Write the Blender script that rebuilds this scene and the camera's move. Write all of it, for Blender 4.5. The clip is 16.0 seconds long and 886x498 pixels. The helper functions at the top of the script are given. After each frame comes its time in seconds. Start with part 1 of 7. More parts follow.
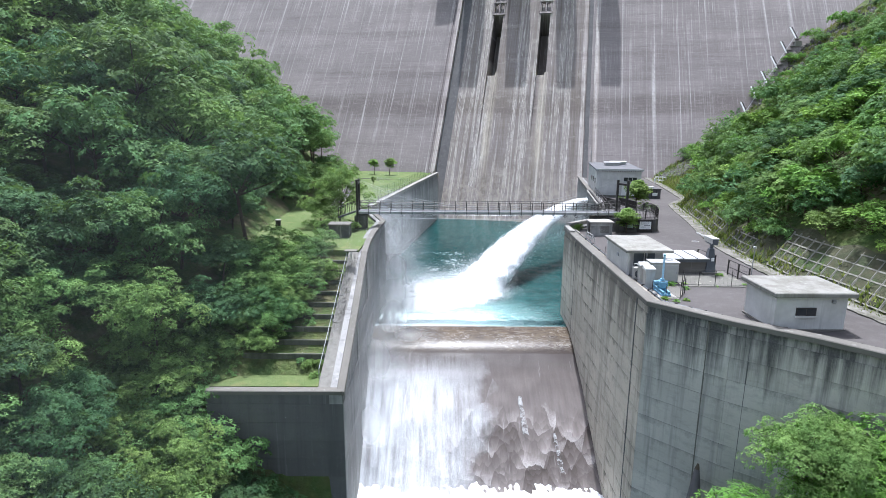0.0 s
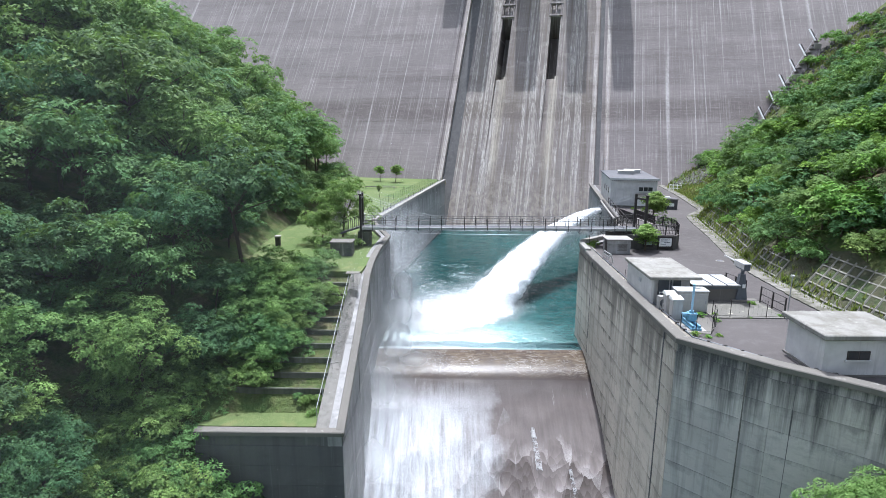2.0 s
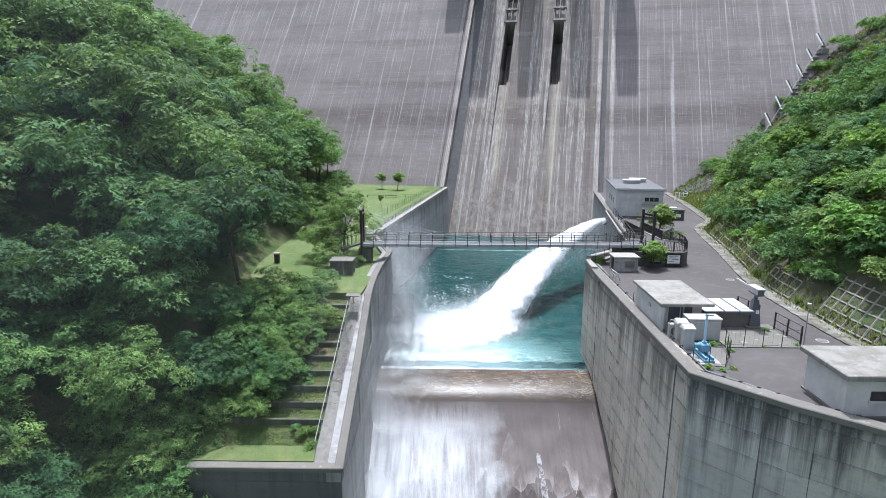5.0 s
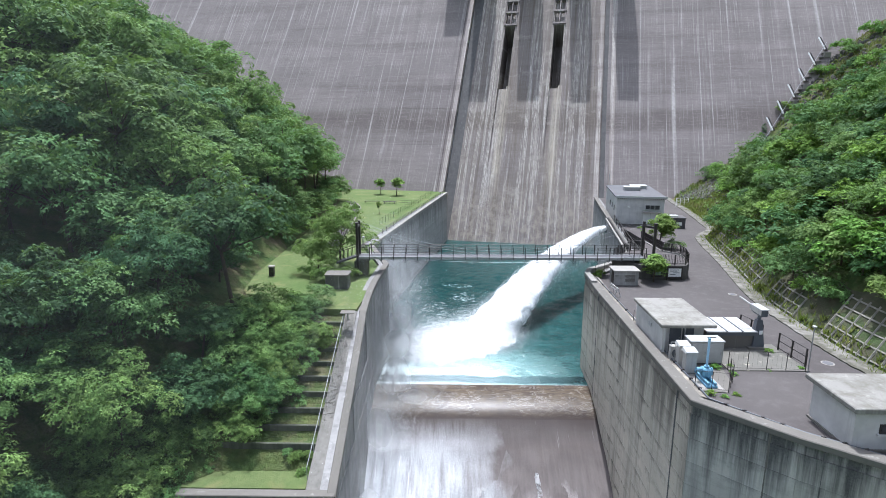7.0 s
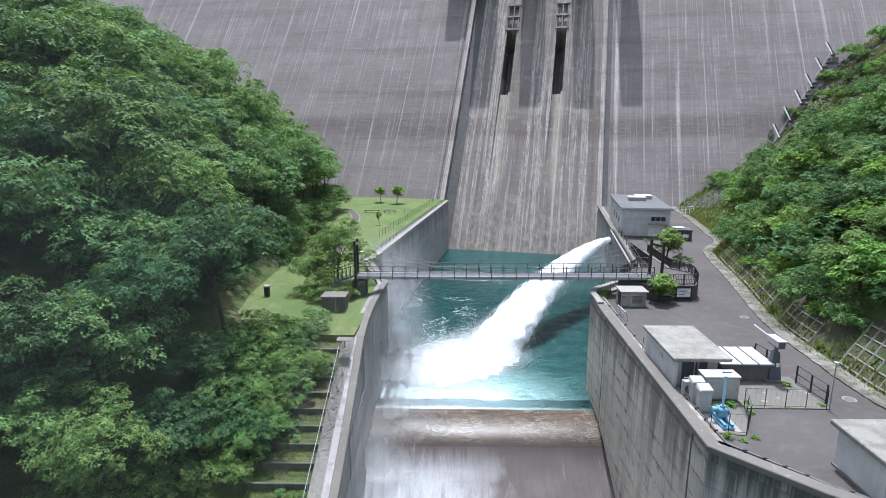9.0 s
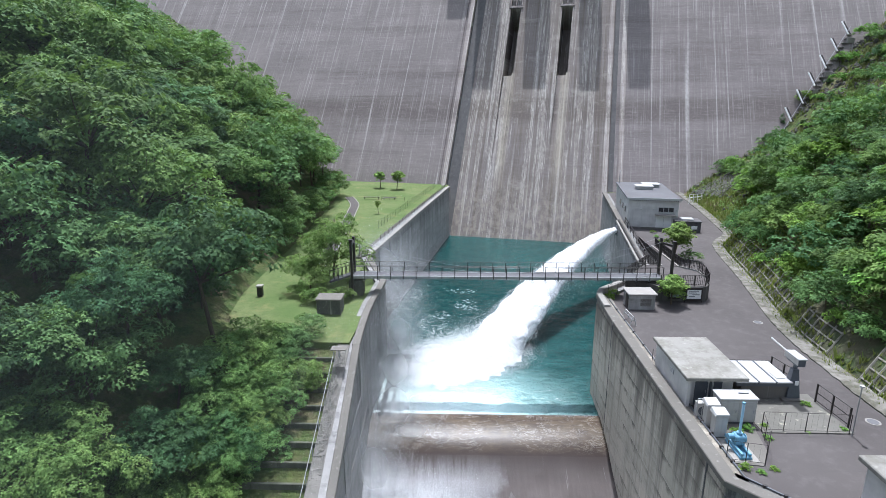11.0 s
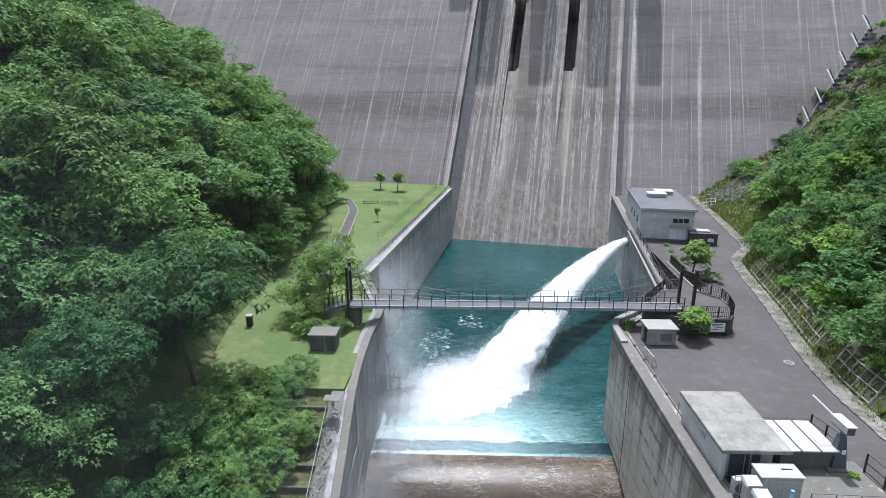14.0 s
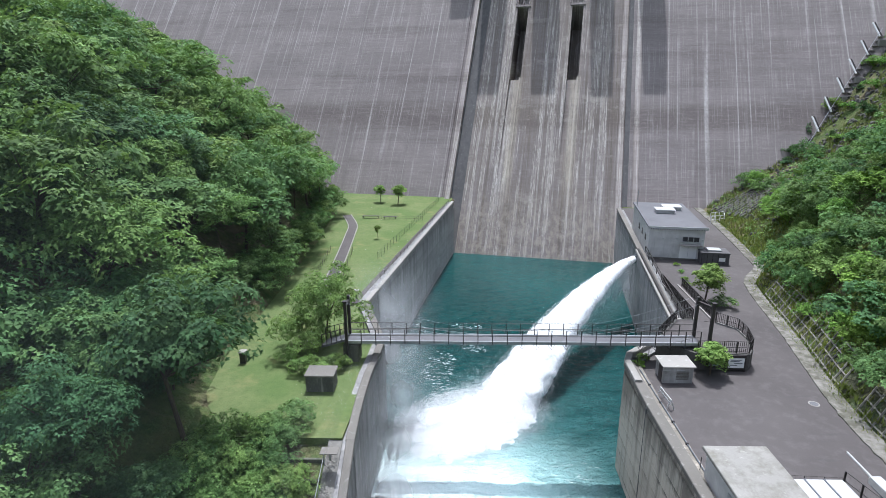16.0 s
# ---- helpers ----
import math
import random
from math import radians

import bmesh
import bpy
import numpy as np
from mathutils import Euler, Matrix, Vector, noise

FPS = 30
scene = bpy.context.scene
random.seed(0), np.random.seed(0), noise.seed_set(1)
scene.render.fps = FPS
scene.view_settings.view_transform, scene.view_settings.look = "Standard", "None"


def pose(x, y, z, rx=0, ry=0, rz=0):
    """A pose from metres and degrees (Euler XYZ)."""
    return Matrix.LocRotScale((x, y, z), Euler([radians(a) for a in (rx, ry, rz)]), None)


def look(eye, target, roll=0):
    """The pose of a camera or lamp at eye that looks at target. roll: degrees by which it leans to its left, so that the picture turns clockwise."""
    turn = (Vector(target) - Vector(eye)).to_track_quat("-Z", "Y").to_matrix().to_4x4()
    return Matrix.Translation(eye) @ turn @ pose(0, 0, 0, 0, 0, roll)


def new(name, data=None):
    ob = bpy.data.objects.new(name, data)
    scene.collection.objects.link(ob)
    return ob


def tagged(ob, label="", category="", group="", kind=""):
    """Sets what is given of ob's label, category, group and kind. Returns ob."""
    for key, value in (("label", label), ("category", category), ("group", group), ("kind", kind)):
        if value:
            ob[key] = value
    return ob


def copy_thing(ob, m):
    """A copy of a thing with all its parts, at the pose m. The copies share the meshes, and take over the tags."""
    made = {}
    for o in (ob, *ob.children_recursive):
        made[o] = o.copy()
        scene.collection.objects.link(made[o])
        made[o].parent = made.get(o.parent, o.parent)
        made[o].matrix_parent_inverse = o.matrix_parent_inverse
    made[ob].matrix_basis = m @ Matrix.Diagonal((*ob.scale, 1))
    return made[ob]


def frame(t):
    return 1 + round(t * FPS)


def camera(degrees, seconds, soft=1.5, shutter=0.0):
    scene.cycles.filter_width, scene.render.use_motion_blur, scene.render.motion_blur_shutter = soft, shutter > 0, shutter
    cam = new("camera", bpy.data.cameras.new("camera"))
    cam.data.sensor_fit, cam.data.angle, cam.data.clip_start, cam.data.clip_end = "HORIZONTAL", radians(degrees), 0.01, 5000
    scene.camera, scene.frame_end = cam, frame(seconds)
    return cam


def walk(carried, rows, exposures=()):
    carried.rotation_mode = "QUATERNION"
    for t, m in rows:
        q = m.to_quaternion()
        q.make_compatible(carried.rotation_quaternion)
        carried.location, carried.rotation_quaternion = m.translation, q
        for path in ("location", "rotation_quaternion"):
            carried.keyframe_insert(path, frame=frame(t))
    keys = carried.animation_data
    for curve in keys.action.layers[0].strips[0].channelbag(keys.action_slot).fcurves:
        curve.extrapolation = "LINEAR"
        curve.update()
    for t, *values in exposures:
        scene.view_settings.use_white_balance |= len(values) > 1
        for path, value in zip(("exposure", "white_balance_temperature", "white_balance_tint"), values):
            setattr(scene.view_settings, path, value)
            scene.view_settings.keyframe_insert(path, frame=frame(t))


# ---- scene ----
cam = camera(76.4, 16.0, soft=0.8)
PATH = [
    (0, (0.333, 0.15, 18.831), (0.333, 2.102, 18.392), 0.3),
    (0.5, (0.318, 1.154, 19.084), (0.313, 3.106, 18.645), 0.3),
    (1, (0.259, 2.168, 19.345), (0.249, 4.119, 18.907), 0.3),
    (1.5, (0.277, 3.07, 19.698), (0.258, 5.022, 19.26), 0.2),
    (2, (0.226, 3.867, 19.932), (0.201, 5.819, 19.496), 0.2),
    (2.5, (0.171, 4.453, 20.231), (0.144, 6.404, 19.794), 0.2),
    (3, (0.169, 4.853, 20.473), (0.139, 6.805, 20.039), 0.1),
    (3.5, (0.134, 5.105, 20.753), (0.103, 7.057, 20.318), 0.1),
    (4, (0.162, 5.301, 21.005), (0.128, 7.253, 20.57), 0.1),
    (6.5, (0.384, 6.444, 22.185), (0.35, 8.396, 21.75), 0.0),
    (7, (0.55, 6.891, 22.574), (0.513, 8.843, 22.138), -0.0),
    (7.5, (0.521, 7.341, 22.979), (0.484, 9.293, 22.543), -0.0),
    (8, (0.541, 7.983, 23.365), (0.502, 9.935, 22.929), -0.1),
    (8.5, (0.624, 8.595, 23.762), (0.581, 10.547, 23.327), -0.2),
    (9, (0.574, 9.209, 24.062), (0.532, 11.16, 23.627), -0.1),
    (11.5, (0.729, 13.028, 26.084), (0.678, 14.951, 25.539), -0.1),
    (12, (0.7, 13.946, 26.557), (0.647, 15.863, 25.992), -0.2),
    (12.5, (0.63, 14.714, 27.027), (0.577, 16.632, 26.463), -0.2),
    (13, (0.605, 15.585, 27.41), (0.551, 17.503, 26.846), -0.2),
    (13.5, (0.47, 16.341, 27.816), (0.418, 18.26, 27.254), -0.1),
    (14, (0.39, 17.152, 28.244), (0.337, 19.071, 27.682), -0.0),
    (14.5, (0.332, 17.993, 28.602), (0.279, 19.913, 28.043), -0.1),
    (15, (0.268, 18.786, 29.172), (0.214, 20.705, 28.611), -0.1),
    (15.5, (0.129, 19.589, 29.628), (0.075, 21.509, 29.07), -0.2),
    (16, (0.114, 20.356, 30.119), (0.058, 22.276, 29.561), -0.3),
]
walk(cam, [(t, look(eye, target, roll)) for t, eye, target, roll in PATH], [(0, 1.00, 5760, 11), (4, 0.90, 5760, 11), (9, 0.76, 5760, 11), (16, 0.64, 5760, 11)])

# ---- light ----
SUN = Vector((0.015, 0.34, 0.94)).normalized()
world = bpy.data.worlds.new("sky")
scene.world = world
world.use_nodes = True
wt = world.node_tree
sky = wt.nodes.new("ShaderNodeTexSky")
sky.sky_type, sky.sun_disc = "NISHITA", False
sky.sun_elevation, sky.sun_rotation = math.asin(SUN.z), math.atan2(SUN.x, SUN.y)
sky.air_density, sky.dust_density, sky.ozone_density = 1.0, 3.0, 0.6
wt.nodes["Background"].inputs[1].default_value = 0.142
thin_cloud = wt.nodes.new("ShaderNodeHueSaturation")
thin_cloud.inputs["Saturation"].default_value, thin_cloud.inputs["Value"].default_value = 0.45, 1.1
wt.links.new(sky.outputs[0], thin_cloud.inputs["Color"])
wt.links.new(thin_cloud.outputs[0], wt.nodes["Background"].inputs[0])
sun_data = bpy.data.lights.new("sun", "SUN")
sun_data.energy, sun_data.angle, sun_data.color = 3.5, radians(0.6), (1.0, 0.97, 0.93)
sun = new("sun", sun_data)
sun.matrix_world = look(SUN * 300, (0, 0, 0))


# ---- materials ----
class Nodes:
    """A small builder for one node material."""

    def __init__(self, name):
        self.mat = bpy.data.materials.new(name)
        self.mat.use_nodes = True
        self.t = self.mat.node_tree
        self.bsdf = self.t.nodes["Principled BSDF"]
        self.coord = self.t.nodes.new("ShaderNodeTexCoord").outputs["Object"]

    def in_place(self):
        """Texture by the place in the world, so that alike pieces differ."""
        self.coord = self.t.nodes.new("ShaderNodeNewGeometry").outputs["Position"]

    def along(self, ax, ay):
        """Texture x along a plan direction and y up."""
        dot = self.t.nodes.new("ShaderNodeVectorMath")
        dot.operation = "DOT_PRODUCT"
        self.put(dot.inputs[0], self.coord)
        dot.inputs[1].default_value = (ax, ay, 0)
        both = self.t.nodes.new("ShaderNodeCombineXYZ")
        self.put(both.inputs[0], dot.outputs["Value"])
        self.put(both.inputs[1], self.math("MULTIPLY", self.axis("Z"), 1.25))
        self.coord = both.outputs[0]

    def put(self, socket, value):
        if hasattr(value, "is_linked"):
            self.t.links.new(value, socket)
        elif isinstance(value, tuple) and len(value) == 3 and socket.type == "RGBA":
            socket.default_value = (*value, 1)
        else:
            socket.default_value = value

    def stretch(self, sx, sy, sz, src=None):
        n = self.t.nodes.new("ShaderNodeMapping")
        self.put(n.inputs["Vector"], src or self.coord)
        n.inputs["Scale"].default_value = (sx, sy, sz)
        return n.outputs[0]

    def noise(self, scale, vec=None, detail=4.0, rough=0.55, distort=0.0):
        n = self.t.nodes.new("ShaderNodeTexNoise")
        self.put(n.inputs["Vector"], vec or self.coord)
        n.inputs["Scale"].default_value, n.inputs["Detail"].default_value = scale, detail
        n.inputs["Roughness"].default_value, n.inputs["Distortion"].default_value = rough, distort
        return n.outputs["Fac"]

    def cells(self, scale, vec=None, feature="F1", out="Distance"):
        n = self.t.nodes.new("ShaderNodeTexVoronoi")
        n.feature = feature
        self.put(n.inputs["Vector"], vec or self.coord)
        n.inputs["Scale"].default_value = scale
        return n.outputs[out]

    def ramp(self, fac, lo, hi, a=0.0, b=1.0):
        n = self.t.nodes.new("ShaderNodeMapRange")
        self.put(n.inputs["Value"], fac)
        for i, v in ((1, lo), (2, hi), (3, a), (4, b)):
            n.inputs[i].default_value = v
        return n.outputs[0]

    def math(self, op, a, b=0.0):
        n = self.t.nodes.new("ShaderNodeMath")
        n.operation = op
        self.put(n.inputs[0], a), self.put(n.inputs[1], b)
        return n.outputs[0]

    def mix(self, fac, a, b, kind="MIX"):
        n = self.t.nodes.new("ShaderNodeMix")
        n.data_type, n.blend_type = "RGBA", kind
        self.put(n.inputs[0], fac), self.put(n.inputs[6], a), self.put(n.inputs[7], b)
        return n.outputs[2]

    def random(self):
        return self.t.nodes.new("ShaderNodeObjectInfo").outputs["Random"]

    def island(self):
        return self.t.nodes.new("ShaderNodeNewGeometry").outputs["Random Per Island"]

    def axis(self, name):
        n = self.t.nodes.new("ShaderNodeSeparateXYZ")
        self.put(n.inputs[0], self.coord)
        return n.outputs[name]

    def bump(self, height, strength=0.3, distance=0.05):
        n = self.t.nodes.new("ShaderNodeBump")
        n.inputs["Strength"].default_value, n.inputs["Distance"].default_value = strength, distance
        self.put(n.inputs["Height"], height)
        self.put(self.bsdf.inputs["Normal"], n.outputs[0])

    def done(self, color, rough=0.8, metal=0.0, spec=0.4):
        self.put(self.bsdf.inputs["Base Color"], color)
        self.put(self.bsdf.inputs["Roughness"], rough)
        self.put(self.bsdf.inputs["Metallic"], metal)
        self.put(self.bsdf.inputs["Specular IOR Level"], spec)
        return self.mat


def concrete(name, base, dark, light, streak=0.5, lime=0.3, lines=0.0, dirt=0.45, weeping=0.0):
    """Weathered cast concrete: blotches, dark runs, lime runs, form lines; z is up in the object's own space."""
    m = Nodes(name)
    m.in_place()
    blot = m.noise(0.22, detail=6)
    grain = m.noise(9.0, detail=5, rough=0.7)
    col = m.mix(m.ramp(blot, 0.3, 0.7), base, tuple(c * 0.78 for c in base))
    run = m.noise(1.0, m.stretch(1.1, 1.1, 0.06), detail=5, rough=0.65)
    col = m.mix(m.math("MULTIPLY", m.ramp(run, dirt, dirt + 0.22), streak), col, dark)
    white = m.noise(1.0, m.stretch(1.9, 1.9, 0.05), detail=3)
    col = m.mix(m.math("MULTIPLY", m.ramp(white, 0.62, 0.72), lime), col, light)
    if lines:
        level = m.math("FRACT", m.math("DIVIDE", m.math("ADD", m.axis("Z"), 13.4), 1.5))
        ragged = m.noise(1.0, m.stretch(0.9, 0.9, 0.5), detail=7, rough=0.75)
        patchy = m.ramp(m.noise(0.25, detail=4), 0.38, 0.6, 0.2, 1.0)
        seep = m.ramp(m.math("ADD", level, m.math("MULTIPLY", m.math("SUBTRACT", ragged, 0.5), 1.9)), 0.78, 1.08)
        col = m.mix(m.math("MULTIPLY", m.math("MULTIPLY", seep, patchy), lines), col, dark)
        lip = m.math("MULTIPLY", m.ramp(level, 0.0, 0.06, 1.0, 0.0), patchy)
        col = m.mix(m.math("MULTIPLY", lip, 0.5 * lines), col, light)
    mott = m.noise(1.6, m.stretch(0.5, 0.5, 1.3), detail=6, rough=0.7)
    col = m.mix(m.ramp(mott, 0.5, 0.72, 0.0, 0.5 * streak), col, dark)
    if weeping:
        drip = m.noise(1.0, m.stretch(0.8, 0.8, 0.035), detail=6, rough=0.7)
        edge = m.math("ADD", m.ramp(m.axis("Z"), -3.0, 7.0), m.math("MULTIPLY", m.math("SUBTRACT", drip, 0.5), 1.9))
        col = m.mix(m.ramp(edge, 0.62, 0.95, 0.0, weeping), col, tuple(v * 0.62 for v in dark))
    tone = m.ramp(m.random(), 0, 1, 0.9, 1.08)
    hue = m.t.nodes.new("ShaderNodeHueSaturation")
    m.put(hue.inputs["Value"], tone), m.put(hue.inputs["Color"], col)
    col = m.mix(m.ramp(grain, 0.3, 0.8, 0.0, 0.3), hue.outputs[0], tuple(c * 0.6 for c in base))
    m.bump(m.math("ADD", grain, m.math("MULTIPLY", run, 0.6)), 0.35, 0.04)
    return m.done(col, 0.88, spec=0.25)


BELT = (28.0, 34.5)


def dam_concrete(name="dam_concrete", wide=0.0, lift=1.0):
    """The dam's face: y runs up the slope, x along it. Lift lines, brown algae bands and long thin lime runs."""
    m = Nodes(name)
    m.in_place()
    m.along(0.976, -0.218)
    blot = m.noise(0.05, detail=6, rough=0.6)
    col = m.mix(m.ramp(blot, 0.3, 0.7), tuple(lift * v for v in (0.300, 0.266, 0.256)), tuple(lift * v for v in (0.228, 0.201, 0.194)))
    band = m.noise(1.0, m.stretch(0.012, 0.17, 1), detail=6, rough=0.7)
    col = m.mix(m.ramp(band, 0.5, 0.64, 0.0, 0.7), col, (0.19, 0.163, 0.157))
    # a damp brown belt across the lower face, ragged along its rims
    height = m.math("ADD", m.axis("Y"), m.math("MULTIPLY", m.noise(1.0, m.stretch(0.05, 0.25, 1), detail=6, rough=0.7), 7.0))
    belt = m.math("MULTIPLY", m.ramp(height, BELT[0], BELT[0] + 2.5), m.ramp(height, BELT[1] + 2.5, BELT[1]))
    col = m.mix(m.math("MULTIPLY", belt, 0.6), col, (0.135, 0.112, 0.104))
    fine = m.noise(1.0, m.stretch(0.22, 2.2, 1), detail=7, rough=0.85)
    col = m.mix(m.ramp(fine, 0.52, 0.70, 0.0, 0.32), col, (0.56, 0.525, 0.505))
    col = m.mix(m.ramp(fine, 0.48, 0.32, 0.0, 0.36), col, (0.16, 0.14, 0.138))
    cell = m.noise(1.0, m.stretch(1.9, 1.5, 1), detail=7, rough=0.9)
    col = m.mix(m.ramp(cell, 0.48, 0.36, 0.0, 0.25), col, (0.47, 0.43, 0.405))
    col = m.mix(m.ramp(cell, 0.52, 0.72, 0.0, 0.3), col, (0.17, 0.145, 0.14))
    soot = m.noise(1.0, m.stretch(0.3, 0.02, 1), detail=5, rough=0.65)
    col = m.mix(m.ramp(soot, 0.52, 0.74, 0.0, 0.5), col, (0.16, 0.137, 0.132))
    # thin long runs of lime, broken along their length, beaded at the lifts
    waver = m.math("ADD", m.axis("X"), m.math("MULTIPLY", m.noise(0.11, m.stretch(1, 0.015, 1), detail=4, rough=0.6), 9.0))
    for period, thick, gate_at, length, strength, seed in ((6.8, 0.036, 0.42, 0.02, 0.55, 0.0), (3.3, 0.055, 0.49, 0.03, 0.55, 5.0), (1.3, 0.13, 0.50, 0.06, 0.34, 9.0), (0.55, 0.2, 0.47, 0.14, 0.22, 13.0)):
        saw = m.math("FRACT", m.math("ADD", m.math("DIVIDE", waver, period), seed * 0.137))
        off = m.math("ABSOLUTE", m.math("SUBTRACT", saw, 0.5))
        gate_map = m.t.nodes.new("ShaderNodeMapping")
        m.put(gate_map.inputs["Vector"], m.coord)
        gate_map.inputs["Location"].default_value = (seed * 3.1, seed * 7.7, 0)
        gate_map.inputs["Scale"].default_value = (0.27, length, 1)
        gate = m.noise(1.0, gate_map.outputs[0], detail=4, rough=0.6)
        bead = m.noise(1.0, m.stretch(1.2, 0.9, 1), detail=7, rough=0.85)
        line = m.math("MULTIPLY", m.ramp(off, thick, thick * 0.15), m.ramp(gate, gate_at, gate_at + 0.16))
        line = m.math("MULTIPLY", line, m.ramp(bead, 0.36, 0.62, 0.3 * strength, strength))
        col = m.mix(line, col, (0.80, 0.77, 0.73))
    if wide:
        pale = m.noise(1.0, m.stretch(0.62, 0.009, 1), detail=7, rough=0.7)
        torn = m.noise(1.0, m.stretch(1.1, 0.3, 1), detail=6, rough=0.8)
        col = m.mix(m.math("MULTIPLY", m.ramp(pale, 0.55, 0.60), m.ramp(torn, 0.40, 0.60, 0.0, wide)), col, (0.47, 0.435, 0.385))
        edge = m.math("MULTIPLY", m.ramp(pale, 0.535, 0.55), m.ramp(pale, 0.575, 0.56))
        col = m.mix(m.math("MULTIPLY", edge, m.ramp(torn, 0.40, 0.56, 0.15, 0.85)), col, (0.78, 0.74, 0.68))
        col = m.mix(m.ramp(pale, 0.48, 0.37, 0.0, 0.75), col, (0.125, 0.102, 0.09))
        # cream lime washed out of the two openings
        for u in (9.3, 22.4):
            off = m.math("ABSOLUTE", m.math("SUBTRACT", m.axis("X"), u - 30.2))
            wash = m.math("MULTIPLY", m.ramp(off, 1.5, 0.5), m.math("MULTIPLY", m.ramp(m.axis("Y"), 6.0, 14.0), m.ramp(m.axis("Y"), 40.5, 39.5)))
            col = m.mix(m.math("MULTIPLY", wash, m.ramp(torn, 0.36, 0.62, 0.15, 0.75)), col, (0.60, 0.55, 0.45))
        crust = m.math("MULTIPLY", m.ramp(m.axis("Y"), 12.0, 4.0), m.ramp(m.noise(1.0, m.stretch(0.9, 0.5, 1), detail=5, rough=0.7), 0.45, 0.6))
        col = m.mix(m.math("MULTIPLY", crust, 0.6), col, (0.47, 0.43, 0.36))
        silt = m.noise(0.12, m.stretch(1, 0.4, 1), detail=5, rough=0.65)
        col = m.mix(m.ramp(silt, 0.35, 0.6, 0.05, 0.28), col, (0.27, 0.225, 0.165))
        patch = m.noise(1.0, m.stretch(0.14, 0.2, 1), detail=6, rough=0.75)
        col = m.mix(m.ramp(patch, 0.55, 0.63, 0.0, 0.4), col, (0.45, 0.425, 0.37))
    tone = m.ramp(m.random(), 0, 1, 0.78, 0.87)
    hue = m.t.nodes.new("ShaderNodeHueSaturation")
    m.put(hue.inputs["Value"], tone), m.put(hue.inputs["Color"], col)
    grain = m.noise(3.0, detail=6, rough=0.7)
    m.bump(m.math("ADD", grain, fine), 0.3, 0.06)
    return m.done(hue.outputs[0], 0.9, spec=0.2)


def foliage(name, a, b, c):
    """Leaves: colour by bough, by leaf and by tree; part of the light passes through."""
    m = Nodes(name)
    bough = m.noise(0.55, detail=3)
    col = m.mix(m.ramp(bough, 0.36, 0.64), a, b)
    col = m.mix(m.ramp(m.random(), 0.25, 0.95, 0.0, 0.7), col, c)
    vary = m.t.nodes.new("ShaderNodeHueSaturation")
    m.put(vary.inputs["Color"], col)
    m.put(vary.inputs["Hue"], m.ramp(m.random(), 0, 1, 0.482, 0.508))
    m.put(vary.inputs["Value"], m.math("MULTIPLY", m.math("MULTIPLY", m.ramp(m.random(), 0, 1, 0.8, 1.25), m.ramp(m.island(), 0, 1, 0.68, 1.36)), m.ramp(m.noise(0.8, detail=2), 0.35, 0.65, 0.78, 1.25)))
    col = vary.outputs[0]
    m.done(col, 0.65, spec=0.1)
    thru = m.t.nodes.new("ShaderNodeBsdfTranslucent")
    m.put(thru.inputs[0], m.mix(0.5, col, (0.22, 0.36, 0.05)))
    both = m.t.nodes.new("ShaderNodeMixShader")
    both.inputs[0].default_value = 0.24
    m.t.links.new(m.bsdf.outputs[0], both.inputs[1])
    m.t.links.new(thru.outputs[0], both.inputs[2])
    m.t.links.new(both.outputs[0], m.t.nodes["Material Output"].inputs[0])
    return m.mat


def plain(name, base, rough=0.6, metal=0.0, wear=0.25, scale=3.0, spec=0.4):
    """Paint, metal or plaster with faint blotches, runs and grain."""
    m = Nodes(name)
    col = m.mix(m.ramp(m.noise(scale, detail=5), 0.35, 0.75, 0.0, wear), base, tuple(v * 0.5 for v in base))
    col = m.mix(m.ramp(m.noise(1.0, m.stretch(4, 4, 0.3), detail=4), 0.55, 0.75, 0.0, wear), col, tuple(v * 0.6 for v in base))
    m.bump(m.noise(scale * 8, detail=3), 0.12, 0.01)
    return m.done(col, rough, metal, spec)


def ground_material():
    """Earth and undergrowth on the hillsides."""
    m = Nodes("undergrowth")
    col = m.mix(m.ramp(m.noise(0.5, detail=6), 0.35, 0.65), (0.055, 0.095, 0.03), (0.10, 0.11, 0.045))
    col = m.mix(m.ramp(m.noise(2.5, detail=5), 0.5, 0.7, 0.0, 0.7), col, (0.10, 0.135, 0.042))
    col = m.mix(m.ramp(m.noise(0.12, detail=6, rough=0.7), 0.5, 0.62, 0.0, 0.85), col, (0.17, 0.135, 0.09))
    m.bump(m.noise(1.5, detail=6, rough=0.7), 1.0, 0.4)
    return m.done(col, 0.95, spec=0.1)


def grass_material():
    m = Nodes("lawn_grass")
    col = m.mix(m.ramp(m.noise(0.16, detail=5), 0.35, 0.68), (0.10, 0.145, 0.05), (0.15, 0.175, 0.075))
    col = m.mix(m.ramp(m.noise(1.6, detail=6, rough=0.7), 0.42, 0.7, 0.0, 0.6), col, (0.07, 0.115, 0.04))
    col = m.mix(m.ramp(m.noise(0.35, detail=4), 0.58, 0.72, 0.0, 0.5), col, (0.24, 0.21, 0.10))
    m.bump(m.noise(7.0, detail=6, rough=0.8), 0.9, 0.08)
    return m.done(col, 0.95, spec=0.1)


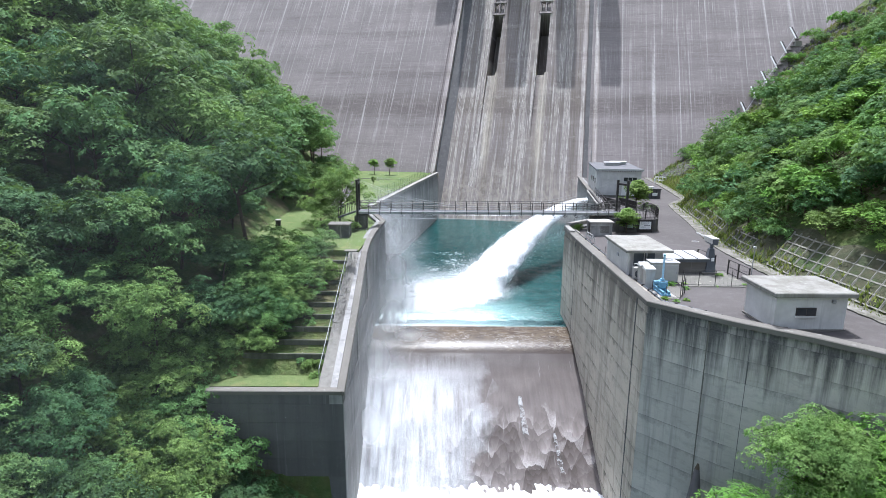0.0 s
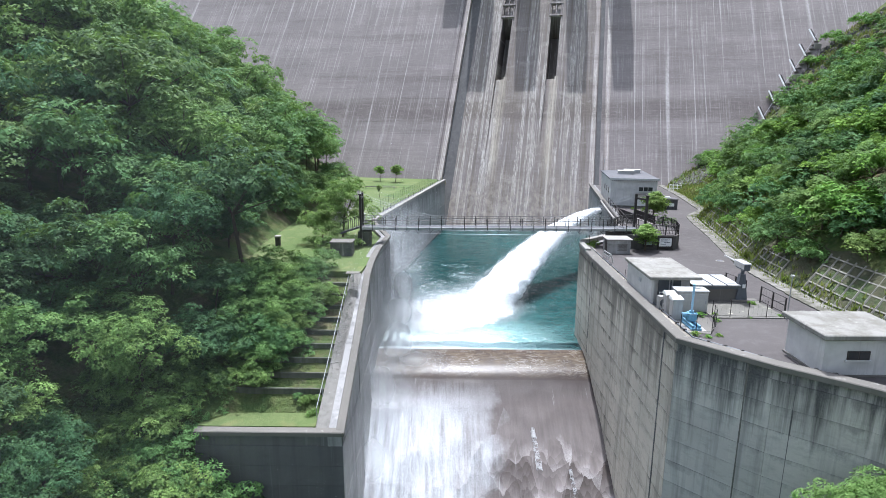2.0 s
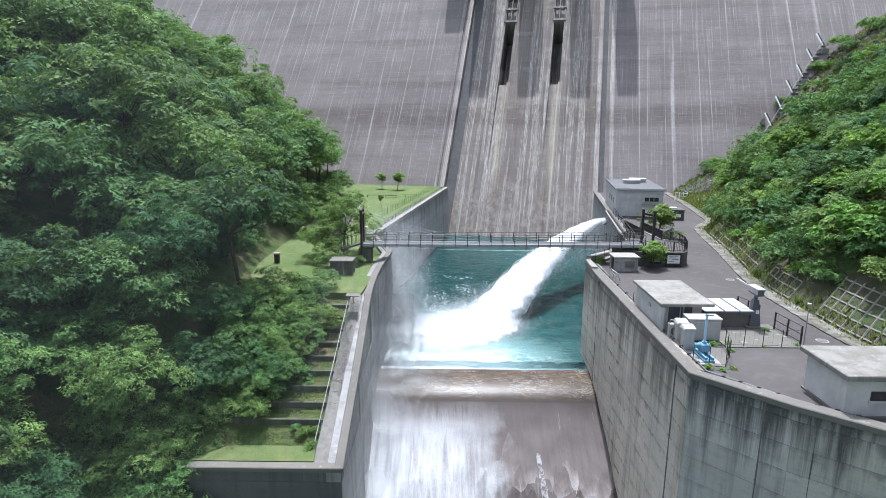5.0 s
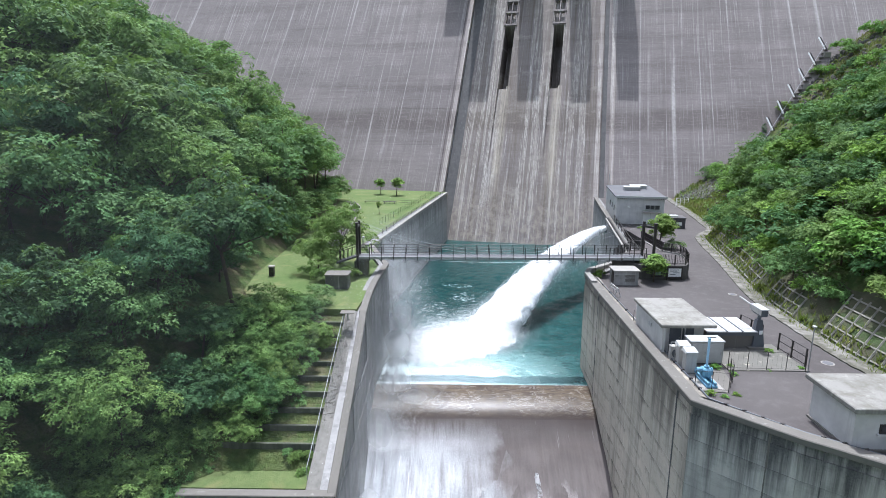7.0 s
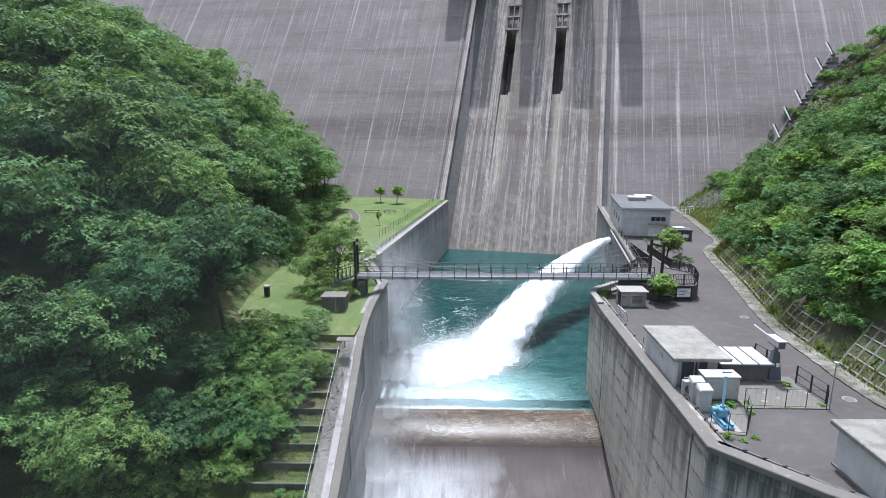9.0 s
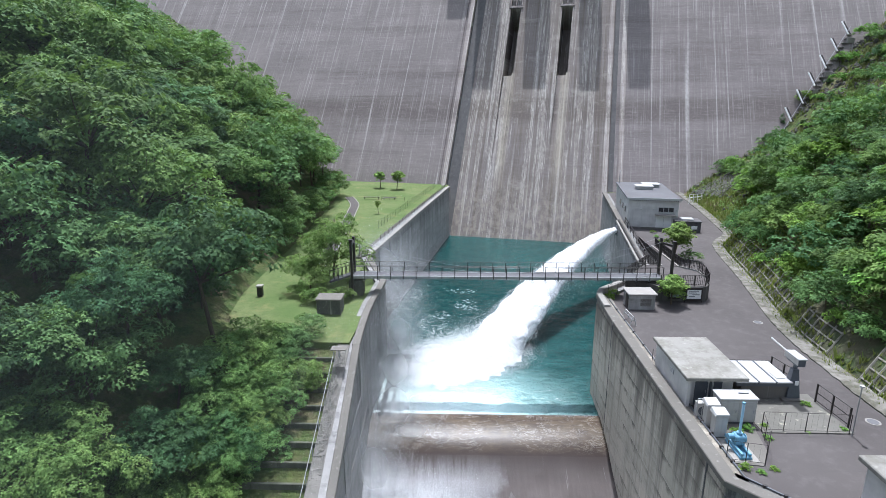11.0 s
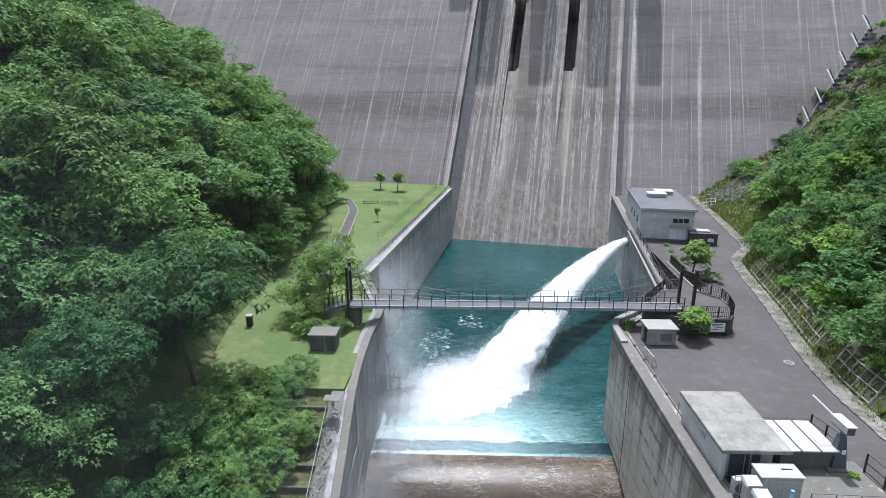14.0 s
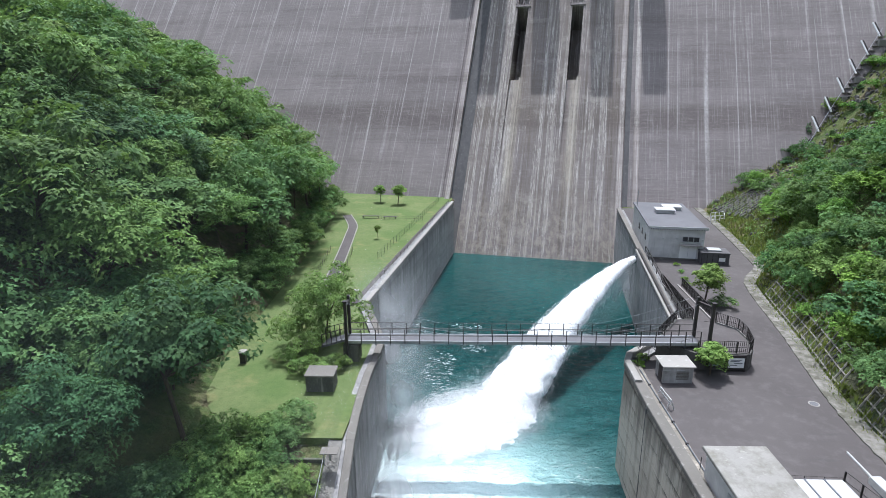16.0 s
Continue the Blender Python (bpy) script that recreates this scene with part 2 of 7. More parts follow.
def asphalt_material():
    m = Nodes("asphalt")
    col = m.mix(m.ramp(m.noise(0.12, detail=5), 0.35, 0.7), (0.074, 0.066, 0.064), (0.098, 0.088, 0.085))
    col = m.mix(m.ramp(m.noise(1.1, detail=6, rough=0.7), 0.5, 0.75, 0.0, 0.35), col, (0.16, 0.15, 0.145))
    col = m.mix(m.ramp(m.noise(0.6, m.stretch(0.4, 3, 1), detail=4), 0.6, 0.75, 0.0, 0.3), col, (0.055, 0.055, 0.057))
    m.bump(m.noise(30.0, detail=3), 0.35, 0.02)
    return m.done(col, 0.9, spec=0.25)


def pool_material():
    """Glacial green water: dark and glossy, milky turquoise where air is beaten into it near the weir."""
    m = Nodes("pool_water")
    y, x = m.axis("Y"), m.axis("X")
    milk = m.math("MULTIPLY", m.ramp(y, 71.0, 62.5), m.ramp(x, 14.0, 4.5, 0.06, 1.0))
    wob = m.noise(0.25, m.stretch(0.6, 1, 1), detail=5, rough=0.6, distort=0.6)
    milk = m.math("MULTIPLY", m.math("MULTIPLY", milk, m.ramp(wob, 0.12, 0.45)), m.ramp(y, 50.0, 58.0))
    deep = m.mix(m.ramp(m.noise(0.05, detail=4), 0.35, 0.7), (0.001, 0.042, 0.041), (0.003, 0.062, 0.059))
    deep = m.mix(m.math("MULTIPLY", m.ramp(y, 94.0, 72.0, 0.0, 0.16), m.ramp(wob, 0.25, 0.6)), deep, (0.25, 0.55, 0.54))
    col = m.mix(milk, deep, (0.45, 0.74, 0.72))
    col = m.mix(m.math("MULTIPLY", milk, m.ramp(x, 9.0, -4.0, 0.1, 0.9)), col, (0.76, 0.86, 0.86))
    fringe = m.math("MULTIPLY", m.ramp(m.math("ADD", y, m.math("MULTIPLY", wob, 1.2)), 61.5, 60.7), m.ramp(m.noise(1.0, m.stretch(0.7, 5, 1), detail=5, rough=0.8), 0.48, 0.58))
    col = m.mix(m.math("MULTIPLY", fringe, m.ramp(y, 50.0, 58.0)), col, (0.8, 0.84, 0.84))
    foam = m.noise(1.0, m.stretch(0.35, 2.4, 1), detail=6, rough=0.7, distort=0.8)
    col = m.mix(m.math("MULTIPLY", m.math("MULTIPLY", m.ramp(foam, 0.6, 0.68), m.ramp(y, 68, 61, 0.0, 0.9)), m.ramp(y, 50.0, 58.0)), col, (0.8, 0.85, 0.85))
    h = m.math("ADD", m.noise(0.9, m.stretch(1, 1.6, 1), detail=5, rough=0.6, distort=0.5), m.math("MULTIPLY", m.noise(3.5, detail=3), 0.35))
    calm = m.ramp(y, 118, 90, 0.25, 1.0)
    m.bump(m.math("MULTIPLY", h, m.math("MULTIPLY", calm, m.ramp(milk, 0.0, 0.8, 1.0, 0.35))), 1.0, 1.2)
    return m.done(col, m.ramp(milk, 0.0, 1.0, 0.06, 0.5), spec=0.27)


def chute_material():
    """Thin water racing down brown concrete: white aerated veils on one side, scalloped roll waves on the other; z up."""
    m = Nodes("chute_water")
    x, z = m.axis("X"), m.axis("Z")
    brown = m.mix(m.ramp(m.noise(0.6, m.stretch(1.2, 1, 0.25), detail=6), 0.35, 0.7), (0.085, 0.062, 0.044), (0.048, 0.037, 0.031))
    brown = m.mix(m.ramp(m.noise(1.4, m.stretch(0.35, 1.6, 1), detail=6, rough=0.7), 0.42, 0.66, 0.0, 0.5), brown, (0.15, 0.115, 0.072))
    fleck = m.math("MULTIPLY", m.ramp(m.noise(1.0, m.stretch(0.8, 3.5, 1), detail=6, rough=0.8, distort=1.0), 0.58, 0.66), m.ramp(x, 9.0, -6.0, 0.15, 0.9))
    brown = m.mix(m.math("MULTIPLY", fleck, m.ramp(z, -4.4, -3.9)), brown, (0.6, 0.58, 0.55))
    web = m.noise(1.5, m.stretch(0.45, 1.2, 1), detail=6, rough=0.7, distort=0.9)
    lace = m.ramp(m.math("ABSOLUTE", m.math("SUBTRACT", web, 0.5)), 0.022, 0.006)
    lace = m.math("MULTIPLY", m.math("MULTIPLY", lace, m.ramp(z, -5.1, -4.6)), m.ramp(m.noise(0.35, detail=3), 0.42, 0.6, 0.03, 0.42))
    brown = m.mix(lace, brown, (0.55, 0.52, 0.47))
    fall = m.ramp(z, -5.0, -6.2)
    brown = m.mix(m.ramp(z, -4.9, -6.0, 0.0, 0.8), brown, m.mix(m.ramp(m.noise(1.1, m.stretch(1, 1, 0.4), detail=6, rough=0.7), 0.4, 0.65), (0.062, 0.052, 0.05), (0.098, 0.082, 0.078)))
    brown = m.mix(m.ramp(z, -4.0, -4.7, 0.0, 0.5), brown, (0.05, 0.04, 0.036))
    lip = m.math("MULTIPLY", m.ramp(z, -4.7, -5.1), m.ramp(z, -6.6, -5.6))
    brown = m.mix(m.math("MULTIPLY", lip, 0.7), brown, (0.05, 0.041, 0.04))
    # roll waves: overlapping tongues of water, each palest along its ragged lower hem
    bend = m.noise(0.9, m.stretch(1, 0, 0.7), detail=4, rough=0.6)
    tear = m.noise(3.2, m.stretch(1, 0, 0.8), detail=3, rough=0.6)
    scales = []
    for wide, tall, amount, fine_amount, seed in ((3.4, 5.2, 0.30, 0.05, 0.0), (1.15, 1.5, 0.35, 0.12, 7.3), (0.5, 0.62, 0.4, 0.2, 3.1)):
        across = m.math("ADD", m.math("DIVIDE", x, wide), m.math("ADD", m.math("MULTIPLY", bend, amount), seed))
        down = m.math("ADD", m.math("DIVIDE", z, tall), m.math("ADD", m.math("MULTIPLY", bend, amount), m.math("MULTIPLY", tear, fine_amount)))
        place = m.t.nodes.new("ShaderNodeCombineXYZ")
        m.put(place.inputs[0], across), m.put(place.inputs[1], down)
        spot = m.t.nodes.new("ShaderNodeSeparateXYZ")
        m.put(spot.inputs[0], m.cells(1.0, place.outputs[0], "F1", "Position"))
        hang = m.math("SUBTRACT", down, spot.outputs["Y"])
        scales.append(m.ramp(hang, 0.55, -0.5))
    big, mid, small = scales
    low = m.ramp(m.math("ADD", z, m.math("MULTIPLY", bend, 3.5)), -6.4, -7.6)
    speck = m.noise(9.0, m.stretch(1, 1, 0.45), detail=5, rough=0.8)
    silk = m.noise(1.0, m.stretch(2.6, 0.2, 0.12), detail=6, rough=0.7)
    ripple = m.math("ADD", m.math("MULTIPLY", mid, 0.6), m.math("MULTIPLY", small, 0.4))
    scaled = m.math("ADD", m.math("MULTIPLY", m.math("POWER", big, 1.6), 0.62), m.math("MULTIPLY", m.math("POWER", ripple, 1.8), 0.55))
    sheet = m.math("ADD", m.math("MULTIPLY", low, scaled), m.math("MULTIPLY", m.math("SUBTRACT", 1.0, low), m.ramp(z, -5.6, -8.5, 0.12, 0.5)))
    sheet = m.math("MULTIPLY", sheet, m.ramp(silk, 0.3, 0.65, 0.65, 1.0))
    col = m.mix(m.math("MULTIPLY", fall, sheet), brown, (0.32, 0.285, 0.275))
    rim = m.math("MAXIMUM", m.ramp(big, 0.86, 0.96), m.math("MULTIPLY", m.ramp(mid, 0.84, 0.95), 0.5))
    col = m.mix(m.math("MULTIPLY", m.math("MULTIPLY", m.math("MULTIPLY", rim, fall), low), m.ramp(speck, 0.35, 0.65, 0.1, 0.55)), col, (0.62, 0.60, 0.59))
    # the aerated side
    wob = m.noise(0.4, m.stretch(1, 1, 0.25), detail=5, rough=0.6)
    edge = m.math("ADD", m.math("ADD", x, m.math("MULTIPLY", z, -0.22)), m.math("ADD", m.math("MULTIPLY", wob, 5.0), m.math("MULTIPLY", big, 1.2)))
    side = m.ramp(edge, 10.2, 8.9)
    core = m.ramp(edge, 10.2, 4.0, 0.3, 1.0)
    thread = m.noise(1.0, m.stretch(1.9, 0.2, 0.05), detail=6, rough=0.7)
    start = m.ramp(m.math("ADD", z, m.math("MULTIPLY", thread, 6.0)), -1.6, -4.2)
    veil = m.math("MULTIPLY", m.math("MULTIPLY", side, fall), start)
    body = m.math("ADD", m.math("MULTIPLY", thread, 0.6), m.math("MULTIPLY", speck, 0.4))
    white = m.math("MULTIPLY", m.math("MULTIPLY", veil, m.ramp(body, 0.36, 0.62, 0.25, 1.0)), core)
    col = m.mix(m.math("MULTIPLY", white, 0.85), col, (0.74, 0.77, 0.80))
    line = m.noise(1.0, m.stretch(3.4, 0.2, 0.05), detail=3)
    col = m.mix(m.math("MULTIPLY", m.math("MULTIPLY", m.ramp(line, 0.67, 0.71), m.ramp(z, -4.9, -5.3)), m.ramp(x, 5.0, 0.0, 0.12, 0.7)), col, (0.8, 0.8, 0.8))
    h = m.math("ADD", m.math("ADD", thread, m.math("MULTIPLY", sheet, 0.6)), m.math("MULTIPLY", speck, 0.5))
    m.bump(m.math("MULTIPLY", h, m.ramp(fall, 0, 1, 0.2, 1.0)), 0.8, 0.10)
    return m.done(col, m.ramp(fall, 0, 1, 0.26, 0.5), spec=m.ramp(fall, 0, 1, 0.1, 0.1))


def foam_material(name, through_part=0.25):
    m = Nodes(name)
    n = m.noise(1.3, detail=6, rough=0.7)
    m.bump(n, 0.6, 0.2)
    m.done(m.mix(m.ramp(n, 0.35, 0.6), (0.88, 0.90, 0.92), (0.96, 0.97, 0.97)), 0.7, spec=0.2)
    thru = m.t.nodes.new("ShaderNodeBsdfTranslucent")
    thru.inputs[0].default_value = (0.92, 0.94, 0.95, 1)
    both = m.t.nodes.new("ShaderNodeMixShader")
    both.inputs[0].default_value = through_part
    m.t.links.new(m.bsdf.outputs[0], both.inputs[1])
    m.t.links.new(thru.outputs[0], both.inputs[2])
    m.t.links.new(both.outputs[0], m.t.nodes["Material Output"].inputs[0])
    return m.mat


def spray_material(name, lo, hi, most):
    """Torn spray: white where a fine noise is high, clear elsewhere."""
    m = Nodes(name)
    n = m.noise(3.2, detail=8, rough=0.8)
    n2 = m.noise(0.8, detail=4, rough=0.6)
    m.done((0.9, 0.92, 0.93), 0.8, spec=0.1)
    clear = m.t.nodes.new("ShaderNodeBsdfTransparent")
    both = m.t.nodes.new("ShaderNodeMixShader")
    m.put(both.inputs[0], m.math("MULTIPLY", m.ramp(m.math("ADD", m.math("MULTIPLY", n, 0.6), m.math("MULTIPLY", n2, 0.4)), lo, hi, 0.0, most), 1.0))
    m.t.links.new(clear.outputs[0], both.inputs[1])
    thru = m.t.nodes.new("ShaderNodeBsdfTranslucent")
    thru.inputs[0].default_value = (0.92, 0.94, 0.95, 1)
    lit = m.t.nodes.new("ShaderNodeMixShader")
    lit.inputs[0].default_value = 0.55
    m.t.links.new(m.bsdf.outputs[0], lit.inputs[1])
    m.t.links.new(thru.outputs[0], lit.inputs[2])
    m.t.links.new(lit.outputs[0], both.inputs[2])
    m.t.links.new(both.outputs[0], m.t.nodes["Material Output"].inputs[0])
    return m.mat


def mist_material():
    """A drifting veil of fine droplets that thins out towards its rims."""
    m = Nodes("mist_veil")
    y, z = m.axis("Y"), m.axis("Z")
    soft = m.noise(0.16, m.stretch(1, 1, 0.7), detail=4, rough=0.5)
    fade = m.math("MULTIPLY", m.math("MULTIPLY", m.ramp(y, 36.0, 50.0), m.ramp(y, 90.0, 66.0)), m.ramp(z, 11.5, -2.0))
    alpha = m.math("MULTIPLY", m.math("MULTIPLY", fade, m.ramp(m.axis("X"), -2.5, -6.0, 0.2, 1.0)), m.ramp(soft, 0.3, 0.7, 0.08, 0.22))
    m.done((0.9, 0.92, 0.93), 0.9, spec=0.0)
    thru = m.t.nodes.new("ShaderNodeBsdfTranslucent")
    thru.inputs[0].default_value = (0.92, 0.94, 0.95, 1)
    lit = m.t.nodes.new("ShaderNodeMixShader")
    lit.inputs[0].default_value = 0.5
    m.t.links.new(m.bsdf.outputs[0], lit.inputs[1])
    m.t.links.new(thru.outputs[0], lit.inputs[2])
    clear = m.t.nodes.new("ShaderNodeBsdfTransparent")
    both = m.t.nodes.new("ShaderNodeMixShader")
    m.put(both.inputs[0], alpha)
    m.t.links.new(clear.outputs[0], both.inputs[1])
    m.t.links.new(lit.outputs[0], both.inputs[2])
    m.t.links.new(both.outputs[0], m.t.nodes["Material Output"].inputs[0])
    return m.mat


def curtain_material():
    """The thin curtain of drops that falls out of the jet: vertical threads, thinning downwards."""
    m = Nodes("spray_curtain")
    threads = m.noise(1.0, m.stretch(1.3, 1.3, 0.12), detail=6, rough=0.7)
    drift = m.noise(0.35, detail=4, rough=0.6)
    z = m.axis("Z")
    alpha = m.math("MULTIPLY", m.math("ADD", m.math("MULTIPLY", threads, 0.5), m.math("MULTIPLY", drift, 0.5)), m.ramp(z, -3.2, 3.0))
    m.done((0.9, 0.92, 0.93), 0.9, spec=0.0)
    thru = m.t.nodes.new("ShaderNodeBsdfTranslucent")
    thru.inputs[0].default_value = (0.92, 0.94, 0.95, 1)
    lit = m.t.nodes.new("ShaderNodeMixShader")
    lit.inputs[0].default_value = 0.5
    m.t.links.new(m.bsdf.outputs[0], lit.inputs[1])
    m.t.links.new(thru.outputs[0], lit.inputs[2])
    clear = m.t.nodes.new("ShaderNodeBsdfTransparent")
    both = m.t.nodes.new("ShaderNodeMixShader")
    m.put(both.inputs[0], m.ramp(alpha, 0.08, 0.5, 0.0, 0.45))
    m.t.links.new(clear.outputs[0], both.inputs[1])
    m.t.links.new(lit.outputs[0], both.inputs[2])
    m.t.links.new(both.outputs[0], m.t.nodes["Material Output"].inputs[0])
    return m.mat


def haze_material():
    """A faint see-through white sheet that imitates haze in front of the wood."""
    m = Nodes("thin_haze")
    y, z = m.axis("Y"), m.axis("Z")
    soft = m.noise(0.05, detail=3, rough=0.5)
    # the imitated haze is densest at low y, beside the near wood
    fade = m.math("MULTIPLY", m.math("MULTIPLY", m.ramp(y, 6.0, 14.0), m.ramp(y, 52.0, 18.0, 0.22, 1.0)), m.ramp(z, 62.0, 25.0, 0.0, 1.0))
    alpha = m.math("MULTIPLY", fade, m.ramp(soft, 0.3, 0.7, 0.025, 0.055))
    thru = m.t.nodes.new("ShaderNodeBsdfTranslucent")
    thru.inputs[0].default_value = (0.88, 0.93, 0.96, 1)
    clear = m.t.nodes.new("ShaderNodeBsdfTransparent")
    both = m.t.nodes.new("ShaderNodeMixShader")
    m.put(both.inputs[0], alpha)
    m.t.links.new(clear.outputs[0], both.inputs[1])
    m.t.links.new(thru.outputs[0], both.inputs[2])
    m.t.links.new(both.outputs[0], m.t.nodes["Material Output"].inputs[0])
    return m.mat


def puff_material():
    """A soft bank of drifting droplets, densest in its middle."""
    m = Nodes("mist_bank")
    length = m.t.nodes.new("ShaderNodeVectorMath")
    length.operation = "LENGTH"
    m.put(length.inputs[0], m.coord)
    body = m.ramp(length.outputs["Value"], 1.0, 0.0)
    body = m.math("MULTIPLY", body, body)
    m.in_place()
    soft = m.noise(0.22, m.stretch(1, 1, 0.55), detail=4, rough=0.5)
    thru = m.t.nodes.new("ShaderNodeBsdfTranslucent")
    thru.inputs[0].default_value = (0.9, 0.93, 0.95, 1)
    m.done((0.9, 0.92, 0.94), 0.9, spec=0.0)
    lit = m.t.nodes.new("ShaderNodeMixShader")
    lit.inputs[0].default_value = 0.5
    m.t.links.new(m.bsdf.outputs[0], lit.inputs[1])
    m.t.links.new(thru.outputs[0], lit.inputs[2])
    clear = m.t.nodes.new("ShaderNodeBsdfTransparent")
    both = m.t.nodes.new("ShaderNodeMixShader")
    m.put(both.inputs[0], m.math("MULTIPLY", body, m.ramp(soft, 0.25, 0.75, 0.24, 0.72)))
    m.t.links.new(clear.outputs[0], both.inputs[1])
    m.t.links.new(lit.outputs[0], both.inputs[2])
    m.t.links.new(both.outputs[0], m.t.nodes["Material Output"].inputs[0])
    return m.mat


def glass_material():
    m = Nodes("dark_glass")
    return m.done((0.02, 0.025, 0.03), 0.08, spec=0.6)


DAM = dam_concrete()
SPILL = dam_concrete("spillway_concrete", 0.8)
TRAIN = dam_concrete("training_wall_concrete", 0.5, 1.75)
# dark concrete for the joints, the dam strips and the terrace wall
DARK_CONCRETE = concrete("dark_concrete", (0.15, 0.145, 0.145), (0.07, 0.07, 0.072), (0.3, 0.3, 0.3), 0.5, 0.3)
WALL_R = concrete("chute_wall_concrete", (0.55, 0.50, 0.42), (0.08, 0.073, 0.062), (0.66, 0.62, 0.54), 0.75, 0.5, 0.9, 0.52, 0.7)
WALL_N = concrete("shaded_wall_concrete", (0.54, 0.515, 0.47), (0.08, 0.082, 0.086), (0.58, 0.56, 0.52), 0.65, 0.4, 0.5, 0.5, 0.95)
WALL_L = concrete("stained_wall_concrete", (0.40, 0.39, 0.38), (0.10, 0.10, 0.105), (0.6, 0.6, 0.58), 0.6, 0.35, 0.25, 0.5, 0.4)
COPING = concrete("coping_concrete", (0.18, 0.168, 0.15), (0.10, 0.095, 0.08), (0.65, 0.64, 0.6), 0.35, 0.2, 0.0, 0.55)
PALE = concrete("pale_concrete", (0.31, 0.295, 0.27), (0.2, 0.19, 0.16), (0.68, 0.66, 0.62), 0.3, 0.2, 0.0, 0.55)
ROOF = concrete("weathered_roof", (0.285, 0.275, 0.25), (0.13, 0.12, 0.095), (0.46, 0.45, 0.41), 0.7, 0.35, 0.0, 0.44)
GREY_ROOF = concrete("grey_roof_sheet", (0.15, 0.15, 0.158), (0.08, 0.08, 0.08), (0.35, 0.35, 0.35), 0.3, 0.1, 0.0, 0.55)
PLASTER = plain("pale_plaster", (0.56, 0.55, 0.53), 0.8, wear=0.55, scale=0.9)
WHITE = plain("white_paint", (0.43, 0.43, 0.42), 0.5, wear=0.2)
CREAM = plain("cabinet_paint", (0.43, 0.42, 0.40), 0.5, wear=0.25)
DARK = plain("dark_brown_metal", (0.035, 0.03, 0.028), 0.5, wear=0.4)
STEEL = plain("galvanised_steel", (0.36, 0.37, 0.38), 0.45, 0.6, wear=0.3)
SHED = plain("grey_shed_paint", (0.085, 0.082, 0.085), 0.6, wear=0.5, scale=1.5)
BLUE = plain("blue_paint", (0.17, 0.36, 0.50), 0.5, wear=0.55)
GREYMETAL = plain("grey_steel_paint", (0.10, 0.11, 0.125), 0.5, wear=0.3)
STONE = plain("dark_stone", (0.11, 0.105, 0.095), 0.9, wear=0.6, scale=2.0)
BARK = plain("bark", (0.09, 0.07, 0.05), 0.95, wear=0.6, scale=5.0)
GLASS = glass_material()
SIGN = plain("sign_board", (0.75, 0.75, 0.73), 0.6, wear=0.05)
BLACK = plain("black_paint", (0.02, 0.02, 0.022), 0.5, wear=0.2)
GRASS, GROUND, ASPHALT = grass_material(), ground_material(), asphalt_material()
SPRAYS = [spray_material("spray_dense", 0.40, 0.58, 0.7), spray_material("spray_thin", 0.46, 0.66, 0.38)]
MIST, HAZE, CURTAIN, PUFF = mist_material(), haze_material(), curtain_material(), puff_material()
POOL, CHUTE, FOAM, DROPS = pool_material(), chute_material(), foam_material("white_water"), foam_material("flying_drops", 0.5)
LEAF = [
    foliage("leaves_green", (0.078, 0.158, 0.056), (0.135, 0.230, 0.075), (0.052, 0.114, 0.047)),
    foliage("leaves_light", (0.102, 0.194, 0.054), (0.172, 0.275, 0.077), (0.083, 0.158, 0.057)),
    foliage("leaves_dark", (0.037, 0.090, 0.040), (0.071, 0.138, 0.054), (0.047, 0.102, 0.045)),
]
BRIGHT = foliage("leaves_bright", (0.115, 0.23, 0.042), (0.19, 0.33, 0.06), (0.105, 0.21, 0.045))
YOUNG = foliage("young_leaves", (0.16, 0.27, 0.07), (0.24, 0.36, 0.09), (0.18, 0.29, 0.07))
DRY = foliage("dry_grass_blades", (0.10, 0.135, 0.04), (0.20, 0.185, 0.09), (0.17, 0.15, 0.08))
WEED = foliage("weeds", (0.13, 0.19, 0.04), (0.24, 0.26, 0.08), (0.2, 0.2, 0.08))


# ---- shape helpers ----
def mesh_of(bm, name, mat, smooth=False):
    me = bpy.data.meshes.new(name)
    bm.normal_update()
    bm.to_mesh(me)
    bm.free()
    me.materials.append(mat)
    if smooth:
        me.shade_smooth()
    return me


def part(name, bm, mat, parent=None, label="", smooth=False):
    ob = new(name, mesh_of(bm, name, mat, smooth))
    if parent:
        ob.parent = parent
    if label:
        ob["label"] = label
    return ob


def thing(name, at, label, category, group="", kind="", turn=0.0):
    ob = new(name)
    ob.matrix_basis = pose(*at, 0, 0, turn)
    ob.empty_display_size = 0.3
    return tagged(ob, label, category, group, kind)


def box(x0, x1, y0, y1, z0, z1, bevel=0.0, bm=None):
    bm = bm or bmesh.new()
    r = bmesh.ops.create_cube(bm, size=1.0, matrix=Matrix.Translation(((x0 + x1) / 2, (y0 + y1) / 2, (z0 + z1) / 2)) @ Matrix.Diagonal((x1 - x0, y1 - y0, z1 - z0, 1)))
    if bevel:
        es = list({e for v in r["verts"] for e in v.link_edges})
        bmesh.ops.bevel(bm, geom=es, offset=bevel, segments=1, affect="EDGES")
    return bm


def rod(a, b, r, sides=8, bm=None, r2=None):
    bm = bm or bmesh.new()
    a, b = Vector(a), Vector(b)
    m = Matrix.Translation((a + b) / 2) @ (b - a).to_track_quat("Z", "Y").to_matrix().to_4x4()
    bmesh.ops.create_cone(bm, cap_ends=True, segments=sides, radius1=r, radius2=r if r2 is None else r2, depth=(b - a).length, matrix=m)
    return bm


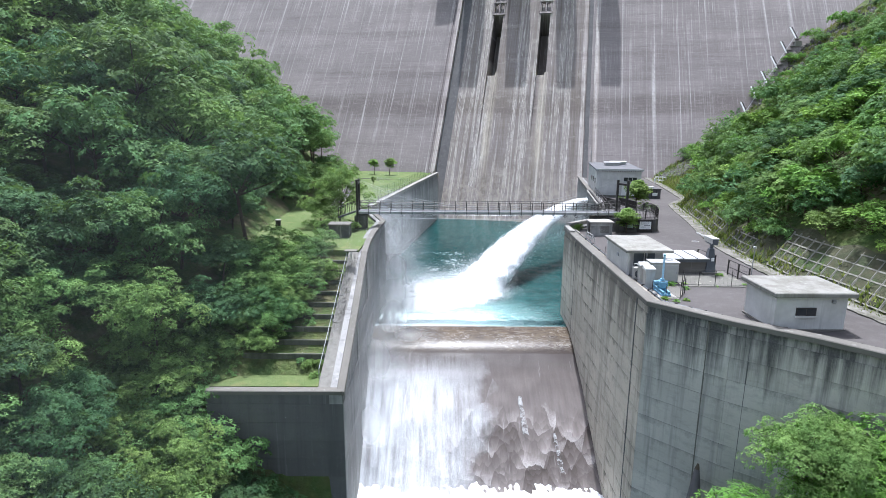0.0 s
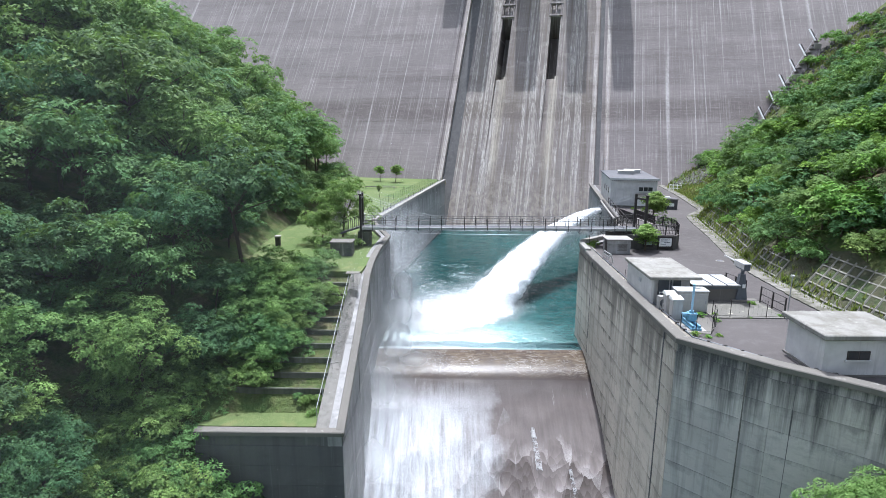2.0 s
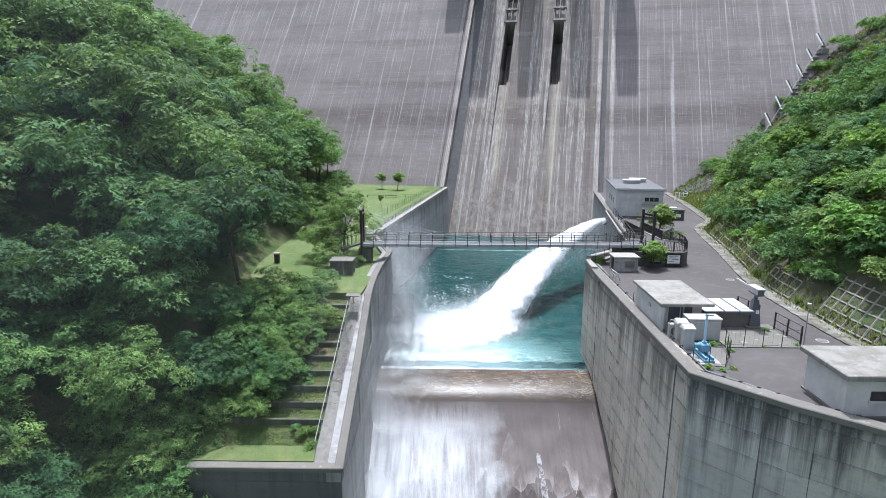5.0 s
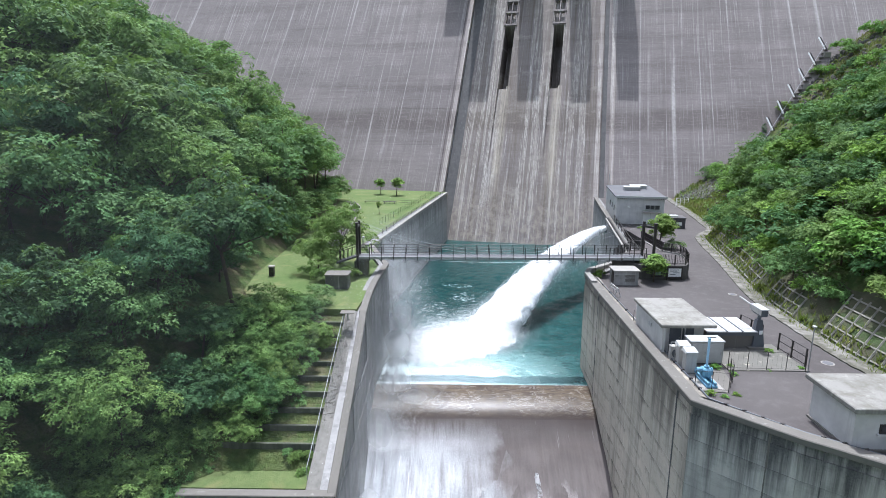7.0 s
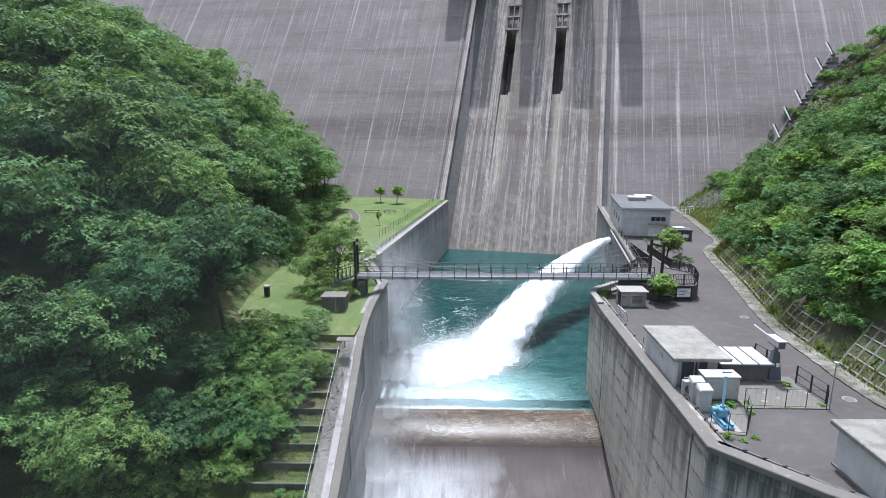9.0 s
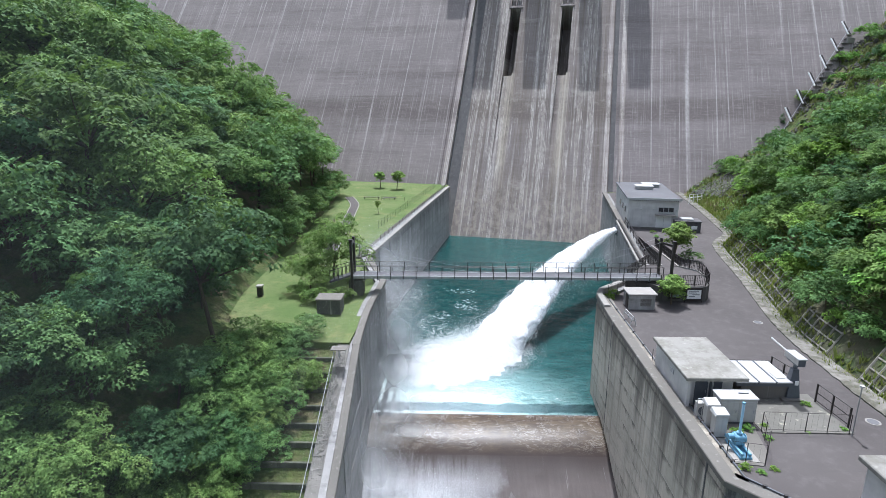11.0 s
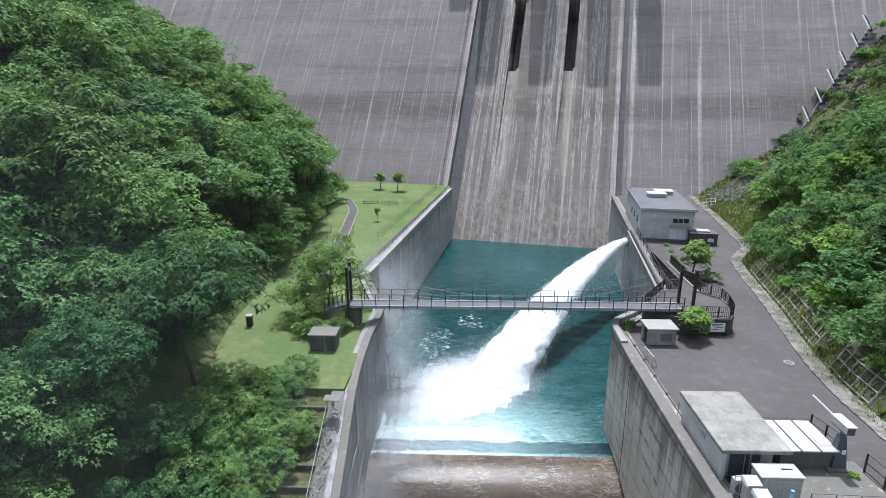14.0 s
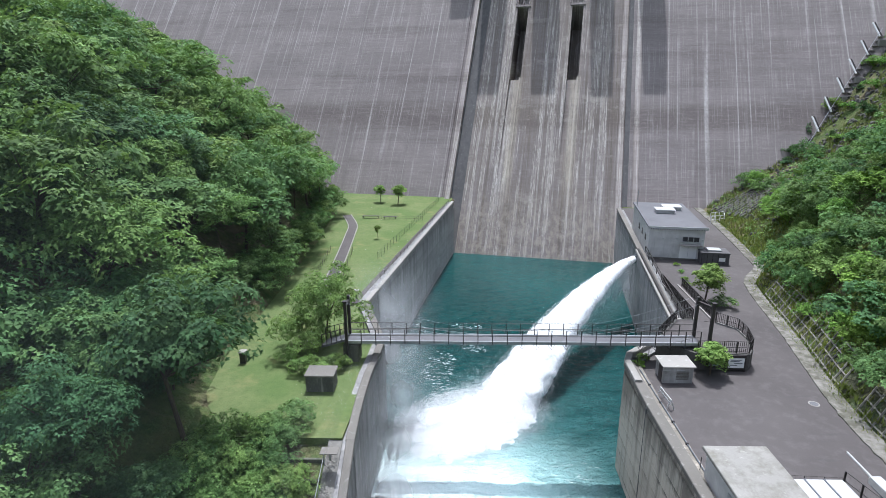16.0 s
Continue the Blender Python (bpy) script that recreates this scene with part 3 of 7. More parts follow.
def prism(points, z0, z1, bm=None, bevel=0.0):
    """A slab with that plan outline."""
    bm = bm or bmesh.new()
    area = sum(p[0] * q[1] - q[0] * p[1] for p, q in zip(points, points[1:] + points[:1]))
    if area < 0:
        points = points[::-1]
    low = [bm.verts.new((*p[:2], z0)) for p in points]
    top = [bm.verts.new((*p[:2], z1)) for p in points]
    k = len(points)
    bm.faces.new(low[::-1])
    cap = bm.faces.new(top)
    for i in range(k):
        bm.faces.new((low[i], low[(i + 1) % k], top[(i + 1) % k], top[i]))
    if bevel:
        bmesh.ops.bevel(bm, geom=list(cap.edges), offset=bevel, segments=1, affect="EDGES")
    return bm


def bar(a, b, wide, high, bm=None):
    """A straight bar from a to b, wide across and high upwards, its top edge along a-b."""
    bm = bm or bmesh.new()
    a, b = Vector(a), Vector(b)
    side = (b - a).cross(Vector((0, 0, 1))).normalized() * (wide / 2)
    down = Vector((0, 0, -high))
    vs = [bm.verts.new(p + s * side + d) for p in (a, b) for s in (-1, 1) for d in (down, Vector())]
    for f in ((0, 1, 3, 2), (4, 6, 7, 5), (0, 4, 5, 1), (2, 3, 7, 6), (1, 5, 7, 3), (0, 2, 6, 4)):
        bm.faces.new([vs[i] for i in f])
    bmesh.ops.recalc_face_normals(bm, faces=bm.faces[:])
    return bm


def lerp_table(table, y):
    """Straight interpolation in a short table of (y, value)."""
    return float(np.interp(y, [p[0] for p in table], [p[1] for p in table]))


# ---- the plan ----
YARD, WATER, COPE, LAWN = 6.5, -3.7, 7.0, 6.5
WALL_LEFT = [(-40, -12.0), (20, -11.0), (38.0, -6.95), (54.3, -7.25), (60.0, -7.42), (64.0, -7.28), (69.3, -6.95), (78.2, -9.9), (133.0, -1.2), (160, 3.0)]
WALL_RIGHT = [(-60, 112.0), (18, 34.0), (28.15, 24.0), (30.3, 21.75), (33.05, 18.3), (37.0, 14.4), (65.0, 14.6), (66.5, 15.2), (72.5, 21.6), (127, 30.8), (160, 36.3)]
ROAD_EDGE = [(-60, 40.0), (20, 30.0), (35, 28.0), (45, 27.3), (52, 27.6), (56.2, 27.9), (62.7, 29.3), (70.7, 31.4), (80, 33.4), (87, 35.1), (93, 39.5), (100, 41.2), (113.4, 43.8), (131, 46.7), (170, 47.6)]
LAWN_EDGE = [(53, -15.5), (60, -19.6), (66, -20.6), (75, -20.8), (89, -21.3), (105, -22.0), (125, -23.2), (140, -30.0)]

# the ground's rise along the dam's right abutment, and how high the wood's crowns reach up the left slope
ABUTMENT = [(0, 6.3), (9.5, 12.0), (17.5, 16.0), (22.7, 20.3), (32, 29.6), (40, 37.4), (53, 46.5), (100, 80), (2000, 400)]
CROWN_LINE = [(-120, 76), (-60, 49), (-44.5, 40), (-37.6, 35.5), (-32, 29), (-27, 24), (-22.5, 18.5), (-20, 13), (-16, 9)]


def hill(x, y):
    """The ground's height."""
    xl, xr, xe = lerp_table(WALL_LEFT, y), lerp_table(WALL_RIGHT, y), lerp_table(ROAD_EDGE, y)
    bumps = 1.2 * noise.noise((x * 0.07, y * 0.07, 3.0)) + 0.35 * noise.noise((x * 0.3, y * 0.3, 9.0))
    if x < xl - 0.9:
        if y > 55:
            edge = lerp_table(LAWN_EDGE, y)
            base = 6.2
            steep = lerp_table([(55, 0.35), (62, 0.55), (80, 0.8), (106, 0.95), (170, 0.95)], y)
        else:
            edge = -15.2
            base = lerp_table([(-40, -12), (15, -11.5), (30, -12.0), (37.5, -12.5), (38.5, -1.2), (53, 5.6), (55, 6.2)], y)
            steep = lerp_table([(-40, 0.7), (20, 0.95), (36, 1.15), (39, 0.42), (45, 0.42), (55, 0.38)], y)
            if y < 37.8:
                edge = min(xl - 1.0, -12.5)
        d = edge - x
        if d <= 0:
            return base if y > 37.8 else max(-13.5, base + d * 1.6)
        return base + 75 * (1 - math.exp(-steep * d / 75)) + bumps * min(1, d / 4)
    if x > xr + (2.4 if y < 38.5 else 0.9) and y > lerp_table([(14, 37), (24, 28), (34, 18), (112, -60)], x):
        d = x - xe - 1.6
        if d <= 0:
            return 6.15
        low = 6.3 + 85 * (1 - math.exp(-0.98 * d / 85))
        far = lerp_table(ABUTMENT, d)
        f = min(1.0, max(0.0, (y - 100) / 24))
        return low + (far - low) * f + bumps * min(1, max(0.0, d - 4) / 4) * (1 - 0.6 * f)
    if y < 37:
        return max(-13.6, -13.6 + 0.75 * (x - 15.5)) + bumps * (0.6 if x > 15 else 0.0)
    return -14.0


# ---- ground, one sheet to the horizon ----
def ground():
    xs = np.concatenate([np.linspace(-1800, -130, 10), np.arange(-120, -46, 3.5), np.arange(-45, 60, 0.8), np.arange(60, 125, 3.0), np.linspace(130, 1800, 10)])
    ys = np.concatenate([np.linspace(-1500, -70, 10), np.arange(-60, 14, 4.0), np.arange(14, 140, 0.9), np.arange(141, 210, 5.0), np.linspace(220, 2000, 10)])
    verts = [(float(x), float(y), hill(float(x), float(y))) for y in ys for x in xs]
    w = len(xs)
    faces = [(j * w + i, j * w + i + 1, (j + 1) * w + i + 1, (j + 1) * w + i) for j in range(len(ys) - 1) for i in range(w - 1)]
    me = bpy.data.meshes.new("ground")
    me.from_pydata(verts, [], faces)
    me.materials.append(GROUND)
    me.shade_smooth()
    return tagged(new("ground", me), "steep hillsides of dark earth and undergrowth along the gorge", "ground", kind="structure")


ground()


# ---- the dam ----
DAM_TURN = 12.6
DAM_FRAME = Matrix.Translation((-1.0, 134.0, WATER)) @ Euler((0, 0, radians(-DAM_TURN))).to_matrix().to_4x4() @ Matrix.Rotation(math.atan2(0.8, 0.6), 4, "X")
SLOTS = [(7.2, 9.8), (20.3, 22.9)]


def rect(bm, p, q, r, s):
    bm.faces.new([bm.verts.new(v) for v in (p, q, r, s)])


def dam():
    body = thing("dam", (0, 0, 0), "tall brown-grey concrete gravity dam streaked with lime", "dam", kind="structure")
    # the mass behind the face, in its own upright frame
    bm = bmesh.new()
    top = 96.0
    for u0, u1 in ((-150, -3.0), (33.4, 165)):
        for poly in (((-12, -0.15), (top, -0.15), (top, -6), (-12, -80)),):
            a = [bm.verts.new((u0, y, z)) for y, z in poly]
            b = [bm.verts.new((u1, y, z)) for y, z in poly]
            bm.faces.new(a), bm.faces.new(b[::-1])
            for i in range(4):
                bm.faces.new((a[i], b[i], b[(i + 1) % 4], a[(i + 1) % 4]))
    bmesh.ops.recalc_face_normals(bm, faces=bm.faces[:])
    mass = part("mass", bm, DAM, body)
    mass.matrix_basis = DAM_FRAME
    # spillway floor with two tall conduit openings and the grooves below them
    bm = bmesh.new()
    us = [-3.0, SLOTS[0][0], SLOTS[0][1], SLOTS[1][0], SLOTS[1][1], 33.4]
    vs = [-12.0, 18.0, 44.5, 65.0, 66.0, 74.0, top]
    for i in range(5):
        for j in range(6):
            slot = i in (1, 3)
            if slot and j in (1, 2, 4):
                continue
            rect(bm, (us[i], vs[j], 0), (us[i + 1], vs[j], 0), (us[i + 1], vs[j + 1], 0), (us[i], vs[j + 1], 0))
    for a, b in SLOTS:
        rect(bm, (a, 18, 0), (b, 18, 0), (b, 44.5, -1.1), (a, 44.5, -1.1))
        for u, flip in ((a, 1), (b, -1)):
            tri = [bm.verts.new(v) for v in ((u, 18, 0), (u, 44.5, -1.1), (u, 44.5, 0))]
            bm.faces.new(tri[::flip])
            rect(bm, *[(u, 44.5, 0), (u, 44.5, -8), (u, 65, -8), (u, 65, 0)][::flip])
            rect(bm, *[(u, 66, 0), (u, 66, -0.9), (u, 74, -0.9), (u, 74, 0)][::flip])
        rect(bm, (a, 44.5, -8), (b, 44.5, -8), (b, 65, -8), (a, 65, -8))
        rect(bm, (a, 44.5, -1.1), (b, 44.5, -1.1), (b, 44.5, -8), (a, 44.5, -8))
        rect(bm, (a, 65, -8), (b, 65, -8), (b, 65, 0), (a, 65, 0))
        rect(bm, (a, 66, -0.9), (b, 66, -0.9), (b, 74, -0.9), (a, 74, -0.9))
        rect(bm, (a, 66, 0), (b, 66, 0), (b, 66, -0.9), (a, 66, -0.9))
        rect(bm, (a, 74, -0.9), (b, 74, -0.9), (b, 74, 0), (a, 74, 0))
    floor_part = part("spillway_floor", bm, SPILL, body, "lime-streaked spillway floor with two tall openings")
    floor_part.matrix_basis = DAM_FRAME
    for (a, b) in SLOTS:
        bm = bmesh.new()
        for z in (65.1, 69.6, 73.9):
            box(a - 0.5, b + 0.5, z, z + 0.7, -0.4, 0.35, 0.06, bm)
        for u in (a - 0.45, (a + b) / 2, b + 0.15):
            box(u - 0.15, u + 0.15, 66, 74, -0.5, 0.2, 0.03, bm)
        frame_part = part("gate_frame", bm, DAM, body)
        frame_part.matrix_basis = DAM_FRAME
    # training walls down both sides of the spillway
    for name, u0, u1, proud in (("training_wall", -3.5, -2.4, 1.2), ("training_wall", 32.1, 33.3, 0.5)):
        bm = box(u0, u1, -10, top, -0.4, proud, 0.06)
        w = part(name, bm, TRAIN, body, "projecting concrete training wall")
        w.matrix_basis = DAM_FRAME
    for u0, u1, y0, high in ((-2.6, 2.5, 80.0, 12.6), (10.0, 15.4, 80.0, 12.6), (23.4, 28.0, 80.0, 12.8), (34.6, 39.3, 80.0, 12.6), (-11.1, -5.2, 82.0, 6.2)):
        w = part("crest_block", box(u0, u1, y0, top, -0.5, high, 0.1), DAM, body, "projecting block of the crest structure")
        w.matrix_basis = DAM_FRAME
    # a dark strip on the right of each training wall
    for u0, u1 in ((-2.4, 0.2), (33.5, 34.5)):
        w = part("drain_strip", box(u0, u1, -10, 79, -0.3, 0.03), DARK_CONCRETE, body, "dark strip of concrete beside the training wall")
        w.matrix_basis = DAM_FRAME
    for (a, b) in SLOTS:
        for u, w in ((b - 0.2, 0.32), (b + 0.5, 0.14)):
            e = part("groove_edge", box(u - w / 2, u + w / 2, 12, 44.5, -0.25, 0.05, 0.03), TRAIN, body, "pale lime-crusted edge of the groove")
            e.matrix_basis = DAM_FRAME
    strip = part("kerb_strip", box(35.3, 36.5, 8, top, -0.3, 0.12, 0.05), TRAIN, body)
    strip.matrix_basis = DAM_FRAME
    strip = part("kerb_strip", box(-5.2, -4.4, 8, top, -0.3, 0.2, 0.05), DAM, body)
    strip.matrix_basis = DAM_FRAME
    return body


the_dam = dam()

# ---- water ----


def pool():
    """The stilling pool: a fine ruffled sheet."""
    bm = bmesh.new()
    nx, ny = 130, 190
    grid = []
    for j in range(ny + 1):
        y = 59.75 + 76.25 * (j / ny) ** 1.25
        row = []
        for i in range(nx + 1):
            x = lerp_table(WALL_LEFT, y) - 0.5 + (lerp_table(WALL_RIGHT, y) - lerp_table(WALL_LEFT, y) + 1.0) * i / nx
            calm = min(1.0, max(0.15, (112 - y) / 30)) * min(1.0, max(0.0, (y - 60.3) / 0.8))
            z = WATER + calm * (0.10 * noise.noise((x * 0.9, y * 0.7, 1.0)) + 0.16 * noise.noise((x * 0.35, y * 0.3, 5.0)))
            row.append(bm.verts.new((x, y, z - 0.5 * max(0.0, 60.5 - y))))
        grid.append(row)
    for a, b in zip(grid, grid[1:]):
        for i in range(nx):
            bm.faces.new((a[i], a[i + 1], b[i + 1], b[i]))
    return tagged(part("pool_water", bm, POOL, smooth=True), "deep green rippled water in the stilling pool, milky near the weir", "water", kind="structure")


pool()
CREST = [(61.2, -3.68), (60.3, -3.70), (59.6, -3.74), (58.2, -4.08), (57.0, -4.50), (56.2, -4.92), (55.4, -5.45), (54.4, -6.0), (52.6, -6.95), (51.4, -7.65), (48.6, -9.45), (46.1, -11.2), (43.4, -13.2)]


def chute():
    """The weir's rounded crest and steep apron under a thin sheet of water."""
    bm = bmesh.new()
    ys = np.linspace(60.5, 43.4, 150)
    table = sorted(CREST)
    fine_y = np.linspace(40, 63, 700)
    fine_z = np.convolve(np.pad([lerp_table(table, v) for v in fine_y], 20, mode="edge"), np.ones(41) / 41, mode="valid")
    grid = []
    for y in ys:
        z0 = float(np.interp(y, fine_y, fine_z))
        row = []
        for i in range(181):
            x = -7.4 + 22.2 * i / 180
            fall = max(0.0, min(1.0, (56 - y) / 3))
            w = noise.noise((x * 0.5, (y + 2.5 * noise.noise((x * 0.25, 0, 2))) * 0.55, 4.0)) * 0.16 + noise.noise((x * 2.2, y * 0.3, 7.0)) * 0.05
            row.append(bm.verts.new((x, float(y), z0 + fall * (0.12 + w))))
        grid.append(row)
    for a, b in zip(grid, grid[1:]):
        for i in range(180):
            bm.faces.new((a[i], b[i], b[i + 1], a[i + 1]))
    return tagged(part("weir_water", bm, CHUTE, smooth=True), "thin water sheeting over a brown weir, white on one side", "water", kind="structure")


chute()
part("weir_block", prism([(-7.5, 43.0), (15, 43.0), (15, 60.0), (-7.5, 60.0)], -14.5, -13.6), WALL_R)
tagged(bpy.data.objects["weir_block"], "concrete footing under the weir apron", "weir", kind="structure")

# ---- retaining walls with cast panels ----
PANELS = []


def wall_run(name, pts, inward, thick, bottoms, tops, mat, label):
    """A retaining wall along a plan line. inward: +1 when the seen face is on the right of the line's direction."""
    root = thing(name, (0, 0, 0), label, "wall", kind="structure")
    bm = bmesh.new()
    for (a, b), (za, zb), (ta, tb) in zip(zip(pts, pts[1:]), zip(bottoms, bottoms[1:]), zip(tops, tops[1:])):
        a, b = Vector((*a, 0)), Vector((*b, 0))
        d = (b - a).normalized()
        nrm = Vector((d.y, -d.x, 0)) * inward
        back = -nrm * thick
        front = -nrm * 0.045
        vs = [bm.verts.new(p + o + Vector((0, 0, z))) for p, zs in ((a, (za, ta)), (b, (zb, tb))) for o in (front, back) for z in zs]
        for f in ((0, 1, 3, 2), (4, 6, 7, 5), (0, 4, 5, 1), (2, 3, 7, 6), (1, 5, 7, 3), (0, 2, 6, 4)):
            bm.faces.new([vs[i] for i in f])
        PANELS.append((root, a, b, nrm, za, zb, ta, tb, mat))
    bmesh.ops.recalc_face_normals(bm, faces=bm.faces[:])
    part("core", bm, mat, root)
    return root


def coping_run(name, pts, tops, inward, wide, high, mat, label, lip=0.12):
    """A coping that follows a plan line."""
    bm = bmesh.new()
    P = [Vector((*p, 0)) for p in pts]
    rows = []
    for i, p in enumerate(P):
        d = (P[min(i + 1, len(P) - 1)] - P[max(i - 1, 0)]).normalized()
        nrm = Vector((d.y, -d.x, 0)) * inward
        z = tops[i]
        ring = []
        for off, dz in ((lip, -high), (lip, -0.05), (lip - 0.05, 0.0), (lip - wide + 0.05, 0.0), (lip - wide, -0.05), (lip - wide, -high)):
            q = p + nrm * off
            ring.append(bm.verts.new((q.x, q.y, z + dz)))
        rows.append(ring)
    for a, b in zip(rows, rows[1:]):
        for k in range(6):
            bm.faces.new((a[k], a[(k + 1) % 6], b[(k + 1) % 6], b[k]))
    bm.faces.new(rows[0][::-1]), bm.faces.new(rows[-1])
    bmesh.ops.recalc_face_normals(bm, faces=bm.faces[:])
    return tagged(part(name, bm, mat), label, "coping", kind="structure")


chute_pts = [(14.6, 65.0), (14.4, 58.5), (14.4, 51.0), (14.4, 44.0), (14.4, 37.0)]
near_pts = [(14.4, 37.0), (18.3, 33.05), (21.75, 30.3), (23.9, 28.15), (34.0, 18.0), (48, 4)]
wall_run("wall_chute", chute_pts, 1, 1.3, [-14] * 5, [6.75] * 5, WALL_R, "tall weathered concrete wall beside the weir with pale panels")
wall_run("wall_yard", near_pts, 1, 1.3, [-14] * 6, [6.75] * 6, WALL_N, "tall stained grey concrete retaining wall of the yard")
pool_r = [(30.9, 128.5), (26.3, 100.0), (21.6, 72.5), (15.2, 66.5), (14.6, 65.0)]
wall_run("wall_pool_east", pool_r, 1, 1.2, [-10] * 5, [6.75] * 5, WALL_L, "stained concrete side wall of the stilling pool")
pool_l = [(-9.9, 78.2), (-5.6, 105.5), (-1.0, 134.0)]
wall_run("wall_pool_west", pool_l, 1, 1.1, [-10] * 3, [7.15] * 3, WALL_L, "long shaded concrete side wall of the stilling pool")
curve = [(-6.95, 38.0), (-7.05, 46.0), (-7.25, 54.3), (-7.38, 57.0), (-7.42, 60.0), (-7.35, 63.0), (-7.12, 66.0), (-6.95, 69.3), (-9.9, 78.2)]
curve_top = [-0.45, 2.9, 6.35, 6.5, 6.65, 6.8, 6.9, 6.95, 7.15]
wall_run("wall_weir_west", curve, 1, 1.0, [-14] * 9, [z - 0.15 for z in curve_top], WALL_L, "curved grey concrete wall sloping down beside the weir")
front_l = [(-17.0, 38.0), (-6.95, 38.0)]
# its dark concrete carries both algae grime and the shade of the trees
wall_run("wall_terrace", front_l, 1, 0.9, [-14] * 2, [-0.6] * 2, DARK_CONCRETE, "stained concrete wall closing the terrace, darkened for tree shade")

coping_run("coping_yard", chute_pts + near_pts[1:], [COPE] * 10, 1, 0.85, 0.35, COPING, "weathered concrete coping along the yard wall")
coping_run("coping_corner", [(18.6, 69.6), (15.2, 66.5), (14.6, 65.0), (14.5, 61.5)], [7.2] * 4, 1, 0.6, 0.4, PALE, "pale rounded kerb at the wall corner")
coping_run("coping_pool_east", pool_r[:3], [7.1] * 3, 1, 0.75, 0.4, COPING, "weathered coping along the pool wall")
coping_run("coping_pool_west", pool_l, [7.35] * 3, 1, 0.55, 0.5, PALE, "pale concrete coping along the pool wall")
coping_run("coping_weir_west", curve[2:], curve_top[2:], 1, 0.66, 0.3, COPING, "brownish concrete coping that follows the curved wall")
coping_run("coping_slope", curve[:3], [z + 0.03 for z in curve_top[:3]], 1, 0.6, 0.3, COPING, "pale concrete coping sloping down beside the terrace steps")
coping_run("coping_terrace", front_l, [-0.33] * 2, 1, 0.7, 0.3, COPING, "mossy concrete coping of the terrace wall")

for (x, y, wide, mat) in ((17.3, 34.05, 0.05, COPING), (19.15, 32.4, 0.07, DARK_CONCRETE), (14.36, 39.0, 0.045, DARK_CONCRETE), (14.4, 58.4, 0.07, DARK_CONCRETE)):
    j = part("joint_strip", box(x - wide, x + wide, y - 0.05, y + 0.05, -13.5, 6.6, 0.01), mat)
    tagged(j, "vertical construction joint in the retaining wall", "joint", kind="structure")

# ---- yard, lawn, paths ----


def yard():
    """The asphalt between the walls and the slope, laid in strips."""
    bm = bmesh.new()
    rows = []
    for y in (20, 24, 28.15, 30.3, 33.05, 35, 37, 41, 45, 49, 52, 56.2, 59, 62.7, 65, 66.5, 69, 72.5, 76, 80, 84, 87, 90, 93, 97, 100, 107, 113.4, 120, 127, 131):
        x0, x1 = lerp_table(WALL_RIGHT, y) + 0.4, lerp_table(ROAD_EDGE, y) + 0.2
        xs = [x0 + (x1 - x0) * k / 4 for k in range(5)]
        rows.append([bm.verts.new((xs[0], y, 6.0))] + [bm.verts.new((x, y, YARD)) for x in xs] + [bm.verts.new((xs[-1], y, 6.0))])
    for a, b in zip(rows, rows[1:]):
        for k in range(6):
            bm.faces.new((a[k], a[k + 1], b[k + 1], b[k]))
    bmesh.ops.recalc_face_normals(bm, faces=bm.faces[:])
    tagged(part("yard", bm, ASPHALT), "worn grey asphalt service yard and road", "road", kind="structure")


yard()
lawn_pts = [(-8.0, 54.2), (-7.8, 59), (-7.7, 64), (-7.9, 69.4), (-10.8, 78.4), (-6.6, 105.6), (-1.8, 136), (-1, 145), (-31, 148), (-30, 138), (-24.5, 125), (-23, 105), (-22.3, 89), (-21.9, 75), (-21.8, 66), (-20.6, 60), (-16.2, 54.2)]
tagged(part("lawn", prism(lawn_pts, 5.6, LAWN), GRASS), "mown green lawn with dry patches above the pool", "lawn", kind="structure")
path_c = [(-21.2, 124.6), (-18.6, 116.5), (-17.8, 109.6), (-16.9, 99.1), (-16.1, 88.2), (-15.6, 80.0)]


def ribbon(name, line, wide, z0, z1, mat, label, category, shift=0.0, rag=0.0):
    pts = [Vector((*p, 0)) for p in line]
    fine = []
    for i in range(len(pts) - 1):
        for k in range(5):
            a = pts[max(i - 1, 0)]
            b, c, d, f = pts[i], pts[i + 1], pts[min(i + 2, len(pts) - 1)], k / 5
            fine.append(0.5 * ((2 * b) + (c - a) * f + (2 * a - 5 * b + 4 * c - d) * f * f + (3 * b - a - 3 * c + d) * f ** 3))
    fine.append(pts[-1])
    left, right = [], []
    if rag:
        fine = [a.lerp(b, k / 6) for a, b in zip(fine, fine[1:]) for k in range(6)]
    for i, p in enumerate(fine):
        d = (fine[min(i + 1, len(fine) - 1)] - fine[max(i - 1, 0)]).normalized()
        n = Vector((-d.y, d.x, 0))
        e0, e1 = rag * noise.noise((i * 0.21, 1, 3)), rag * noise.noise((i * 0.37, 5, 8))
        left.append((p + n * (shift + wide / 2 + e0))[:2]), right.append((p + n * (shift - wide / 2 + e1))[:2])
    bm = bmesh.new()
    rows = [[bm.verts.new((*q, z)) for q, z in ((l, z0), (l, z1), (r, z1), (r, z0))] for l, r in zip(left, right)]
    for a, b in zip(rows, rows[1:]):
        for k in range(3):
            bm.faces.new((a[k], b[k], b[k + 1], a[k + 1]))
    bmesh.ops.recalc_face_normals(bm, faces=bm.faces[:])
    return tagged(part(name, bm, mat), label, category, kind="structure")


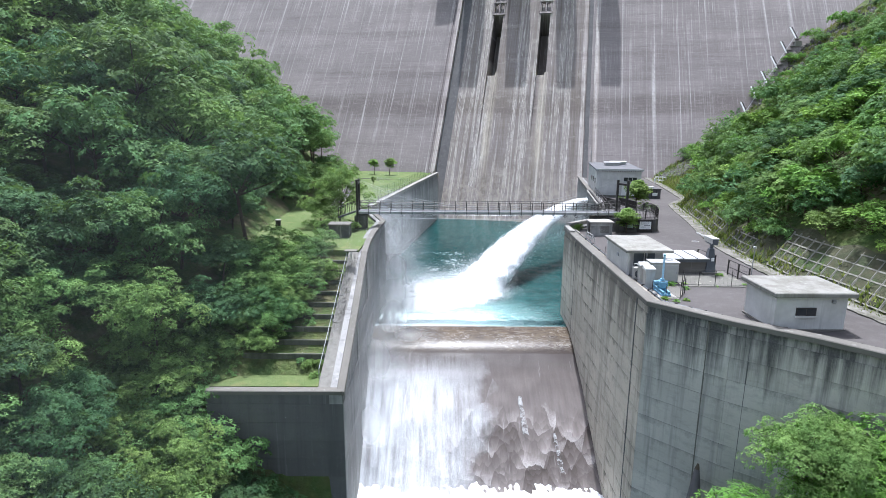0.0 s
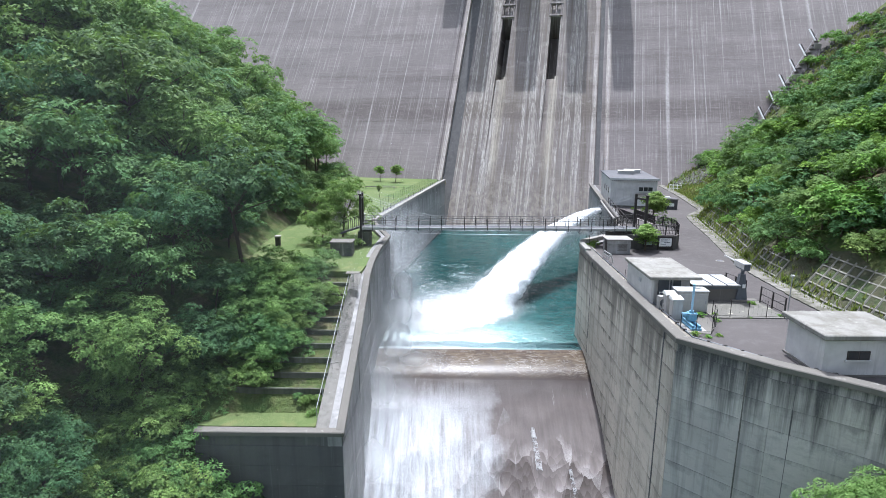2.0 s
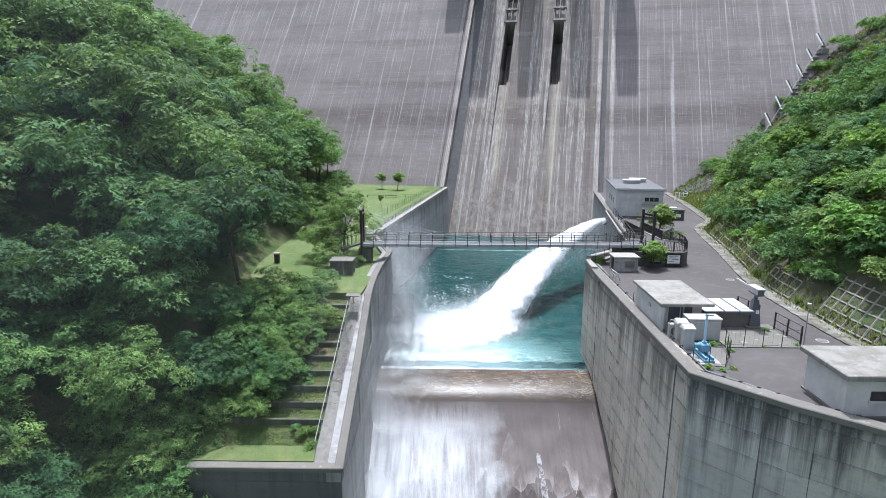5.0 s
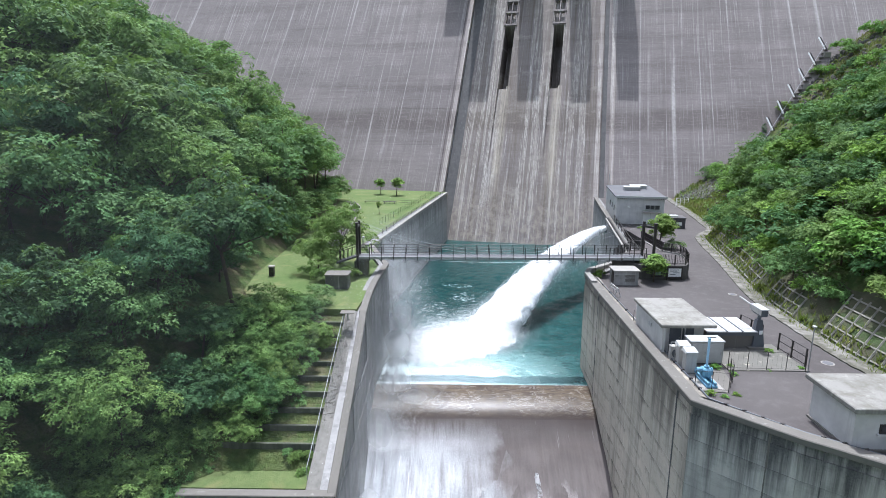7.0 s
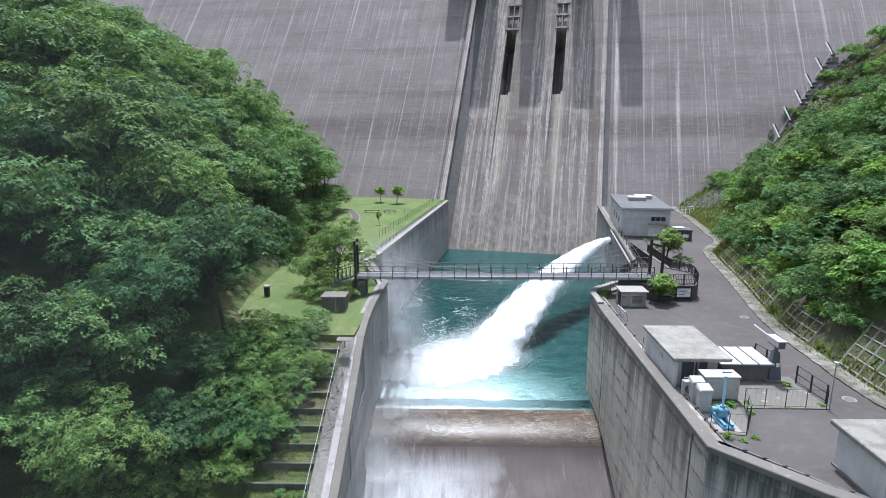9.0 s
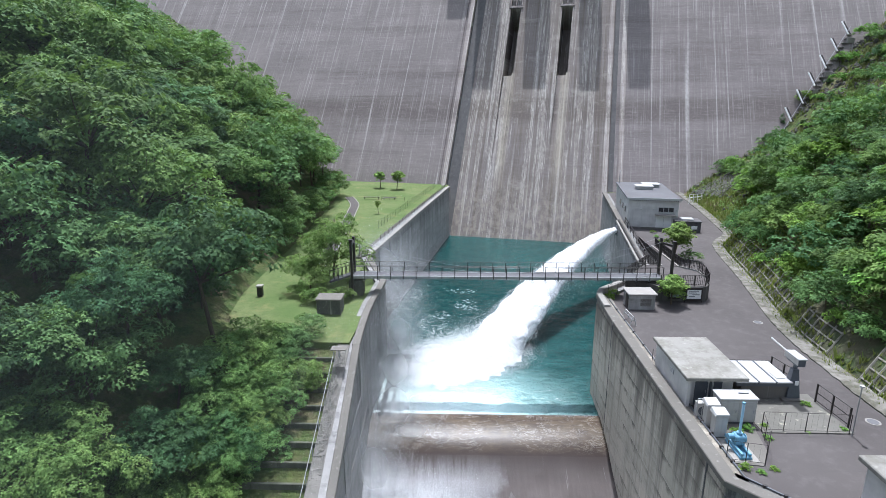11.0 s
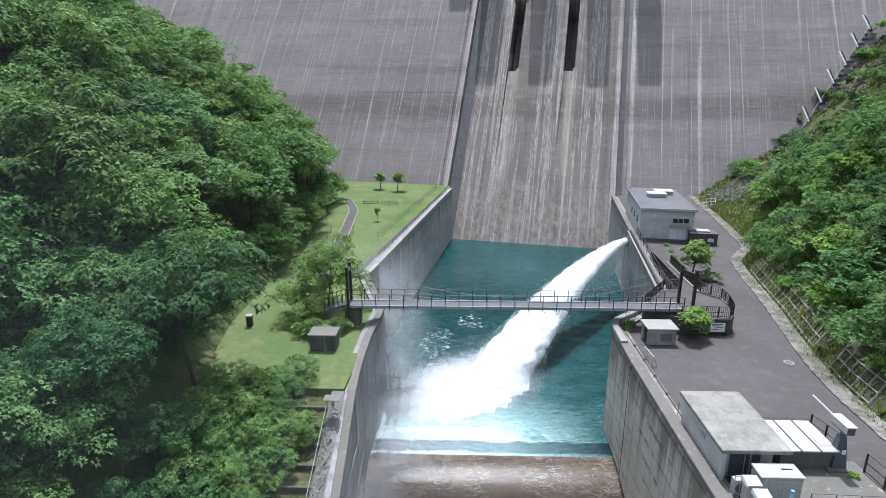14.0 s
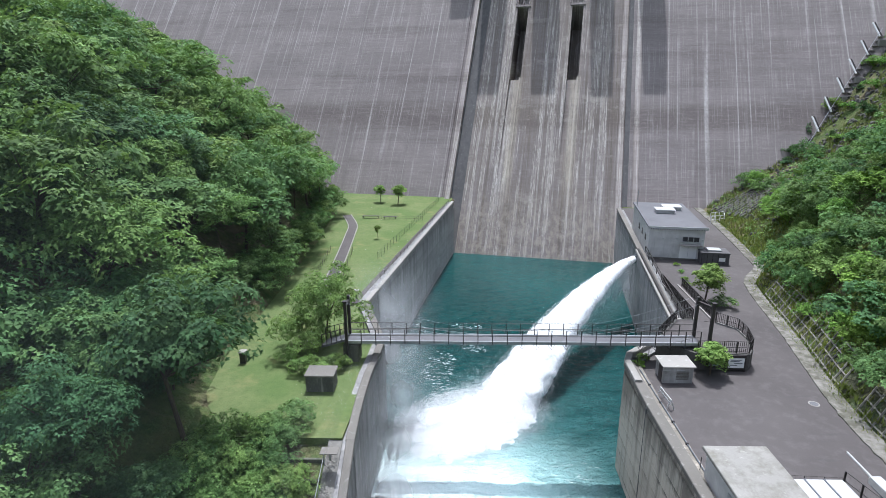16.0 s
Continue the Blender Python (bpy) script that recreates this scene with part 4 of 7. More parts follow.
ribbon("path", path_c, 1.4, 6.4, 6.53, ASPHALT, "curving grey asphalt footpath across the lawn", "path")
ribbon("path_kerb", path_c, 0.14, 6.4, 6.6, PALE, "pale kerb along the footpath", "kerb", 0.77)
ribbon("path_kerb", path_c, 0.14, 6.4, 6.6, PALE, "pale kerb along the footpath", "kerb", -0.77)
ribbon("walk_strip", [(-11.2, 79), (-6.9, 105.6), (-2.4, 132)], 1.5, 6.3, 6.7, ASPHALT, "dark walkway behind the pool coping", "path")
GUTTER = concrete("gutter_concrete", (0.27, 0.255, 0.23), (0.07, 0.068, 0.045), (0.42, 0.41, 0.37), 0.9, 0.3, 0.7, 0.36)
gut = [(lerp_table(ROAD_EDGE, y) + 0.75, y) for y in (24, 30, 35, 40, 45, 50, 54, 58, 61.5, 66, 72.2, 79, 84, 88, 93, 98, 103, 112, 121, 132)]
ribbon("gutter", gut, 1.35, 6.2, 6.6, GUTTER, "broken pale concrete gutter at the foot of the slope", "gutter", 0.0, 0.13)

MOSSY = concrete("mossy_concrete", (0.125, 0.128, 0.10), (0.04, 0.05, 0.03), (0.25, 0.245, 0.21), 0.7, 0.2, 0.0, 0.42)
# terrace steps beside the weir wall
for k in range(9):
    y = 41.9 + 1.36 * k
    z = 0.85 + 0.62 * k
    st = thing("terrace_step", (0, 0, 0), "mossy concrete terrace step filled with weeds and gravel", "step", "terrace steps")
    part("riser", box(-15.6, -8.9, y, y + 0.2, z - 1.5, z, 0.03), MOSSY, st)
    part("fill", box(-15.6, -8.9, y + 0.2, y + 1.36, z - 1.5, z - 0.06), GROUND, st, "grassy fill")
tagged(part("terrace_floor", box(-17, -8.9, 38.6, 42.0, -1.5, -0.30), GRASS), "bright grass strip behind the terrace wall", "lawn", kind="structure")
gravel = bmesh.new()
GRAVEL = plain("drain_gravel", (0.22, 0.21, 0.19), 0.9, wear=0.6, scale=2.0)
for k in range(800):
    f = random.random()
    x, y = -8.45 + random.uniform(-0.38, 0.38), 39 + 14.6 * f
    r = random.uniform(0.03, 0.07)
    bmesh.ops.create_icosphere(gravel, subdivisions=1, radius=r, matrix=Matrix.Translation((x, y, -0.46 + 6.85 * f)) @ Matrix.Diagonal((1, 1, 0.5, 1)))
tagged(part("gravel", gravel, GRAVEL), "dark gravel drain beside the sloping coping", "gravel", kind="stuff")
tagged(part("gravel_bed", bar((-8.45, 38.6, -0.5), (-8.45, 54.2, 6.35), 0.95, 0.8), GRAVEL), "drain bed beside the sloping coping", "drain", kind="structure")


def terrace_rail():
    root = thing("pipe_rail", (0, 0, 0), "long grey pipe handrail beside the terrace steps", "handrail")
    a, b = Vector((-8.95, 39.4, 0.7)), Vector((-8.75, 52.0, 6.75))
    part("rail", rod(a, b, 0.026), STEEL, root)
    for k in range(8):
        p = a.lerp(b, k / 7)
        part("post", rod(p - Vector((0, 0, 0.85)), p, 0.03), STEEL, root)
    plate = thing("sign_plate", (-8.4, 52.2, 6.2), "pale square plate on a short post", "sign")
    part("post", rod((0, 0, 0), (0, 0, 0.7), 0.05), STEEL, plate)
    part("plate", box(-0.6, 0.6, -0.4, 0.4, 0.7, 0.76, 0.015), COPING, plate)


terrace_rail()

# ---- buildings ----


def building_p():
    """Control hut with a white flat roof; the deep doorway looks down the valley."""
    r = thing("control_hut", (15.05, 44.2, YARD), "low grey concrete control hut with a white flat roof", "hut")
    part("wall", box(0.25, 3.35, 0.9, 6.1, 0, 2.15), PLASTER, r)
    part("wall", box(0.25, 0.45, 0.3, 0.9, 0, 2.15), PLASTER, r)
    part("roof", box(0, 3.85, 0, 6.3, 2.15, 2.4, 0.04), ROOF, r, "white weathered roof slab")
    for x0, x1 in ((0.95, 1.75), (1.85, 2.65)):
        d = part("door", box(x0, x1, 0.84, 0.9, 0.05, 2.0, 0.01), GREYMETAL, r, "dark steel door")
        part("handle", box(x1 - 0.15, x1 - 0.1, 0.79, 0.84, 0.95, 1.15), STEEL, d)
    part("post", box(1.76, 1.84, 0.3, 0.38, 0, 2.15), STEEL, r)
    w = part("vent", box(0.2, 0.26, 2.6, 3.1, 1.3, 1.6), STEEL, r)
    return r


def white_cover():
    r = thing("cover_slab", (19.3, 45.65, YARD), "low white panel roof over a concrete pit", "cover")
    part("base", box(0.1, 3.1, 0.3, 3.0, 0, 1.05), COPING, r, "grey concrete pit wall")
    part("beam", box(-0.3, 3.22, 0.1, 0.3, 1.05, 1.3), GREYMETAL, r)
    for x0, x1 in ((-0.4, 1.02), (1.08, 2.15), (2.21, 3.25)):
        part("panel", box(x0, x1, 0, 3.15, 1.3, 1.4, 0.02), WHITE, r, "white steel roof panel")
    for x in (1.05, 2.18):
        part("seam", box(x - 0.04, x + 0.04, 0, 3.15, 1.36, 1.44), GREYMETAL, r)
    part("hatch", box(2.4, 3.0, 0.5, 1.4, 1.4, 1.44, 0.01), WHITE, r)


def building_q():
    r = thing("pump_hut", (20.2, 32.3, YARD), "plain rendered hut with a white roof and small window", "hut")
    part("wall", box(0.3, 4.6, 0.35, 3.75, -0.2, 2.2), PLASTER, r)
    part("roof", box(0, 5.0, 0, 4.1, 2.2, 2.5, 0.05), ROOF, r, "white weathered roof slab")
    w = part("window", box(1.55, 2.75, 0.28, 0.36, 1.0, 1.5), DARK, r, "dark small window")
    for x0, x1 in ((1.6, 2.12), (2.18, 2.7)):
        part("pane", box(x0, x1, 0.265, 0.29, 1.05, 1.45), GLASS, w)
    part("sill", box(1.45, 2.85, 0.22, 0.36, 0.9, 1.0), PLASTER, w)
    part("lamp", box(3.6, 3.85, 0.2, 0.36, 1.8, 2.0, 0.03), STEEL, r)
    part("plinth", box(0.22, 4.68, 0.27, 3.83, -0.2, 0.12), COPING, r)


def house():
    """The valve house at the foot of the dam."""
    r = thing("valve_house", (26.75, 97.3, YARD), "pale rendered valve house with a grey flat roof", "building", turn=-9.5)
    W, D, H = 7.3, 17.0, 4.45
    part("wall", box(0, W, 0, D, -0.2, H), PLASTER, r)
    part("roof", box(-0.2, W + 0.3, -0.25, D + 0.2, H, H + 0.22, 0.04), GREY_ROOF, r, "grey sheet flat roof")
    part("fascia", box(-0.24, W + 0.34, -0.3, -0.22, H - 0.08, H + 0.3), WHITE, r)
    for k in range(24):
        part("gutter_clip", box(0.1 + 0.3 * k, 0.22 + 0.3 * k, -0.34, -0.29, H - 0.12, H - 0.02), DARK, r)
    for x, y in ((2.2, 8.5), (3.6, 11.0)):
        v = part("roof_vent", box(x, x + 2.6, y, y + 2.0, H + 0.2, H + 0.7, 0.06), WHITE, r, "white roof ventilator")
        part("cap", box(x - 0.15, x + 2.75, y - 0.15, y + 2.15, H + 0.7, H + 0.85, 0.05), WHITE, v)
    w = part("window", box(4.4, 6.6, -0.06, 0.05, 2.65, 3.35), DARK, r, "dark strip window")
    for k in range(3):
        part("pane", box(4.46 + 0.72 * k, 5.1 + 0.72 * k, -0.075, -0.05, 2.72, 3.28), GLASS, w)
        part("mullion", box(4.4 + 0.72 * k, 4.47 + 0.72 * k, -0.1, -0.05, 2.65, 3.35), WHITE, w, "white window bar")
    for z0, z1 in ((2.58, 2.68), (3.32, 3.42)):
        part("window_frame", box(4.35, 6.65, -0.1, 0.0, z0, z1), WHITE, w, "white window bar")
    part("canopy", box(4.0, 6.9, -0.9, 0.0, 2.2, 2.35, 0.03), PALE, r, "concrete door canopy")
    d = part("door", box(4.2, 6.4, -0.05, 0.05, 0.0, 2.1), SIGN, r, "wide pale steel door")
    part("door_seam", box(5.28, 5.31, -0.06, -0.05, 0.05, 2.05), STEEL, d)
    for k in range(3):
        wd = part("window", box(-0.05, 0.05, 2.5 + 3.2 * k, 3.4 + 3.2 * k, 2.0, 2.9), DARK, r)
        part("pane", box(-0.065, -0.05, 2.56 + 3.2 * k, 3.34 + 3.2 * k, 2.06, 2.84), GLASS, wd)
    for x in (1.8, 3.6, 6.9):
        part("wall_lamp", box(x, x + 0.25, -0.18, 0.0, 2.9, 3.1, 0.03), WHITE, r)
    part("plinth", box(-0.05, W + 0.05, -0.08, D + 0.05, -0.2, 0.25), COPING, r)
    part("mast", rod((0.1, 14.5, H), (0.1, 14.5, H + 2.6), 0.05), STEEL, r)


def dark_shed():
    r = thing("tool_shed", (33.1, 94.6, YARD), "small dark grey tool shed with a white top", "shed", turn=-9)
    part("wall", box(0, 3.6, 0, 2.6, 0, 1.55), SHED, r)
    part("roof", box(-0.1, 3.7, -0.1, 2.7, 1.55, 1.7, 0.03), SHED, r)
    part("top_box", box(0.9, 2.7, 0.6, 2.0, 1.7, 1.9, 0.04), WHITE, r)
    part("notice", box(2.3, 3.1, -0.04, 0.0, 0.5, 1.0), SIGN, r, "small white notice")
    for k in range(5):
        part("slat", box(0.05 + 0.7 * k, 0.12 + 0.7 * k, -0.03, 0.0, 0.1, 1.5), BLACK, r)


def kiosk():
    r = thing("valve_kiosk", (16.75, 62.05, YARD), "small concrete block hut with a pale flat roof", "hut")
    part("wall", box(0.15, 2.55, 0.2, 2.0, 0, 1.45), concrete("block_concrete", (0.40, 0.39, 0.37), (0.13, 0.13, 0.12), (0.6, 0.6, 0.57), 0.7, 0.5, 0.7), r)
    part("roof", box(0, 2.7, 0, 2.15, 1.45, 1.58, 0.03), PALE, r, "pale concrete roof slab")
    for k in range(6):
        part("louvre", box(1.2, 2.2, 0.16, 0.2, 0.35 + 0.13 * k, 0.43 + 0.13 * k), COPING, r)
    d = part("door", box(0.1, 0.16, 0.5, 1.2, 0.05, 1.35), DARK, r)


building_p(), white_cover(), building_q(), house(), dark_shed(), kiosk()


def cabinets():
    r = thing("switch_cabinet", (16.65, 42.9, YARD), "large cream steel switch cabinet beside the hut", "cabinet")
    part("body", box(0, 2.2, 0, 1.1, 0.15, 1.65, 0.03), CREAM, r)
    part("lid", box(-0.06, 2.26, -0.06, 1.16, 1.65, 1.75, 0.03), WHITE, r)
    for x in (0.08, 1.13):
        d = part("door", box(x, x + 0.98, -0.03, 0.0, 0.25, 1.5, 0.01), CREAM, r)
        part("handle", box(x + 0.85, x + 0.9, -0.06, -0.03, 0.8, 1.0), STEEL, d)
    part("plinth", box(0.05, 2.15, 0.05, 1.05, 0, 0.15), GREY_ROOF, r)
    part("lifting_hook", rod((1.3, 0.6, 1.79), (1.9, 0.6, 1.79), 0.03), GREYMETAL, r)
    for x, y, h in ((15.65, 42.35, 1.55), (15.7, 41.35, 1.5)):
        c = thing("meter_cabinet", (x, y, YARD), "narrow white meter cabinet with a sloping cap", "cabinet", "meter cabinets")
        part("body", box(0, 0.72, 0, 0.55, 0.1, h, 0.02), CREAM, c)
        bm = box(-0.08, 0.8, -0.08, 0.65, h, h + 0.22)
        for v in bm.verts:
            if v.co.z > h + 0.1:
                v.co.x = 0.36 + (v.co.x - 0.36) * 0.85
                v.co.z -= 0.12 * (v.co.y < 0.2)
        part("cap", bm, WHITE, c)
        part("door", box(0.06, 0.66, -0.02, 0.0, 0.2, h - 0.1), CREAM, c)
        part("plinth", box(0.04, 0.68, 0.04, 0.51, 0, 0.1), GREY_ROOF, c)
    a = thing("air_unit", (15.35, 43.25, YARD), "pale outdoor air unit in a white frame", "air conditioner")
    part("body", box(0.1, 0.95, 0, 0.4, 0.2, 1.2, 0.02), CREAM, a)
    part("fan_grille", rod((0.5, -0.02, 0.7), (0.5, 0.0, 0.7), 0.32, 20), GREYMETAL, a)
    for k in range(4):
        part("frame_bar", rod((0.05 + 0.32 * k, -0.08, 0.0), (0.05 + 0.32 * k, -0.08, 1.55), 0.025), WHITE, a)
    part("frame_top", rod((0.05, -0.08, 1.55), (1.01, -0.08, 1.55), 0.03), WHITE, a)


cabinets()


def gate_hoist():
    """The blue sluice hoist on its steel base."""
    r = thing("sluice_hoist", (16.6, 40.2, YARD), "bright blue sluice gate hoist with a tall stem cover", "hoist")
    part("slab", box(-0.95, 0.95, -1.5, 1.5, -0.1, 0.08, 0.02), PALE, r)
    part("base", box(-0.5, 0.45, -1.3, 1.0, 0.08, 0.25, 0.03), BLUE, r)
    part("base_beam", box(-0.45, -0.25, -1.3, 1.25, 0.3, 0.5, 0.02), BLUE, r)
    part("base_beam", box(0.15, 0.35, -1.3, 1.25, 0.3, 0.5, 0.02), BLUE, r)
    part("gearbox", box(-0.4, 0.35, -0.35, 0.45, 0.5, 1.15, 0.08), BLUE, r)
    part("motor", rod((-0.85, 0.1, 0.95), (-0.4, 0.1, 0.95), 0.2, 14), BLUE, r)
    part("hand_wheel", rod((0.42, 0.05, 0.85), (0.48, 0.05, 0.85), 0.3, 18), BLUE, r)
    part("flange", rod((0, 0.05, 1.15), (0, 0.05, 1.3), 0.22, 14), BLUE, r)
    part("stem_cover", rod((0, 0.05, 1.3), (0, 0.05, 3.35), 0.10, 12), plain("light_blue_paint", (0.38, 0.60, 0.78), 0.4), r, "pale blue stem tube")
    part("cap", rod((0, 0.05, 3.35), (0, 0.05, 3.45), 0.12, 12), BLUE, r)
    r.matrix_basis = pose(16.6, 40.3, YARD) @ Matrix.Diagonal((0.72, 0.78, 0.86, 1))


gate_hoist()


def barrier_gate():
    """Automatic boom barrier by the road: a tapered pillar, a hooded head and the raised-level white boom."""
    r = thing("boom_barrier", (22.95, 46.1, YARD), "grey pillar boom barrier with white hood and boom", "barrier")
    part("footing", box(-0.9, 0.7, -0.7, 0.7, 0.0, 0.22, 0.03), COPING, r)
    bm = box(-0.5, 0.5, -0.4, 0.4, 0.22, 2.3)
    for v in bm.verts:
        if v.co.z > 2:
            v.co.x *= 0.45
            v.co.y *= 0.5
    r.matrix_basis = pose(22.75, 46.1, YARD) @ Matrix.Diagonal((0.85, 0.85, 0.95, 1))
    part("pillar", bm, GREYMETAL, r)
    part("neck", rod((0, 0, 2.2), (0.05, 0, 2.75), 0.16, 10), GREYMETAL, r)
    h = part("head", box(-0.3, 0.3, -0.75, 0.75, 2.7, 3.2, 0.04), GREYMETAL, r)
    part("hood", box(-0.36, 0.36, -0.82, 0.95, 3.2, 3.3, 0.03), WHITE, h, "white hood")
    part("hood_side", box(-0.36, -0.31, -0.82, 0.95, 2.85, 3.2), CREAM, h)
    part("boom", rod((0, 0.7, 3.02), (0.1, 3.7, 3.08), 0.07, 8), WHITE, r, "white boom pole")
    part("notice", box(-0.05, 0.22, -0.42, -0.38, 1.2, 1.5), SIGN, r)


barrier_gate()


def fence(name, pts, step, high, label, mesh=True, mat=DARK, rails=(0.12, 1.0), r0=0.024, wire=0.003, gap=0.3):
    root = thing(name, (0, 0, 0), label, "fence", "yard fences")
    for a, b in zip(pts, pts[1:]):
        a, b = Vector(a), Vector(b)
        k = max(1, round((b - a).length / step))
        for i in range(k + (b == Vector(pts[-1]))):
            p = a.lerp(b, i / k)
            part("post", rod(p, p + Vector((0, 0, high)), r0, 6), mat, root)
        for f in rails:
            up = Vector((0, 0, high * f))
            part("rail", rod(a + up, b + up, r0 * 0.5, 6), mat, root)
        if mesh:
            bm = bmesh.new()
            n = int((b - a).length / gap)
            for i in range(1, n):
                p = a.lerp(b, i / n)
                rod(p + Vector((0, 0, high * 0.1)), p + Vector((0, 0, high * 0.98)), wire, 3, bm)
            ob = tagged(part("wire", bm, mat, root), kind="stuff")
    return root


fence("mesh_fence", [(18.9, 42.2, YARD), (23.9, 42.0, YARD)], 1.25, 1.3, "dark wire mesh fence on slim posts")
fence("mesh_fence", [(18.9, 42.2, YARD), (18.3, 40.3, YARD), (17.4, 38.9, YARD), (15.5, 39.3, YARD)], 1.0, 1.25, "dark wire mesh fence round the hoist")
fence("mesh_fence", [(19.6, 49.4, YARD), (23.0, 49.2, YARD)], 1.3, 1.2, "dark wire mesh fence on slim posts")
fence("bar_fence", [(24.1, 45.6, YARD), (24.3, 42.7, YARD)], 1.4, 1.35, "dark brown bar fence panel", rails=(0.15, 0.55, 0.98), r0=0.06)
fence("bar_fence", [(23.3, 49.6, YARD), (23.8, 47.3, YARD)], 1.2, 1.35, "dark brown bar fence panel", rails=(0.15, 0.55, 0.98), r0=0.06)
slab_pts = [(18.9, 42.0), (24.2, 42.0), (24.2, 46.6), (19.0, 46.6)]
LICHEN = concrete("lichen_concrete", (0.165, 0.158, 0.14), (0.085, 0.08, 0.065), (0.36, 0.345, 0.27), 0.5, 0.9, 0.0, 0.5)
tagged(part("hardstanding", prism(slab_pts, 6.3, 6.56), LICHEN), "stained pale concrete hardstanding", "pavement", kind="structure")
tagged(part("hoist_pad", prism([(15.5, 42.9), (18.7, 42.9), (18.2, 40.2), (17.3, 38.8), (15.5, 39.1)], 6.3, 6.55), COPING), "pale concrete pad under the hoist", "pavement", kind="structure")


def street_lamp():
    r = thing("lamp_post", (23.99, 41.86, YARD), "slim grey lamp post with a round white head", "lamp post")
    part("pole", rod((0, 0, 0), (0.0, 0, 3.2), 0.035, 8), STEEL, r)
    part("head", rod((0.0, 0, 3.15), (0.0, 0, 3.25), 0.13, 14), WHITE, r)
    r = thing("lamp_post", (-11.56, 80.48, LAWN), "short white garden lamp on the lawn", "lamp post")
    part("pole", rod((0, 0, 0), (0, 0, 1.1), 0.07, 8), STEEL, r)
    part("head", box(-0.25, 0.25, -0.2, 0.2, 1.1, 1.3, 0.05), WHITE, r)


street_lamp()


def sawhorse():
    r = thing("sawhorse", (16.05, 59.2, YARD), "white folding sawhorse barrier by the wall", "barrier", turn=94)
    for x in (-0.9, 0.9):
        for s in (-1, 1):
            part("leg", rod((x, 0.3 * s, 0), (x, 0.02 * s, 0.85), 0.04, 6), WHITE, r)
    for z in (0.5, 0.83):
        part("bar", rod((-1.0, 0.0, z), (1.0, 0.0, z), 0.045, 6), WHITE, r)


sawhorse()
fence("mesh_fence", [(15.35, 51.0, YARD), (15.35, 50.0, YARD)], 1.0, 1.2, "pair of dark posts beside the hut")
m = thing("manhole", (26.26, 43.37, YARD), "round pale manhole cover in the asphalt", "manhole cover")
part("ring", rod((0, 0, -0.05), (0, 0, 0.02), 0.42, 24), PALE, m)
part("lid", rod((0, 0, -0.05), (0, 0, 0.03), 0.32, 24), GREY_ROOF, m)
m = thing("manhole", (27.4, 59.3, YARD), "round pale manhole cover in the asphalt", "manhole cover")
part("ring", rod((0, 0, -0.05), (0, 0, 0.02), 0.4, 24), PALE, m)
part("lid", rod((0, 0, -0.05), (0, 0, 0.03), 0.3, 24), GREY_ROOF, m)

# thin pipe along the yard coping
pipe = thing("cable_pipe", (0, 0, 0), "thin grey cable pipe clipped along the coping", "pipe")
line = [(15.55, 64), (15.55, 51), (15.55, 44), (15.6, 37.5), (18.9, 33.9), (22.4, 31.1), (24.6, 28.9), (34, 19.5)]
for (a, b) in zip(line, line[1:]):
    part("pipe_length", rod((*a, 6.82), (*b, 6.82), 0.05, 6), GREYMETAL, pipe)
    for k in range(1, 5):
        p = Vector((*a, 6.5)).lerp(Vector((*b, 6.5)), k / 5)
        part("clip", box(p.x - 0.1, p.x + 0.1, p.y - 0.06, p.y + 0.06, 6.4, 6.9), DARK, pipe)


# ---- footbridge ----
def swept(pts, radius, sides):
    """A thin tube along a bent line."""
    bm = bmesh.new()
    rings = []
    for k, p in enumerate(pts):
        d = (pts[min(k + 1, len(pts) - 1)] - pts[max(k - 1, 0)]).normalized()
        side = d.cross(Vector((0, 1, 0))).normalized()
        other = d.cross(side)
        rings.append([bm.verts.new(p + radius * (math.cos(2 * math.pi * i / sides) * side + math.sin(2 * math.pi * i / sides) * other)) for i in range(sides)])
    for a, b in zip(rings, rings[1:]):
        for i in range(sides):
            bm.faces.new((a[i], a[(i + 1) % sides], b[(i + 1) % sides], b[i]))
    return bm


